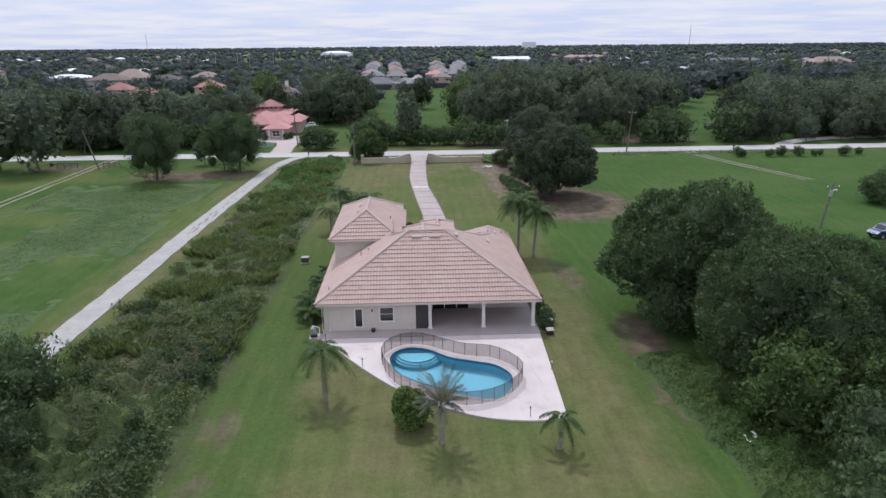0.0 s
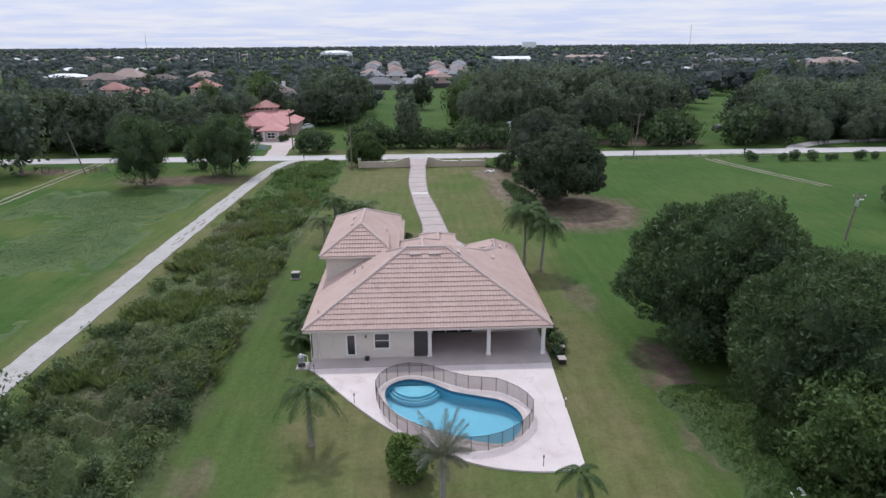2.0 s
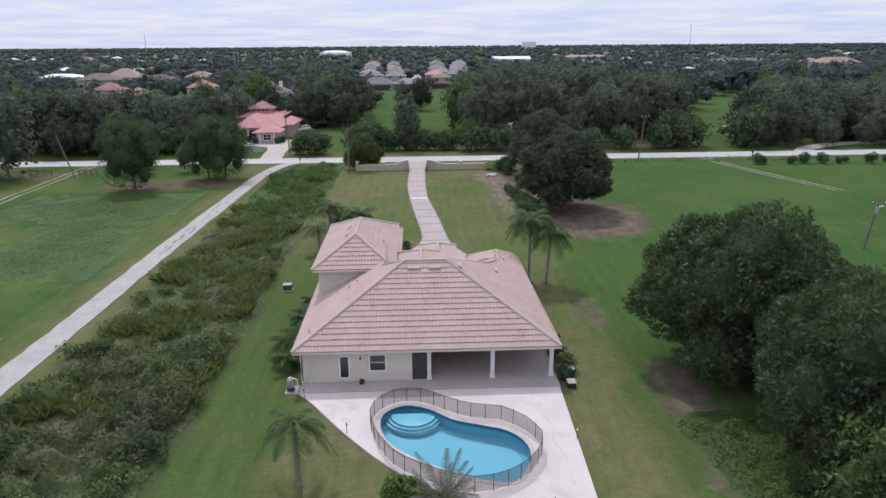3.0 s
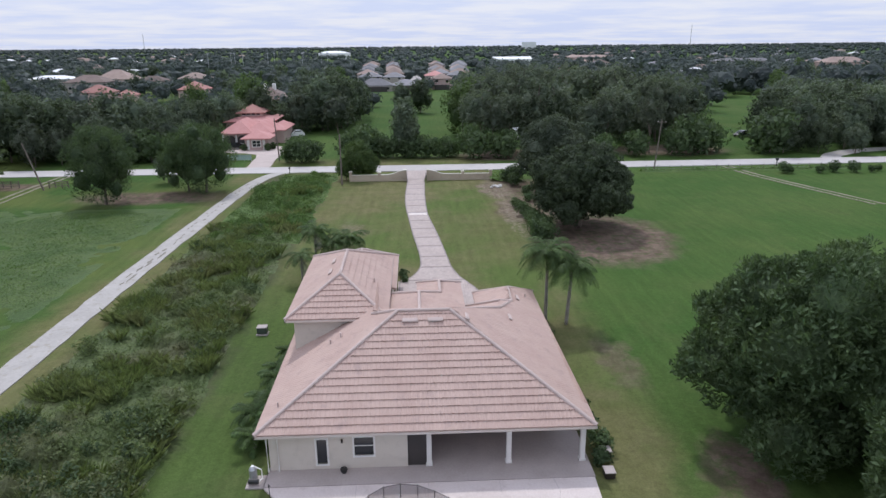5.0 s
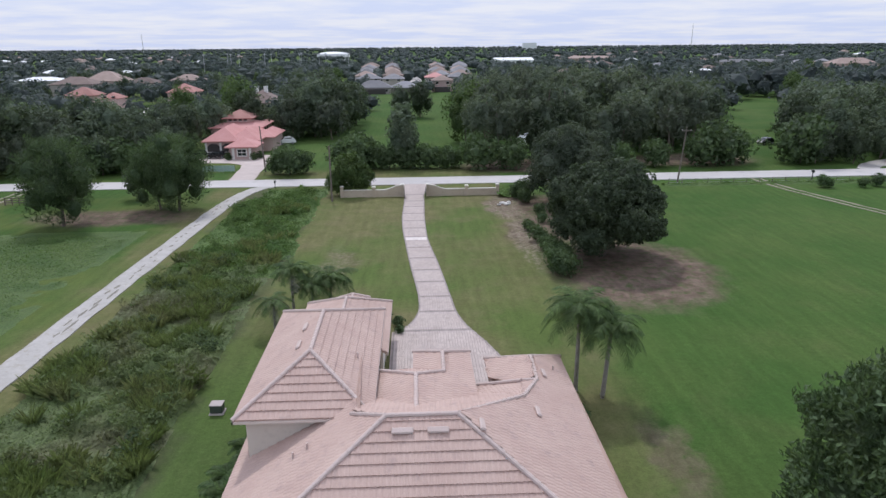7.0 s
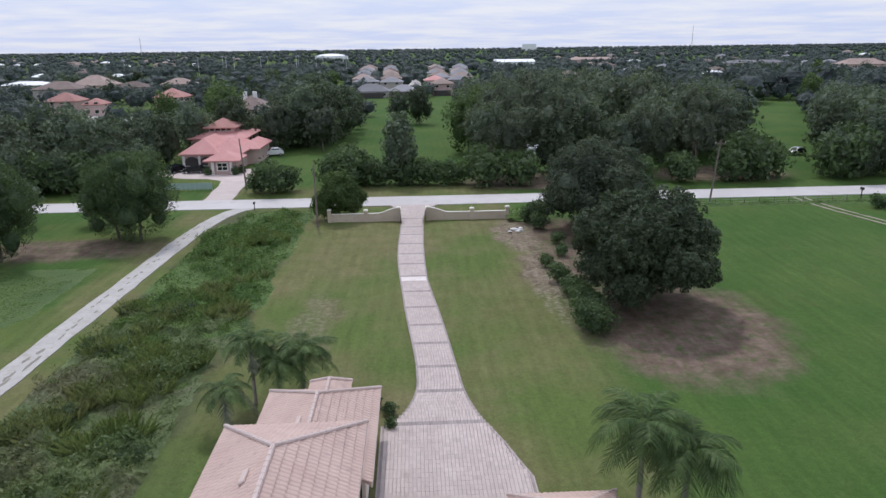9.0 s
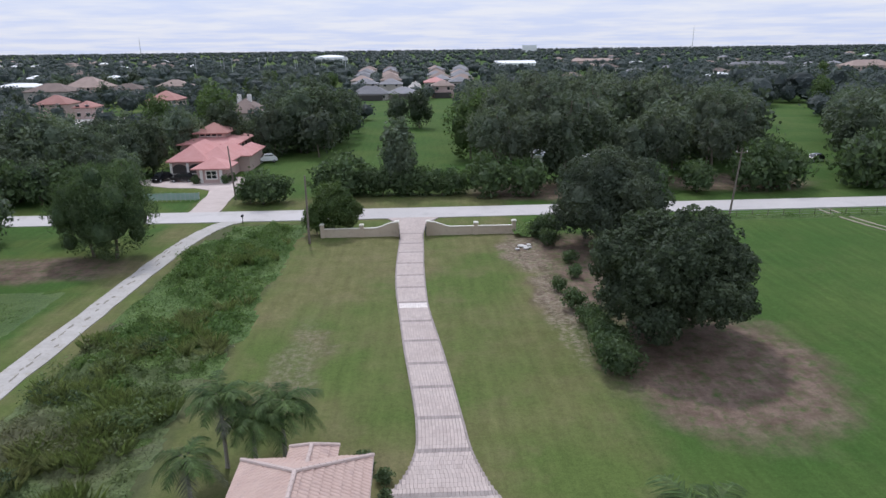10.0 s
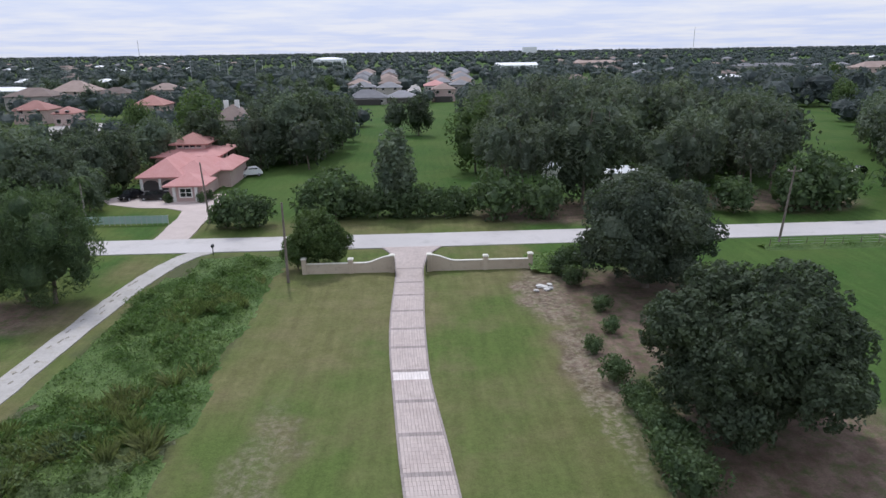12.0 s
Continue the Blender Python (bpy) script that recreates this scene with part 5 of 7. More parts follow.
# ---- trees along the road and beyond ----
for x, y, s, k in ((-51.0, 134.8, 1.0, FEATHERY), (-37.2, 143.2, 0.95, FEATHERY), (-80.0, 147.0, 1.15, MID[0]), (-88.5, 148.0, 1.05, MID[2]), (-97.0, 150.0, 1.1, MID[0]), (-106.0, 148.0, 1.1, MID[2]), (-40.5, 144.0, 0.8, FEATHERY), (-57.5, 151.0, 0.55, MID[1]), (-47.0, 152.0, 0.4, MID[1]),
                   (-11.1, 152.6, 0.58, ROUND_LIGHT), (-9.2, 153.4, 0.40, ROUND_LIGHT), (-13.4, 152.0, 0.36, ROUND_LIGHT)):
    plant("roadside_tree", k, x, y, s, x, "dense dark-green rounded roadside tree", "tree", "roadside trees")


def clear_of(x, y):
    """Whether a place north of the road is open ground rather than wood."""
    west = -25 if y < 216 or y > 330 else -15.5
    if west < x < 10.5 + 0.05 * (y - 200) and 179 < y < 385:
        return True
    if abs(x - (70 + (y - 180) * 0.56)) < 8 + (y - 180) * 0.02 and y < 335:
        return True
    if -60 < x < -26.5 and y < 224:
        return True
    if 15 < x < 50 and y < 180 or 24 < x < 48 and 190 < y < 208:
        return True
    return False


rng = np.random.default_rng(77)
rnd = random.Random(4)
wood = 0
y = 173.0
while y < 262:
    x = -0.70 * y - 12
    step = 6.0 + (y - 173) * 0.02
    while x < 0.72 * y + 14:
        px, py = x + rnd.uniform(-2.2, 2.2), y + rnd.uniform(-2.2, 2.2)
        if py > 171 and not (-27 < px < 13 and py < 182) and not (px < -45 and py > 242) and not clear_of(px, py) and not clear_of(px - 3, py) and not clear_of(px + 3, py) and rnd.random() > 0.08:
            piney = 14 < px < 66 and rnd.random() < 0.72
            k = PINE[rnd.randrange(3)] if piney else (FINE if py < 198 else MID)[rnd.randrange(4)]
            s = rnd.uniform(0.74, 1.14) * (1.0 if piney else 0.98)
            if py < 178 and not piney:
                s *= 0.72
            if px < -24:
                s *= 0.72 if px > -58 else 0.9 if py < 200 else 0.64
            if px > 84:
                s *= 0.88
            plant("pine_tree" if piney else "woodland_tree", k, px, py, s, rnd.random() * 6.28,
                  "tall thin-stemmed pine in the wood beyond the road" if piney else "dark-green broadleaf tree in the wood beyond the road", "tree", "wood beyond the road")
            wood += 1
        x += step * rnd.uniform(0.85, 1.25)
    y += step * 0.95
for i, (x, y, s) in enumerate(((-14.5, 175.6, 1.1), (-11.6, 176.6, 1.35), (-8.6, 177.0, 1.1), (-5.2, 176.6, 0.95), (-1.0, 176.4, 0.9), (2.2, 176.6, 0.95), (5.2, 176.2, 0.85), (7.6, 176.5, 0.9), (-25.0, 171.4, 1.15), (-27.4, 172.6, 0.8), (-22.6, 173.0, 0.85), (-12.4, 179.0, 1.4),
                            (-55, 178, 1.2), (-59, 176, 1.4), (-63, 175, 1.3), (-68, 174, 1.5), (81.8, 175.6, 1.9), (60, 175, 1.4), (64, 176, 1.7), (67.5, 178, 1.5), (50, 174, 1.1), (42, 174, 1.0), (31, 174, 1.0), (20, 174, 1.2), (13, 174.5, 1.4))):
    plant("bush", SHRUB, x, y, s * 1.15, i, "leafy green bush beyond the road", "bush", "bushes beyond the road")
plant("yellow_green_tree", MID_Y, 13.5, 214, 1.05, 0, "bright yellow-green tree at the wood edge", "tree")
plant("yellow_green_tree", MID_Y, 21, 232, 1.0, 2, "bright yellow-green tree at the wood edge", "tree")
plant("yellow_green_tree", MID_Y, -52, 243, 1.1, 2, "bright yellow-green tree behind the villa", "tree")
plant("slender_tree", TALL, -2.3, 178.5, 0.98, 0, "slender dark-green tree in the bush row", "tree")
plant("meadow_tree", FINE[1], -4.6, 279, 0.74, 1, "dark-green tree standing in the meadow", "tree")
plant("meadow_tree", FINE[2], 2.2, 277, 0.86, 2, "dark-green tree standing in the meadow", "tree")
plant("meadow_tree", FINE[1], -21, 300.5, 0.72, 2, "dark-green tree standing in the meadow", "tree")
for i, (x, y) in enumerate(((-53, 181), (-56.5, 184), (-50.5, 178.5), (-58, 190), (-54.5, 192))):
    palm_tree(x, y, 4.5 + (i % 3), 2.4, 11, "feather palm in the villa garden", 80 + i, rise=0.8, droop=1.3, radius=0.13)
for i, (x, y, s) in enumerate(((-53, 185.5, 0.55), (-56, 181, 0.6), (-61, 180, 0.7), (-57, 196, 0.75), (-62, 190, 0.8), (-54, 201, 0.8), (-60, 204, 0.85), (-52, 216, 0.85), (-45, 224, 0.95), (-33.0, 222, 0.9), (-28.0, 229, 1.1), (-22.8, 234, 1.1), (-33, 236, 1.15), (-26, 243, 1.2), (-20, 246, 1.0))):
    plant("garden_tree", FINE[i % 3], x, y, s, i, "leafy green tree round the villa", "tree", "trees round the villa")
for i in range(9):
    plant("fence_bush", SHRUB, 71 + i * 3.5 + rnd.uniform(-1.4, 1.4), 151.6 + rnd.uniform(-0.8, 0.8), rnd.uniform(0.25, 0.5), i * 1.3, "small green bush on the roadside verge", "bush", "verge bushes")


# ---- rough growth: stuff ----
def growth(name, x0, x1, y0, y1, res, tall, density, size, material, label, seed, aspect=0.45):
    """An uneven canopy of weeds over a plan area: a lumpy mat with leaf sprays and stalks standing out of it. tall(x, y): height, or 0 for bare."""
    rng = np.random.default_rng(seed)
    nx, ny = int((x1 - x0) / res) + 1, int((y1 - y0) / res) + 1
    verts, index, faces, high = [], {}, [], {}
    for j in range(ny):
        for i in range(nx):
            x, y = x0 + i * res, y0 + j * res
            high[i, j] = max(0.0, tall(x, y))
    for j in range(ny):
        for i in range(nx):
            if high[i, j] > 0 or any(high.get((i + a, j + c), 0) > 0 for a in (-1, 0, 1) for c in (-1, 0, 1)):
                index[i, j] = len(verts)
                h = high[i, j]
                verts.append((x0 + i * res + rng.uniform(-0.3, 0.3) * res, y0 + j * res + rng.uniform(-0.3, 0.3) * res, h * rng.uniform(0.6, 1.0) - (0.08 if h <= 0 else 0.0)))
    for (i, j) in index:
        q = [(i, j), (i + 1, j), (i + 1, j + 1), (i, j + 1)]
        if all(k in index for k in q):
            faces.append(tuple(index[k] for k in q))
    m = int((x1 - x0) * (y1 - y0) * density)
    px, py = x0 + (x1 - x0) * rng.random(m), y0 + (y1 - y0) * rng.random(m)
    h = np.array([tall(a, c) for a, c in zip(px, py)])
    ok = h > 0.04
    px, py, h = px[ok], py[ok], h[ok]
    m = len(px)
    c = np.stack([px, py, h * (0.75 + 0.3 * rng.random(m)) + 0.05 * rng.random(m)], 1)
    nrm = rng.normal(size=(m, 3)) * 0.5
    nrm[:, 2] += 0.8
    stalk = rng.random(m) < 0.4
    nrm[stalk, 2] *= 0.1
    nrm /= np.linalg.norm(nrm, axis=1)[:, None]
    d = np.cross(nrm, rng.normal(size=(m, 3)))
    d[stalk] = np.array([0, 0, 1]) + 0.4 * rng.normal(size=(int(stalk.sum()), 3))
    d /= np.linalg.norm(d, axis=1)[:, None]
    s = np.cross(nrm, d)
    s /= np.linalg.norm(s, axis=1)[:, None]
    ln = size * (0.5 + 0.8 * rng.random(m))[:, None] * np.minimum(1.0, 0.5 + h)[:, None]
    asp = np.where(stalk, aspect * 0.4, aspect)[:, None]
    v = np.empty((m, 4, 3))
    v[:, 0] = c - d * ln
    v[:, 1] = c + s * ln * asp
    v[:, 2] = c + d * ln
    v[:, 3] = c - s * ln * asp
    v[:, :, 2] = np.maximum(v[:, :, 2], 0.0)
    o = len(verts)
    me = bpy.data.meshes.new(name)
    me.from_pydata(verts + v.reshape(-1, 3).tolist(), [], faces + [tuple(q) for q in (np.arange(m * 4).reshape(-1, 4) + o).tolist()])
    me.materials.append(material)
    return tagged(new(name, me), label, kind="stuff")


def lumpy(x, y, f, z):
    return noise.noise(Vector((x * f, y * f, z)))


def scrub_height(x, y):
    left, right = -29.4 + 0.012 * (y - 60) + (2.2 if y > 150 else 0), -16.7 + (0.9 if y > 110 else 0) + 0.6 * lumpy(x, y, 0.5, 9) + 1.3 * lumpy(0, y, 0.12, 9)
    edge = min(1.0, (x - left) / 2.2, (right - x) / 1.4, (157.5 - y) / 2)
    if edge <= 0:
        return 0.0
    g = lumpy(x, y, 0.14, 0) + 1.3 * lumpy(x, y, 0.38, 4) + 0.7 * lumpy(x, y, 1.0, 6)
    h = 0.5 + 0.95 * g
    return max(0.12, h) * (0.3 + 0.7 * edge) * (1.7 if y < 64 else 1.0)


def northern(x, y):
    return y + 16 * lumpy(x, y, 0.3, 4) > 112


growth("tall_weeds", -30, -15.4, 26, 126, 0.4, lambda x, y: 0.0 if northern(x, y) else scrub_height(x, y), 70, 0.125, M["brush"], "tangled grey-green tall weeds and scrub between lane and lawn", 3)
growth("green_scrub", -29, -14.6, 96, 158, 0.4, lambda x, y: scrub_height(x, y) * 0.95 if northern(x, y) else 0.0, 60, 0.14, M["weed"], "bright green creeper scrub between lane and lawn", 13, 0.6)


def mounds(name, places, material, label, seed, leaves=110, size=0.13):
    """Rounded leafy mounds of scrub, joined into one object."""
    rng = np.random.default_rng(seed)
    vs, fs, o = [], [], 0
    for x, y, r, h in places:
        cs = [(x + r * 0.5 * rng.normal(), y + r * 0.5 * rng.normal(), h * (0.35 + 0.3 * rng.random())) for k in range(4)]
        rs = [(r * (0.4 + 0.3 * rng.random()),) * 2 + (h * (0.35 + 0.2 * rng.random()),) for k in range(4)]
        v, f = leaf_cloud(rng, cs, rs, leaves, size, 0.45, 0.5)
        vs.append(v)
        fs.append(f + o)
        o += len(v)
    me = bpy.data.meshes.new(name)
    me.from_pydata(np.concatenate(vs).tolist(), [], [tuple(q) for q in np.concatenate(fs).tolist()])
    me.materials.append(material)
    return tagged(new(name, me), label, kind="stuff")


olive, leafy_, green_ = [], [], []
for i in range(1500):
    y = 27 + 128 * rng.random()
    x = -29.6 + 12.6 * rng.random()
    if scrub_height(x, y) < 0.35 or lumpy(x, y, 0.25, 12) < -0.12:
        continue
    m_ = (x, y, 0.6 + 0.6 * rng.random(), (0.7 + 0.9 * rng.random()) * (1.3 if y < 62 else 1.0))
    if northern(x, y):
        green_.append(m_)
    elif y < 66 + 10 * lumpy(x, y, 0.2, 8) or lumpy(x, y, 0.2, 15) > 0.25:
        leafy_.append(m_)
    else:
        olive.append(m_)
for i in range(130):                          # a dense rim of bushes where the scrub meets the mown lawn
    y = 28 + 40 * rng.random()
    (olive if i % 3 else leafy_).append((-18.6 + 1.3 * rng.random() + 1.2 * lumpy(0, y, 0.12, 9), y, 0.7 + 0.4 * rng.random(), 1.2 + 0.7 * rng.random()))
mounds("scrub_mounds", olive, M["brush"], "olive leafy mounds among the tall weeds", 41)
mounds("leafy_mounds", leafy_, M["shade"], "dark-green leafy scrub mounds near the lane", 42)
mounds("green_mounds", green_[:220], M["weed"], "bright green leafy mounds in the scrub", 43)


def tussocks(name, places, label, seed, blades=46):
    """Clumps of tall grass: bent blades fanning out of each root, joined into one object."""
    rng = np.random.default_rng(seed)
    pl = np.array(places)
    k = np.repeat(np.arange(len(pl)), blades)
    n = len(k)
    az = 2 * math.pi * rng.random(n)
    out = pl[k, 2] * rng.random(n) ** 0.7
    h = pl[k, 3] * (0.6 + 0.5 * rng.random(n))
    away = np.stack([np.cos(az), np.sin(az), np.zeros(n)], 1)
    side = np.stack([-np.sin(az), np.cos(az), np.zeros(n)], 1) * (0.025 + 0.02 * rng.random(n))[:, None]
    root = np.stack([pl[k, 0], pl[k, 1], np.zeros(n)], 1) + away * (out * 0.45)[:, None]
    mid = root + away * (out * 0.3)[:, None] + np.array([0, 0, 1]) * (h * 0.62)[:, None]
    tip = root + away * (out * 0.85)[:, None] + np.array([0, 0, 1]) * h[:, None]
    v = np.empty((n, 5, 3))
    v[:, 0], v[:, 1], v[:, 2], v[:, 3], v[:, 4] = root - side, root + side, mid + side, tip, mid - side
    me = bpy.data.meshes.new(name)
    me.from_pydata(v.reshape(-1, 3).tolist(), [], [tuple(q) for q in np.arange(n * 5).reshape(-1, 5).tolist()])
    me.materials.append(M["tussock"])
    return tagged(new(name, me), label, kind="stuff")


tuft_spots = []
for i in range(2600):
    y = 52 + 95 * rng.random()
    x = -29.2 + 12.4 * rng.random()
    if scrub_height(x, y) > 0.3 and lumpy(x, y, 0.16, 21) > (-0.02 if y < 112 else 0.16) and (y < 118 or x > -23 + 5 * lumpy(0, y, 0.1, 2)):
        tuft_spots.append((x, y, 0.7 + 0.6 * rng.random(), 0.8 + 0.7 * rng.random()))
tussocks("tall_grass", tuft_spots, "olive and straw-coloured tall grass clumps among the scrub", 44)


def pasture_height(x, y):
    g = lumpy(x, y * 0.6, 0.075, 7) + 0.35 * lumpy(x, y, 0.5, 2)
    edge = min(1.0, (-37.2 - x) / 2, (x + 66) / 2, (131 - y) / 5)
    return max(0.0, 0.03 + 0.34 * g) * max(0.0, edge)


growth("pasture_weeds", -66, -37, 36, 132, 0.6, pasture_height, 44, 0.12, M["weed"], "low green weeds spreading over the pasture", 4, 0.6)


def edge_height(x, y):
    left = 17.0 + max(0, (54 - y) * 0.12) + 0.6 * lumpy(x, y, 0.5, 3)
    e = min(1.0, (x - left) / 1.2, (26 - x) / 1.5, (55.5 + 4 * lumpy(x, 3, 0.5, 3) - y) / 3)
    return max(0.0, e) * max(0.1, 0.75 + 0.9 * lumpy(x, y, 0.4, 1) + 0.4 * lumpy(x, y, 1.0, 5))


growth("plot_edge_weeds", 16, 26.4, 26, 57, 0.4, edge_height, 90, 0.13, M["weed"], "tangled weeds at the plot edge under the trees", 6)
growth("fence_weeds", 45, 88, 154.6, 157, 0.4, lambda x, y: max(0.0, 0.35 + 0.6 * lumpy(x, y, 0.7, 3)) * max(0, 1 - abs(y - 155.8) / 1.0), 30, 0.16, M["weed"], "weeds along the verge fence", 8)
growth("wall_end_weeds", 13.9, 18.5, 148, 155, 0.4, lambda x, y: max(0.0, 0.5 + 0.7 * lumpy(x, y, 0.6, 3)), 30, 0.17, M["weed"], "weeds at the end of the garden wall", 9)


def far_wood(name, y0, y1, count, height, seed, leaves, wide=0.74, sub=1, skip=None, spray=0.13):
    """Crowns of the distant woods, joined into one object."""
    rng = np.random.default_rng(seed)
    bm = bmesh.new()
    bmesh.ops.create_icosphere(bm, subdivisions=sub, radius=1)
    bv = np.array([v.co[:] for v in bm.verts])
    bf = np.array([[v.index for v in f.verts] for f in bm.faces])
    bm.free()
    allv, tris, quads, o = [], [], [], 0
    for i in range(count):
        y = y0 + (y1 - y0) * rng.random() ** 0.8
        x = (2 * rng.random() - 1) * (wide * y + 20)
        if skip and skip(x, y):
            continue
        h = height * (0.6 + 0.6 * rng.random())
        w = h * (0.42 + 0.25 * rng.random())
        v = bv * np.array([w, w, h * 0.45]) * ((0.56 if leaves > 60 else 0.78) + 0.3 * rng.random((len(bv), 1))) + np.array([x, y, h * 0.52])
        v[:, 2] = np.maximum(v[:, 2], 0)
        allv.append(v)
        tris.append(bf + o)
        o += len(v)
        if leaves:
            q, f = leaf_cloud(rng, [(x, y, h * 0.55)], [(w, w, h * 0.46)], leaves, spray * h, 0.6, 0.5, 0.25)
            allv.append(q)
            quads.append(f + o)
            o += len(q)
    faces = [tuple(t) for t in np.concatenate(tris).tolist()] + ([tuple(t) for t in np.concatenate(quads).tolist()] if quads else [])
    me = bpy.data.meshes.new(name)
    me.from_pydata(np.concatenate(allv).tolist(), [], faces)
    # this leaf colour already holds the bluish haze of distance
    me.materials.append(M["farwood_hazed"])
    return tagged(new(name, me), "distant dark-green woods tinted bluish for haze, reaching to the horizon", kind="stuff")


HOUSES = []


def built(x, y):
    if clear_of(x, y):
        return True
    for hx, hy, r in HOUSES:
        if abs(x - hx) < r and -24 < y - hy < r:
            return True
    return False


# ---- houses beyond the road ----
def hip_roof(bm, x0, y0, x1, y1, z, rise, over=0.5):
    x0, y0, x1, y1 = x0 - over, y0 - over, x1 + over, y1 + over
    w, d = x1 - x0, y1 - y0
    if w >= d:
        a, c = (x0 + d / 2, (y0 + y1) / 2, z + rise), (x1 - d / 2, (y0 + y1) / 2, z + rise)
    else:
        a, c = ((x0 + x1) / 2, y0 + w / 2, z + rise), ((x0 + x1) / 2, y1 - w / 2, z + rise)
    b = [bm.verts.new(p) for p in ((x0, y0, z), (x1, y0, z), (x1, y1, z), (x0, y1, z))]
    e = [bm.verts.new(p) for p in ((x0, y0, z - 0.25), (x1, y0, z - 0.25), (x1, y1, z - 0.25), (x0, y1, z - 0.25))]
    a, c = bm.verts.new(a), bm.verts.new(c)
    if w >= d:
        fs = ((b[0], b[1], c, a), (b[1], b[2], c), (b[2], b[3], a, c), (b[3], b[0], a))
    else:
        fs = ((b[0], b[1], a), (b[1], b[2], c, a), (b[2], b[3], c), (b[3], b[0], a, c))
    for f in fs:
        bm.faces.new(f)
    for i in range(4):
        j = (i + 1) % 4
        bm.faces.new((e[i], e[j], b[j], b[i]))
    bm.faces.new(e[::-1])
    return bm


def far_house(x, y, w, d, h, rise, roof, label, group="", wallm="housewall", two=False):
    ob = thing("neighbour_house", (x, y, 0), label, "house", group)
    part("wall", box(-w / 2, -d / 2, -0.2, w / 2, d / 2, h), M[wallm], ob)
    part("roof", hip_roof(bmesh.new(), -w / 2, -d / 2, w / 2, d / 2, h, rise), M[roof], ob)
    n = max(2, int(w / 4.5))
    for lvl in range(2 if two else 1):
        for i in range(n):
            cx = -w / 2 + w * (i + 0.5) / n
            z0 = 1.0 + 3.0 * lvl
            win = part("window", box(cx - 0.7, -d / 2 - 0.06, z0, cx + 0.7, -d / 2 + 0.05, z0 + 1.35), M["glass"], ob)
            bm = box(cx - 0.82, -d / 2 - 0.09, z0 - 0.12, cx + 0.82, -d / 2 - 0.02, z0, 0)
            box(cx - 0.82, -d / 2 - 0.09, z0 + 1.35, cx + 0.82, -d / 2 - 0.02, z0 + 1.47, 0, bm)
            part("frame", bm, M["white"], win)
    HOUSES.append((x, y, w * 0.6))
    return ob


# salmon-roofed villa across the road
villa = thing("villa", (-43, 200, 0), "pink stucco villa with salmon tile roofs, arched porch and lantern storey", "house")
VO = (43, -200, 0)


def villa_block(x0, y0, x1, y1, h, rise, roofm="pinktile", over=0.7):
    part("wall", box(x0, y0, 0, x1, y1, h - 0.02), M["pinkwall"], villa, off=VO)
    part("roof", hip_roof(bmesh.new(), x0, y0, x1, y1, h, rise, over), M[roofm], villa, off=VO)


villa_block(-48.7, 196.4, -41.4, 212.0, 3.6, 2.8)
villa_block(-43.6, 197.4, -36.9, 212.0, 3.5, 2.3)
villa_block(-42.0, 191.3, -36.3, 197.0, 2.95, 1.7, over=0.85)
villa_block(-38.6, 203.5, -34.6, 216.0, 3.5, 1.4)
villa_block(-52.0, 212.6, -39.4, 227.0, 4.8, 2.0)
villa_block(-49.0, 215.4, -42.4, 222.0, 6.9, 2.0, "redroof")
for i in range(4):
    cx = -47.6 + 1.3 * i
    w_ = part("window", box(cx - 0.48, 215.32, 6.15, cx + 0.48, 215.42, 6.75), M["glass"], villa, off=VO)
    part("frame", box(cx - 0.56, 215.30, 6.05, cx + 0.56, 215.36, 6.15), M["white"], w_, off=VO)
for cx in (-46.9, -43.6):
    bm = bmesh.new()
    pts = [(cx - 1.45, 0.1), (cx + 1.45, 0.1), (cx + 1.45, 2.0)] + [(cx + 1.45 * math.cos(a), 2.0 + 0.95 * math.sin(a)) for a in [math.pi * k / 8 for k in range(1, 8)]] + [(cx - 1.45, 2.0)]
    f = [bm.verts.new((px, 196.32, pz)) for px, pz in pts]
    bm.faces.new(f)
    r = bmesh.ops.extrude_face_region(bm, geom=list(bm.faces))
    bmesh.ops.translate(bm, verts=[v for v in r["geom"] if isinstance(v, bmesh.types.BMVert)], vec=(0, 0.05, 0))
    op_ = part("arch_opening", bm, M["screen"], villa, "dark arched porch opening", off=VO)
    part("balustrade", box(cx - 1.45, 196.22, 0.95, cx + 1.45, 196.3, 1.05), M["white"], op_, off=VO)
for x in (-48.55, -45.25, -42.1):
    part("column", box(x - 0.22, 196.05, 0, x + 0.22, 196.3, 3.2, 0.02), M["white"], villa, off=VO)
w_ = part("window", box(-40.1, 191.2, 0.9, -38.2, 191.32, 2.3), M["glass"], villa, off=VO)
bm = bmesh.new()
for bx in ((-40.3, 0.7, -40.1, 2.5), (-38.2, 0.7, -38.0, 2.5), (-39.2, 0.9, -39.1, 2.3), (-40.1, 0.7, -38.2, 0.9), (-40.1, 2.3, -38.2, 2.5), (-40.1, 1.55, -38.2, 1.65)):
    box(bx[0], 191.1, bx[1], bx[2], 191.24, bx[3], bm=bm)
part("frame", bm, M["white"], w_, off=VO)
for x in (-41.1, -37.3):
    part("corner_pillar", box(x - 0.27, 190.95, 0, x + 0.27, 191.28, 2.85, 0.02), M["white"], villa, off=VO)
for y in (218.0, 221.0):
    part("window", box(-39.44, y - 0.45, 3.4, -39.34, y + 0.45, 4.5), M["glass"], villa, off=VO)
for x, y, s in ((-42.2, 190.7, 0.9), (-36.4, 190.6, 0.95), (-35.6, 192.6, 0.9)):
    plant("low_shrub", LOW, x, y, s, x, "dark clipped shrub beside the villa entrance", "shrub", "shrubs at the villa", 1.2)
HOUSES.append((-43, 207, 15))

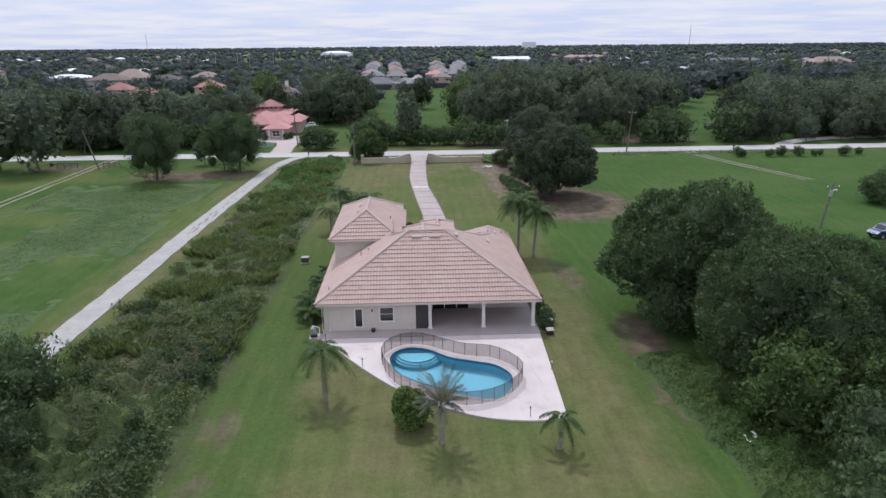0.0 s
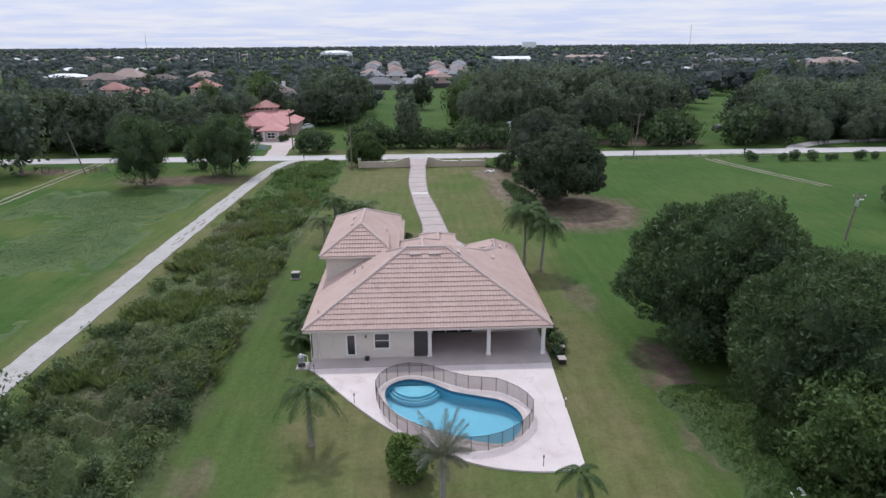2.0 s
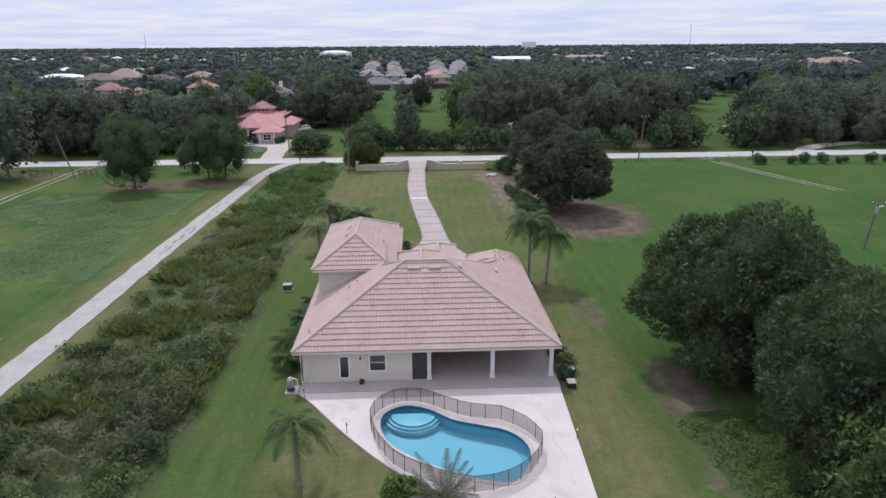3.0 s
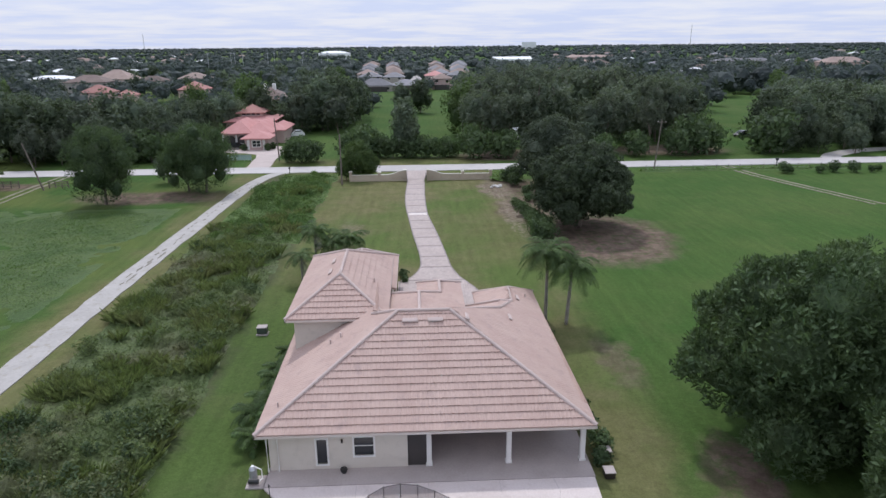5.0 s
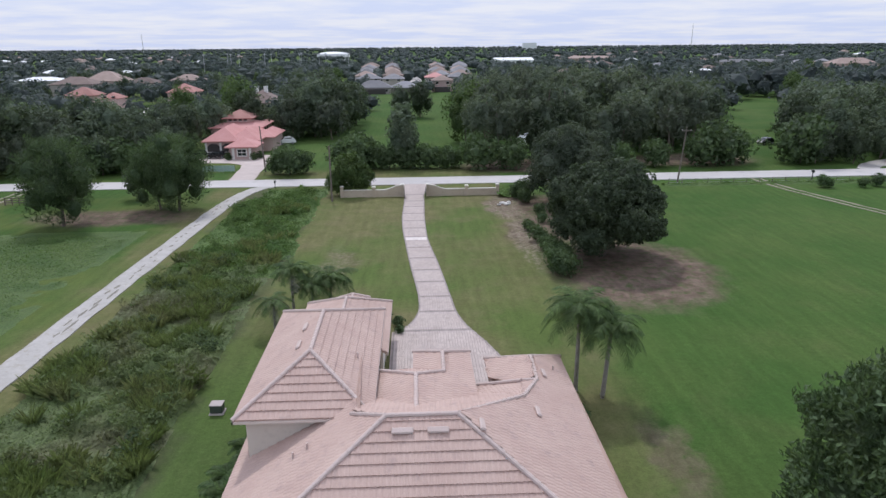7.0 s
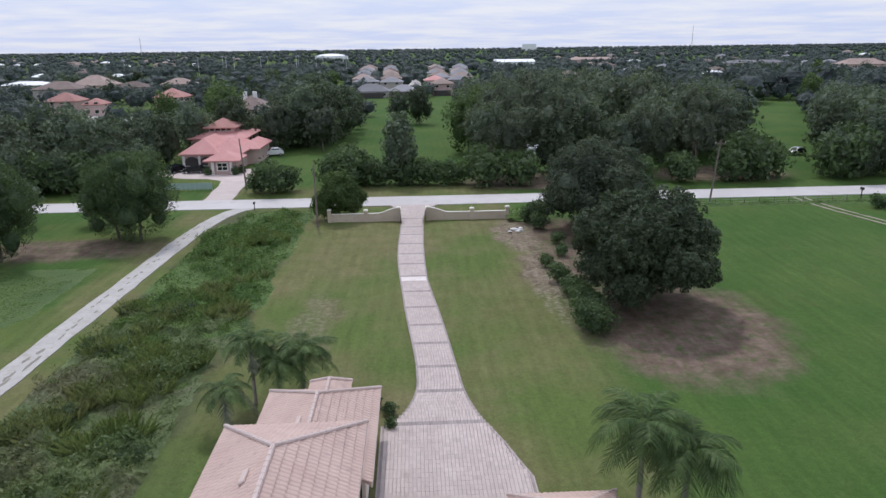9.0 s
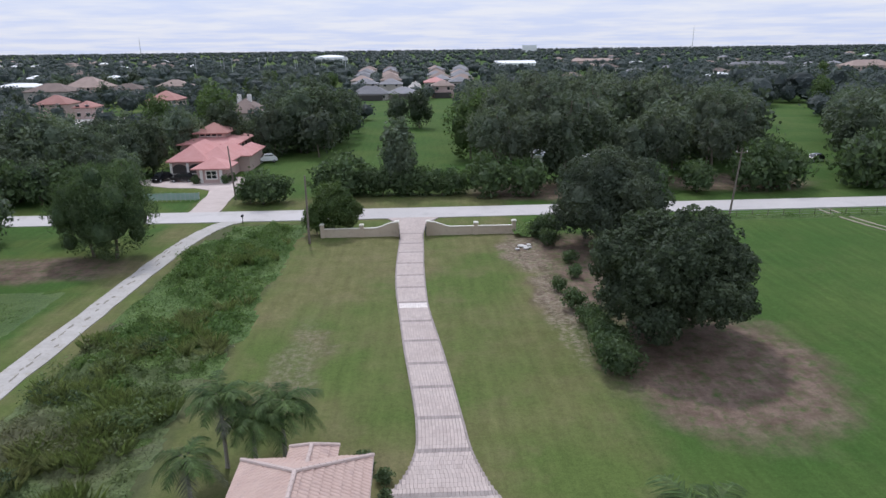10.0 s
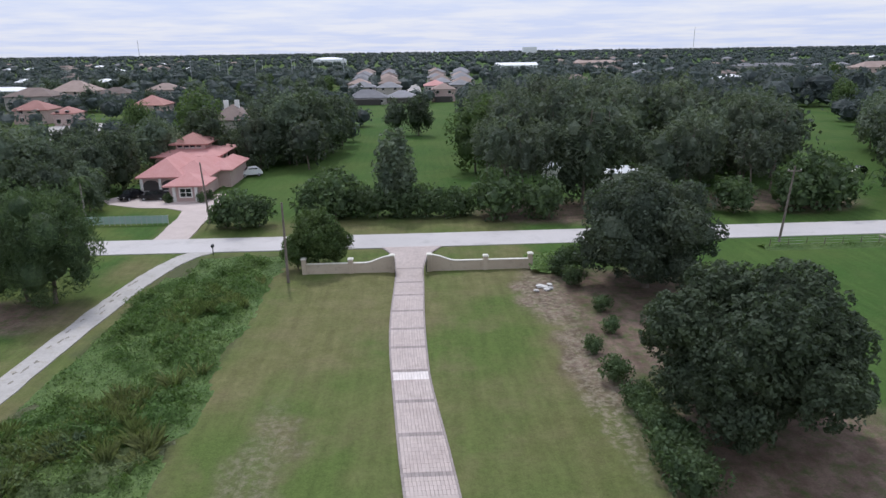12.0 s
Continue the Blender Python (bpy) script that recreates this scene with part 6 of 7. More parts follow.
# its pale green fence
gf = thing("metal_fence", (-44.4, 175.4, 0), "pale green metal railing fence along the verge", "fence")
for i in range(20):
    x = -9 + i * 0.95
    part("post", box(x - 0.04, -0.04, 0, x + 0.04, 0.04, 1.5), M["metal"], gf)
for z in (0.25, 0.75, 1.3):
    part("rail", box(-9, -0.02, z, 9.05, 0.02, z + 0.09), M["greenfence"], gf)
part("panel", box(-9, 0.022, 0.2, 9.05, 0.034, 1.4), M["greenfence"], gf)
gf.scale = (0.84, 1, 1)


def car(x, y, turn, paint, label, tall=1.0, name="car"):
    ob = thing(name, (x, y, 0), label, "car")
    ob.rotation_euler = (0, 0, turn)
    bm = bmesh.new()
    prof = [(-2.25, 0.45), (-2.3, 0.8), (-1.95, 0.98 * tall), (-1.3, 1.02 * tall), (-0.55, 1.55 * tall), (1.2, 1.6 * tall), (1.95, 1.1 * tall), (2.25, 0.95), (2.3, 0.45)]
    a = [bm.verts.new((px, -0.86 if pz > 1.2 * tall else -0.92, pz)) for px, pz in prof]
    c = [bm.verts.new((px, 0.86 if pz > 1.2 * tall else 0.92, pz)) for px, pz in prof]
    bm.faces.new(a)
    bm.faces.new(c[::-1])
    for i in range(len(prof)):
        j = (i + 1) % len(prof)
        bm.faces.new((a[j], a[i], c[i], c[j]))
    bmesh.ops.recalc_face_normals(bm, faces=bm.faces)
    bmesh.ops.bevel(bm, geom=list(bm.edges), offset=0.06, segments=2, affect="EDGES")
    part("body", bm, M[paint], ob, smooth=False)
    for sy in (-1, 1):
        part("side_window", box(-0.6, sy * 0.86 - 0.03, 1.08 * tall, 1.25, sy * 0.86 + 0.03, 1.45 * tall, 0.02), M["glass"], ob)
        for wx in (-1.45, 1.45):
            tyre = part("wheel", tube([(wx, sy * 0.76, 0.33), (wx, sy * 0.95, 0.33)], [0.33, 0.33], 14), M["tyre"], ob)
            part("rim", tube([(wx, sy * 0.95, 0.33), (wx, sy * 0.965, 0.33)], [0.2, 0.19], 10), M["metal"], tyre)
    bm = bmesh.new()
    bm.faces.new([bm.verts.new(v) for v in ((-1.27, -0.7, 1.07 * tall), (-1.27, 0.7, 1.07 * tall), (-0.62, 0.7, 1.53 * tall), (-0.62, -0.7, 1.53 * tall))])
    bmesh.ops.translate(bm, verts=bm.verts, vec=(-0.03, 0, 0.03))
    part("windscreen", bm, M["glass"], ob)
    for sy in (-0.65, 0.65):
        part("headlight", box(-2.33, sy - 0.16, 0.7, -2.24, sy + 0.16, 0.84, 0.02), M["white"], ob)
    return ob


car(61.2, 87.6, 0.25, "carblue", "dark blue parked car on the grass", 1.1)
car(-45.6, 193.4, 0.05, "carblack", "black parked car before the villa porch", 1.05)
car(-49.9, 194.2, 1.2, "carblack", "dark parked car before the villa porch", 1.1)
car(-33.4, 214.6, 0.4, "carwhite", "white parked van beside the villa", 1.25, "van")
car(88.0, 202.0, 0.4, "carblack", "dark parked car under trees", 1.1)

rnd = random.Random(21)
part("suburb_court", prism([(-128, 282), (-104, 280), (-98, 296), (-112, 330), (-130, 338)], -0.1, 0.05), M["lane"])
tagged(bpy.data.objects["suburb_court"], "pale paved court before the red-roofed houses", "forecourt", kind="structure")
HOUSES.append((-113, 305, 20))
strip_mesh("suburb_street", [Vector((-3.2, y, 0)) for y in range(430, 661, 10)], [Vector((5.8, y, 0)) for y in range(430, 661, 10)], 0.05, 0.2, M["lane"], "pale suburban street between two rows of houses", "road")
HOUSES.append((1.4, 450, 10))
ROOF_WORDS = {"greyroof": "stucco house with a grey shingle hip roof", "tanroof": "stucco house with a tan tile hip roof", "redroof": "stucco house with a red tile hip roof", "brownroof": "stucco house with a brown shingle hip roof", "whiteroof": "low building with a white metal roof", "pinktile": "stucco house with a salmon tile hip roof"}
for x, y, w, d, h, ri, roof, two, wm in ((-21, 403, 18, 12, 3.2, 3.6, "greyroof", False, "housewall"), (-4.5, 409, 15, 12, 2.8, 3.0, "greyroof", False, "housewall"), (15.8, 413, 11.5, 11, 6.0, 2.6, "tanroof", True, "pinkwall"), (13, 442, 12, 11, 6.4, 2.6, "pinktile", True, "housewall"), (27, 446, 12, 12, 6.4, 2.6, "greyroof", True, "housewall"),
                                         (-12, 448, 13, 11, 5.4, 2.8, "greyroof", True, "housewall"), (-27, 455, 14, 12, 5.4, 2.8, "greyroof", True, "housewall"), (-142, 338, 12.5, 11, 5.2, 3.2, "redroof", True, "pinkwall"), (-126, 329, 7, 9, 4.4, 2.2, "redroof", True, "pinkwall"), (-166, 383, 20, 14, 7.6, 3.4, "brownroof", True, "housewall"),
                                         (-184, 458, 22, 18, 5.6, 5.5, "tanroof", True, "pinkwall"), (-160, 452, 18, 14, 4.4, 3.0, "brownroof", False, "housewall"), (-140, 470, 18, 14, 5.0, 3.4, "tanroof", False, "housewall"), (-103, 350, 12, 12, 5.4, 3.6, "redroof", True, "pinkwall"), (-53, 280, 12, 14, 6.0, 4.0, "brownroof", True, "housewall"),
                                         (-238, 488, 28, 16, 4.8, 2.0, "whiteroof", False, "housewall"), (175, 442, 14, 12, 7.4, 2.2, "whiteroof", False, "housewall"), (160, 436, 5, 8, 4.5, 1.5, "whiteroof", False, "housewall"), (374, 608, 38, 18, 6.5, 4.5, "tanroof", True, "pinkwall"), (338, 614, 18, 14, 5, 3, "tanroof", False, "pinkwall"), (330, 700, 60, 18, 6.0, 2.5, "greyroof", False, "housewall"), (230, 925, 60, 20, 6, 3, "tanroof", False, "pinkwall")):
    ob = far_house(x, y, w, d, h, ri, roof, ROOF_WORDS[roof], "houses of the suburb", wm, two)
    if (x, y) in ((15.8, 413), (-21, 403), (-4.5, 409)):
        part("screen_porch", box(-w * 0.36, -d / 2 - 3.2, 0, w * 0.36, -d / 2 - 0.1, 2.7), M["screen"], ob, "dark screened pool porch behind the house")
    if (x, y) == (-53, 280):
        for cx in (-2.0, 1.2):
            part("chimney", box(cx - 0.6, -0.6, h + 2.0, cx + 0.6, 0.6, h + 5.2), M["white"], ob)
rnd = random.Random(21)
for row in range(7):
    for cx in (-31, -14, 17, 33):
        y = 480 + 35 * row + rnd.uniform(-5, 5)
        roof = rnd.choice(("greyroof", "greyroof", "brownroof", "tanroof"))
        far_house(cx * (1 + row * 0.05) + rnd.uniform(-2, 2), y, rnd.uniform(11, 14), 11, 6.2, 2.8, roof, ROOF_WORDS[roof], "houses of the suburb", two=True)
for i in range(85):
    y = 560 + 1100 * rnd.random() ** 1.2
    x = y * (rnd.choice((-0.58, -0.5, -0.42, -0.34, -0.26, 0.24, 0.34, 0.44, 0.52, 0.6)) + rnd.uniform(-0.05, 0.05))
    roof = rnd.choice(("greyroof", "tanroof", "brownroof", "tanroof", "greyroof", "whiteroof"))
    far_house(x, y, rnd.uniform(11, 16), rnd.uniform(10, 13), rnd.uniform(3.4, 5.0), 2.4, roof, ROOF_WORDS[roof], "houses of the suburb")

for i in range(95):
    y = 262 + 320 * rnd.random()
    x = y * rnd.uniform(-0.68, -0.1) if i % 4 else y * rnd.uniform(0.42, 0.7)
    if -25 - 0.02 * (y - 250) < x < 40 or clear_of(x, y) or any(math.hypot(x - a, y - c) < r + 2.5 or (abs(x - a * y / c) < r * 0.8 and 0 < c - y < 30) for a, c, r in HOUSES):
        continue
    plant("suburb_tree", (MID + [MID_Y])[rnd.choice((0, 1, 2, 3, 0, 1, 4))], x, y, rnd.uniform(0.5, 0.85), rnd.random() * 6, "dark-green garden tree among suburban houses", "tree", "trees of the suburb")

# white storage dome, long white hall, masts
tank = thing("storage_tank", (-145, 1300, 0), "large white round storage tank with a shallow domed roof", "tank")
part("wall", tube([(0, 0, -0.5), (0, 0, 8.6)], [29.5, 29.5], 48), M["whiteroof"], tank)
part("dome", tube([(0, 0, 8.5), (0, 0, 10.5), (0, 0, 12.2), (0, 0, 13.2), (0, 0, 13.6)], [29.5, 26, 19, 10, 1], 48), M["whiteroof"], tank, smooth=True)
HOUSES.append((-145, 1300, 34))
HOUSES.append((-120, 1080, 30))
hall = thing("warehouse", (117, 838, 0), "long white metal hall with a low gable roof", "hall")
part("wall", box(-27, -12, -0.3, 27, 12, 9), M["whiteroof"], hall)
bm = bmesh.new()
vs = [bm.verts.new(v) for v in ((-28, -13, 9), (28, -13, 9), (28, 0, 13), (-28, 0, 13), (28, 13, 9), (-28, 13, 9))]
for f in ((0, 1, 2, 3), (3, 2, 4, 5), (1, 4, 2), (5, 0, 3), (0, 5, 4, 1)):
    bm.faces.new([vs[i] for i in f])
part("roof", bm, M["whiteroof"], hall)
for i in range(7):
    part("window", box(-20 + 6 * i, -12.1, 4.6, -17.6 + 6 * i, -11.95, 6.6), M["glass"], hall)
hall.scale = (0.82, 1.0, 0.72)
HOUSES.append((117, 838, 32))
block = thing("tower_block", (505, 3000, 0), "pale distant tower block on the horizon", "building")
part("wall", box(-30, -8, 0, 30, 8, 28), M["whiteroof"], block)
for x, y, h in ((1218, 3000, 95), (-1140, 3000, 70)):
    mast = thing("radio_mast", (x, y, 0), "thin lattice radio mast on the horizon", "mast")
    part("shaft", tube([(0, 0, 0), (0, 0, h)], [1.3, 0.9], 4), M["metal"], mast)
    part("antenna", tube([(0, 0, h), (0, 0, h + 8)], [0.5, 0.2], 4), M["metal"], mast)
for i in range(11):
    x, y = -205 + i * 14 + rnd.uniform(-4, 4), 720 + rnd.uniform(-50, 50)
    lp = thing("light_mast", (x, y, 0), "tall slim floodlight mast of a sports ground", "mast", "floodlight masts")
    part("pole", tube([(0, 0, 0), (0, 0, 17)], [0.25, 0.14], 6), M["metal"], lp)
    part("lamp_head", box(-1, -0.2, 16.5, 1, 0.2, 17.4), M["metal"], lp)

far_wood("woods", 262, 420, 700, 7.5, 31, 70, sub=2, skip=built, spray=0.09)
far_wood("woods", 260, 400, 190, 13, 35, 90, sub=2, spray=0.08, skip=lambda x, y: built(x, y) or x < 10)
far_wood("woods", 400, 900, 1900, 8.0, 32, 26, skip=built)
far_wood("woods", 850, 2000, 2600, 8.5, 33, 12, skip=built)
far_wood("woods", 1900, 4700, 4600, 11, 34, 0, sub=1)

# ---- gate walls ----
GY = 150.4


def gate_wall(sign, x_gate, x_end, x_mid, label):
    ob = thing("garden_wall", (x_gate, GY, 0), label, "wall")
    n = 14
    xs = [x_gate + sign * (0.25 + 3.0 * i / n) for i in range(n + 1)] + [x_end]
    hs = [1.12 + 0.75 * (0.5 + 0.5 * math.cos(math.pi * i / n)) for i in range(n + 1)] + [1.12]
    for nm, mt, lo, hi, th in (("body", "wallstucco", -0.2, 0.0, 0.11), ("coping", "cap", 0.0, 0.09, 0.16)):
        bm = bmesh.new()
        rows = []
        for x, h in zip(xs, hs):
            zl = lo if nm == "body" else h + lo
            rows.append([bm.verts.new((x - x_gate, yy, zz)) for yy, zz in ((-th, zl), (-th, h + hi), (th, h + hi), (th, zl))])
        for a, c in zip(rows, rows[1:]):
            for k in range(4):
                bm.faces.new((a[k], a[(k + 1) % 4], c[(k + 1) % 4], c[k]))
        bm.faces.new(rows[0])
        bm.faces.new(rows[-1][::-1])
        bmesh.ops.recalc_face_normals(bm, faces=bm.faces)
        part(nm, bm, M[mt], ob)
    for x, h in ((x_gate, 1.95), (x_mid, 1.6), (x_end, 1.75)):
        p = part("pillar", box(x - x_gate - 0.26, -0.26, -0.2, x - x_gate + 0.26, 0.26, h, 0.02), M["wallstucco"], ob)
        bm = box(x - x_gate - 0.34, -0.34, h, x - x_gate + 0.34, 0.34, h + 0.1, 0.02)
        box(x - x_gate - 0.26, -0.26, h + 0.1, x - x_gate + 0.26, 0.26, h + 0.18, 0.03, bm)
        part("cap", bm, M["cap"], p, "pale stone cap")
    return ob


gate_wall(1, 2.2, 14.1, 8.8, "tan stucco garden wall sweeping down from a gate pillar")
gate_wall(-1, -2.15, -12.4, -7.0, "tan stucco garden wall sweeping down from a gate pillar")


def gate_leaf(x, y, turn, label):
    ob = thing("iron_gate", (x, y, 0), label, "gate")
    ob.rotation_euler = (0, 0, turn)
    for z in (0.12, 0.9, 1.65):
        part("rail", box(0, -0.025, z, 2.0, 0.025, z + 0.05), M["black"], ob)
    for i in range(15):
        part("bar", box(0.02 + i * 0.14, -0.012, 0.1, 0.045 + i * 0.14, 0.012, 1.75), M["black"], ob)
    part("panel", box(0.02, 0.03, 0.2, 1.98, 0.04, 1.55), M["black"], ob)


gate_leaf(1.86, 150.1, math.radians(-94), "black iron gate leaf standing open along the drive")
gate_leaf(-1.84, 150.1, math.radians(-88), "black iron gate leaf standing open along the drive")


# ---- poles and small things ----
def utility_pole(x, y, h, lean, label, arm=True):
    ob = thing("utility_pole", (x, y, 0), label, "pole")
    part("shaft", tube([(0, 0, -0.4), (lean[0], lean[1], h)], [0.17, 0.11], 8), M["pole"], ob)
    if arm:
        part("crossarm", box(lean[0] - 0.9, lean[1] - 0.06, h - 0.7, lean[0] + 0.9, lean[1] + 0.06, h - 0.56), M["pole"], ob)
        for dx in (-0.8, 0, 0.8):
            part("insulator", tube([(lean[0] + dx, lean[1], h - 0.56), (lean[0] + dx, lean[1], h - 0.36)], [0.05, 0.07], 6), M["white"], ob)
    return ob


utility_pole(-13.8, 147.6, 9.2, (0, 0), "weathered wooden utility pole by the garden wall", False)
utility_pole(48.6, 158.4, 10, (0.8, 0), "leaning wooden utility pole beside the road")
utility_pole(-67.4, 147.0, 8.6, (-2.4, 0), "leaning wooden utility pole beside the wheel track", False)
p_ = utility_pole(55.2, 92.2, 6.4, (0.9, 0), "wooden utility pole with a transformer in the pasture")
part("transformer", tube([(0.55, -0.25, 4.6), (0.62, -0.25, 5.4)], [0.22, 0.22], 10), M["metal"], p_, "grey transformer can")
part("lamp", box(1.0, -0.1, 5.35, 1.5, 0.1, 5.5, 0.03), M["white"], p_)
utility_pole(-30.6, 175.6, 9.3, (-0.5, 0), "wooden utility pole beside the villa", False)

box_ = thing("utility_box", (-14.2, 82.0, 0), "dark green ground-mounted utility box on a pale pad", "utility box")
box_.scale = (0.85, 0.85, 0.9)
part("pad", box(-0.6, -0.52, -0.1, 0.6, 0.52, 0.07, 0.02), M["lanaifloor"], box_)
part("cabinet", box(-0.5, -0.42, 0.09, 0.5, 0.42, 0.72, 0.03), surface("green_cabinet_paint", (0.05, 0.065, 0.055), (0.07, 0.085, 0.072), 0.5), box_)
part("lid", box(-0.54, -0.46, 0.72, 0.54, 0.46, 0.8, 0.03), M["lanaifloor"], box_)

for mx, my, ms in ((-25.4, 159.0, 1.0), (74.4, 158.8, 1.25)):
    mb = thing("mailbox", (mx, my, 0), "dark mailbox on a post beside the road", "mailbox", "mailboxes")
    part("post", box(-0.05, -0.05, -0.1, 0.05, 0.05, 1.0), M["black"], mb)
    part("box", box(-0.16, -0.28, 1.0, 0.16, 0.28, 1.35, 0.06), M["black"], mb)
    mb.scale = (ms, ms, ms)

rnd = random.Random(3)
for i in range(9):
    bm = bmesh.new()
    bmesh.ops.create_icosphere(bm, subdivisions=1, radius=1)
    for v in bm.verts:
        v.co = Vector((v.co.x * 0.45, v.co.y * 0.4, v.co.z * 0.22)) * rnd.uniform(0.7, 1.15)
    ob = part("rubble", bm, M["debris"])
    ob.location = (14.3 + rnd.uniform(-0.9, 1.0), 143.2 + rnd.uniform(-1.2, 1.2), 0.1)
    ob.scale = (rnd.uniform(0.6, 1.1),) * 3
    tagged(ob, "pale broken rubble piece lying on bare soil", "rubble", "rubble heap")

for x, y in ((-5.35, 54.6), (9.75, 53.2), (6.9, 46.5), (-8.9, 59.3)):
    pl = thing("path_light", (x, y, 0.1), "small dark path light on a thin stake at the deck edge", "lamp", "deck path lights")
    part("stake", tube([(0, 0, -0.1), (0, 0, 0.65)], [0.025, 0.02], 6), M["dark"], pl)
    part("lamp_head", tube([(0, 0, 0.62), (0, 0, 0.78)], [0.06, 0.04], 8), M["white"] if x > 9 else M["dark"], pl)

pump = thing("pool_pump", (-9.95, 60.6, 0), "pale pool pump and filter tank on a slab beside the house", "pool pump")
part("slab", box(-0.55, -0.5, -0.1, 0.5, 0.7, 0.08, 0.02), M["lanaifloor"], pump)
part("filter_tank", tube([(-0.25, 0.4, 0.1), (-0.25, 0.4, 0.75), (-0.25, 0.4, 0.95)], [0.24, 0.24, 0.1], 14), M["metal"], pump)
part("motor", tube([(-0.4, -0.2, 0.3), (0.2, -0.2, 0.3)], [0.16, 0.14], 10), M["black"], pump)
part("pipe", tube([(0.2, -0.2, 0.3), (0.35, 0.1, 0.3), (0.35, 0.1, 0.9), (-0.1, 0.4, 0.9)], [0.04] * 4, 6), M["white"], pump)
for x, y, h in ((11.3, 62.1, 0.55), (11.0, 60.2, 0.4)):
    ac = thing("garden_box", (x, y, 0), "dark box standing on the grass by the lanai", "box")
    part("body", box(-0.3, -0.35, 0, 0.3, 0.35, h, 0.03), M["dark"], ac)
    part("lid", box(-0.33, -0.38, h, 0.33, 0.38, h + 0.05, 0.01), M["lanaifloor"], ac)
pot = thing("plant_pot", (-4.85, 61.2, SLAB), "small dark round pot on the slab", "pot")
part("bowl", tube([(0, 0, 0), (0, 0, 0.2), (0, 0, 0.3)], [0.14, 0.22, 0.2], 12), M["black"], pot)

for x0, x1, y in ((-77.5, -73.2, 149.6), (-67.5, -64.0, 149.0)):
    rf = thing("rail_fence", ((x0 + x1) / 2, y, 0), "short dark wooden rail fence at the field gate", "fence")
    w = (x1 - x0) / 2
    for i in range(4):
        xx = -w + 2 * w * i / 3
        part("post", box(xx - 0.07, -0.07, -0.2, xx + 0.07, 0.07, 1.25), M["pole"], rf)
    for z in (0.3, 0.7, 1.05):
        part("rail", box(-w, -0.1, z, w, -0.07, z + 0.14), M["pole"], rf)
wf = thing("wire_fence", (62, 155.9, 0), "line of weathered wooden fence posts along the verge", "fence")
for i in range(17):
    part("post", tube([(-16 + 2.4 * i, 0, -0.2), (-16 + 2.4 * i + 0.04, 0, 1.15)], [0.06, 0.05], 6), M["pole"], wf)
for z in (0.4, 0.8, 1.1):
    part("wire", tube([(-16, 0, z), (22.4, 0, z)], [0.012, 0.012], 4), M["metal"], wf)
wp = thing("white_sheet", (20.6, 42.4, 0.25), "crumpled pale sheet lying in the scrub", "sheet")
bm = bmesh.new()
bmesh.ops.create_grid(bm, x_segments=7, y_segments=7, size=0.5)
for v in bm.verts:
    v.co.z = 0.35 + 0.28 * noise.noise(v.co * 2.3)
part("cloth", bm, M["white"], wp)

# ---- pieces of the roof and of the drive ----
for o_, ax_, up_, n_ in tiles_apart:
    t_ob = new("roof_tile", single_tile)
    t_ob.parent = house
    m_ = Matrix((ax_, up_, n_)).transposed().to_4x4()
    m_.translation = o_ + Vector(HO)
    t_ob.matrix_basis = m_

PW, PL = 0.24, 0.44
paver_mesh = bpy.data.meshes.new("paver")
pv = [(a, c, z) for z, g, q in ((0.0, 0.005, 0.001), (0.055, 0.012, 0.004)) for a, c in ((g, q), (PW - g, q), (PW - g, PL - q), (g, PL - q))]
PF = [(4, 5, 6, 7), (0, 1, 5, 4), (1, 2, 6, 5), (2, 3, 7, 6), (3, 0, 4, 7)]
paver_mesh.from_pydata(pv, [], PF)
paver_mesh.materials.append(M["paver"])
paving = {"paver": ([], []), "paverdark": ([], []), "paverlight": ([], [])}
single_pavers = 0


def lay(x0, x1, y0, y1, kind):
    v, f = paving[kind]
    k = len(v)
    g, e, q = 0.012, 0.005, 0.004
    z0, z1 = 0.03, 0.085
    v += [(x0 + e, y0, z0), (x1 - e, y0, z0), (x1 - e, y1, z0), (x0 + e, y1, z0), (x0 + g, y0 + q, z1), (x1 - g, y0 + q, z1), (x1 - g, y1 - q, z1), (x0 + g, y1 - q, z1)]
    f += [tuple(i + k for i in q) for q in PF]


def inside(poly, x, y):
    c = False
    for (ax_, ay_), (bx_, by_) in zip(poly, poly[1:] + poly[:1]):
        if (ay_ > y) != (by_ > y) and x < (bx_ - ax_) * (y - ay_) / (by_ - ay_) + ax_:
            c = not c
    return c


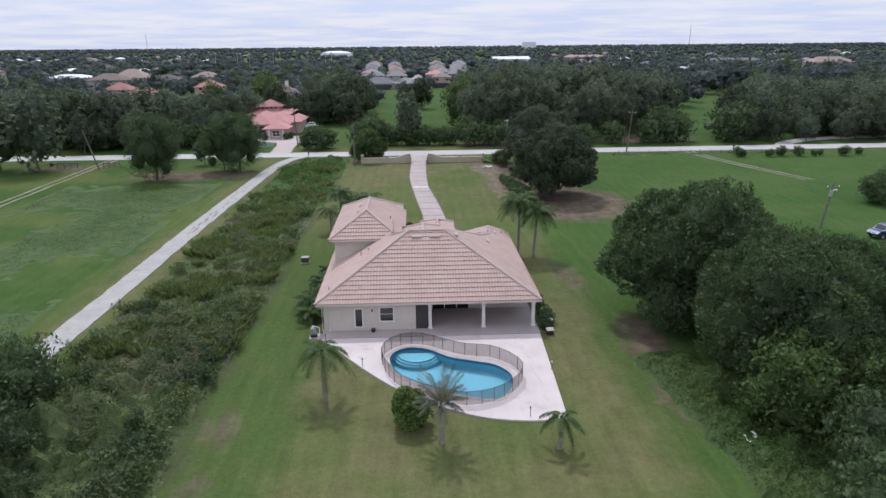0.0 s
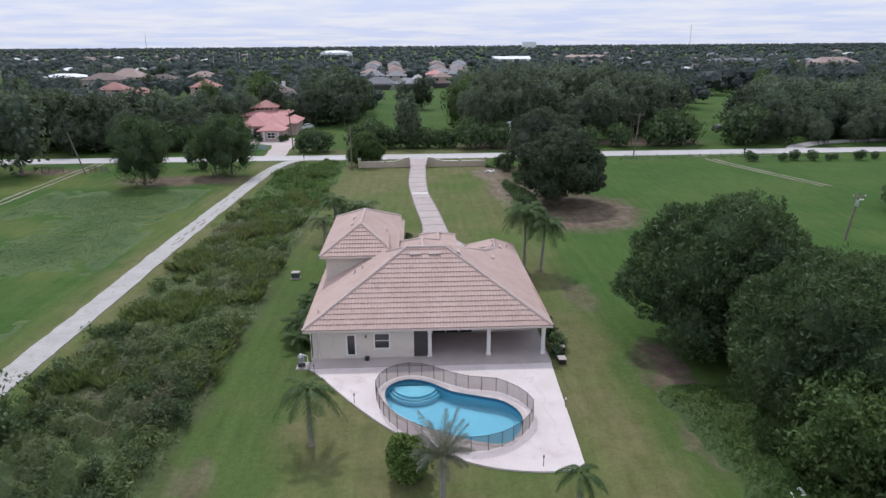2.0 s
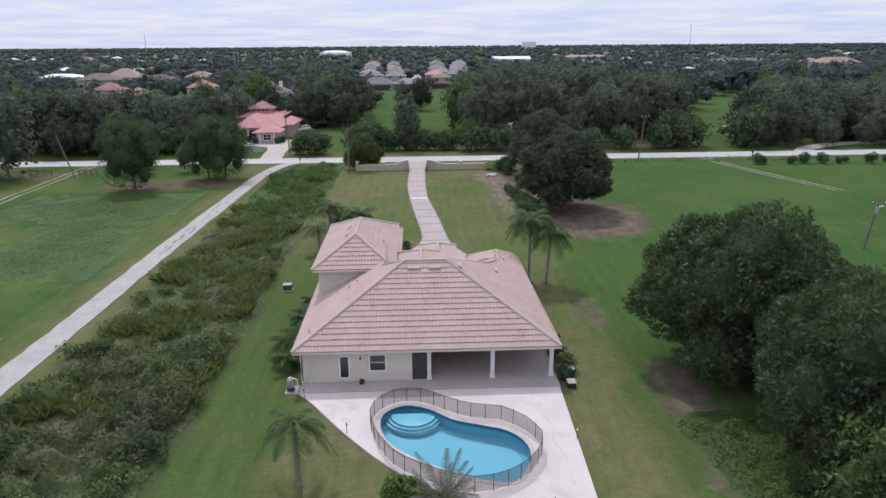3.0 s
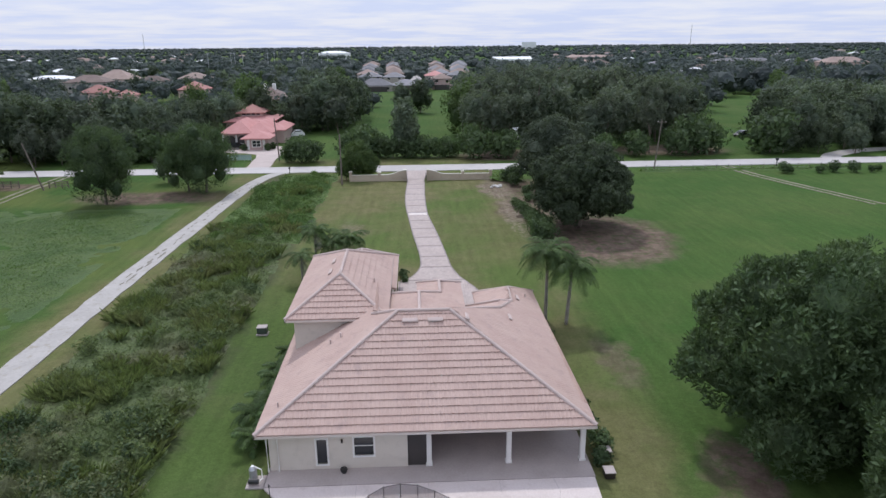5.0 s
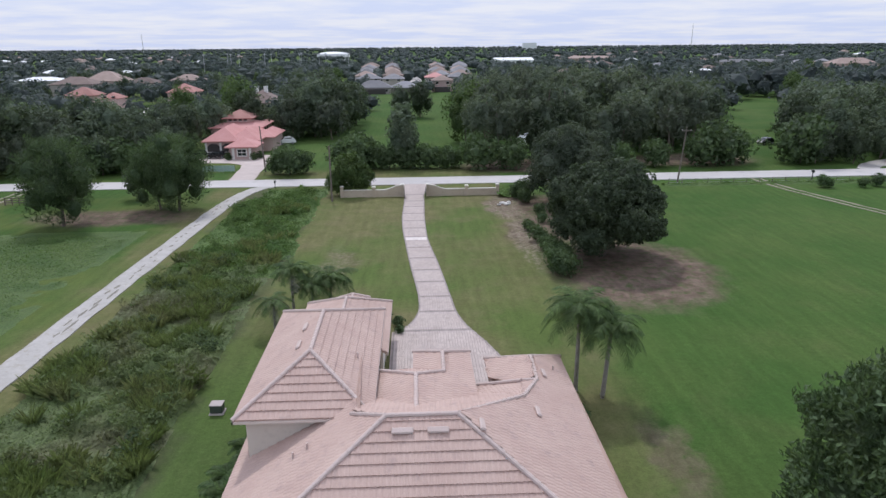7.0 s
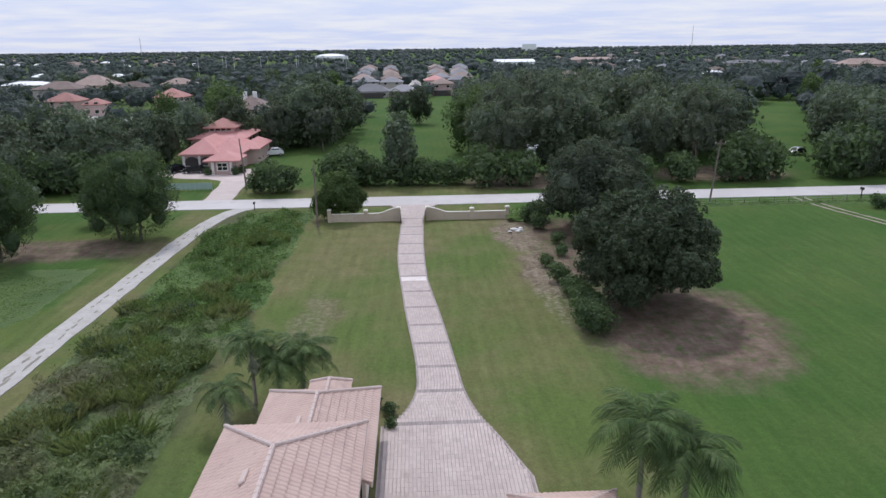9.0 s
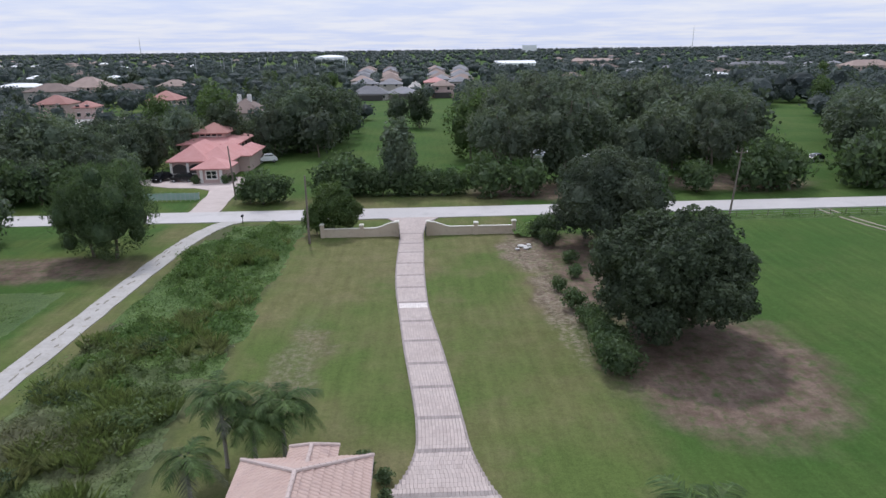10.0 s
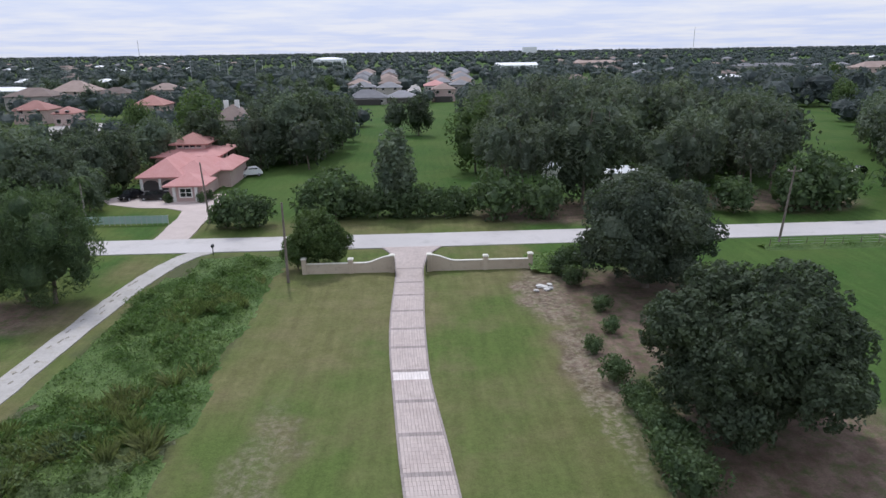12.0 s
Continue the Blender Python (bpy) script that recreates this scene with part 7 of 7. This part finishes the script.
y, row = 84.0, 0
while y < 159.9:
    y1 = y + PL
    yc = (y + y1) / 2
    band = any(abs(yc - b) < PL / 2 for b in BANDS)
    if yc < 94.6:
        us = [x * 0.1 for x in range(-24, 75) if inside(APRON, x * 0.1, yc)]
        xa, xb = (min(us), max(us)) if us else (0, 0)
    else:
        xa, xb = drive_edge(DRV_L, yc), drive_edge(DRV_R, yc)
    pale = 123.5 < yc < 124.7
    border = 0.16
    if xb - xa > 1:
        lay(xa, xa + border, y, y1, "paverdark")
        lay(xb - border, xb, y, y1, "paverdark")
        x = xa + border - 0.0
        while x < xb - border:
            a, c = max(x, xa + border), min(x + PW, xb - border)
            if c - a > 0.06:
                if not band and not pale and c - a > PW - 0.001 and 92.5 < yc < 105 and single_pavers < 290:
                    po_ = new("paver", paver_mesh)
                    po_.location = (x, y, 0.03)
                    po_.parent = drive
                    single_pavers += 1
                else:
                    lay(a, c, y, y1, "paverdark" if band else "paverlight" if pale else "paver")
            x += PW
    y, row = y1, row + 1
for kind in paving:
    tagged(mesh_part("paving", paving[kind][0], paving[kind][1], M[kind], drive), {"paver": "pinkish concrete pavers in rows", "paverdark": "darker paver bands and borders", "paverlight": "pale replaced pavers"}[kind], kind="stuff")

for x, y, w in ((29.5, 206, 6), (40.0, 199, 7)):
    sh = thing("shed", (x, y, 0), "low pale shed half hidden in the wood", "shed")
    part("wall", box(-w / 2, -2.5, 0, w / 2, 2.5, 2.4), M["white"], sh)
    part("roof", hip_roof(bmesh.new(), -w / 2, -2.5, w / 2, 2.5, 2.4, 1.0, 0.3), M["whiteroof"], sh)
rnd = random.Random(12)
rut_soil = surface("damp_rut_soil", (0.15, 0.135, 0.11), (0.26, 0.24, 0.2), 0.9)
for i in range(34):
    y = 96 + i * 1.6 + rnd.uniform(-0.8, 0.8)
    x = -32.55 + (y - 90) * 0.019 + rnd.choice((-0.45, 0.1, 0.15, 0.5)) + rnd.uniform(-0.2, 0.2)
    L, W = rnd.uniform(0.25, 0.8) * (2.2 if y < 106 else 1.0), rnd.uniform(0.09, 0.2)
    pts = [(x + W * math.cos(a) * rnd.uniform(0.5, 1.3) + 0.25 * W * math.sin(3 * a), y + L * math.sin(a) * rnd.uniform(0.7, 1.25)) for a in [k * math.pi / 7 for k in range(14)]]
    tagged(part("lane_rut", prism(pts, 0.02, 0.057), rut_soil), "damp dark rut in the lane", "rut", kind="structure")
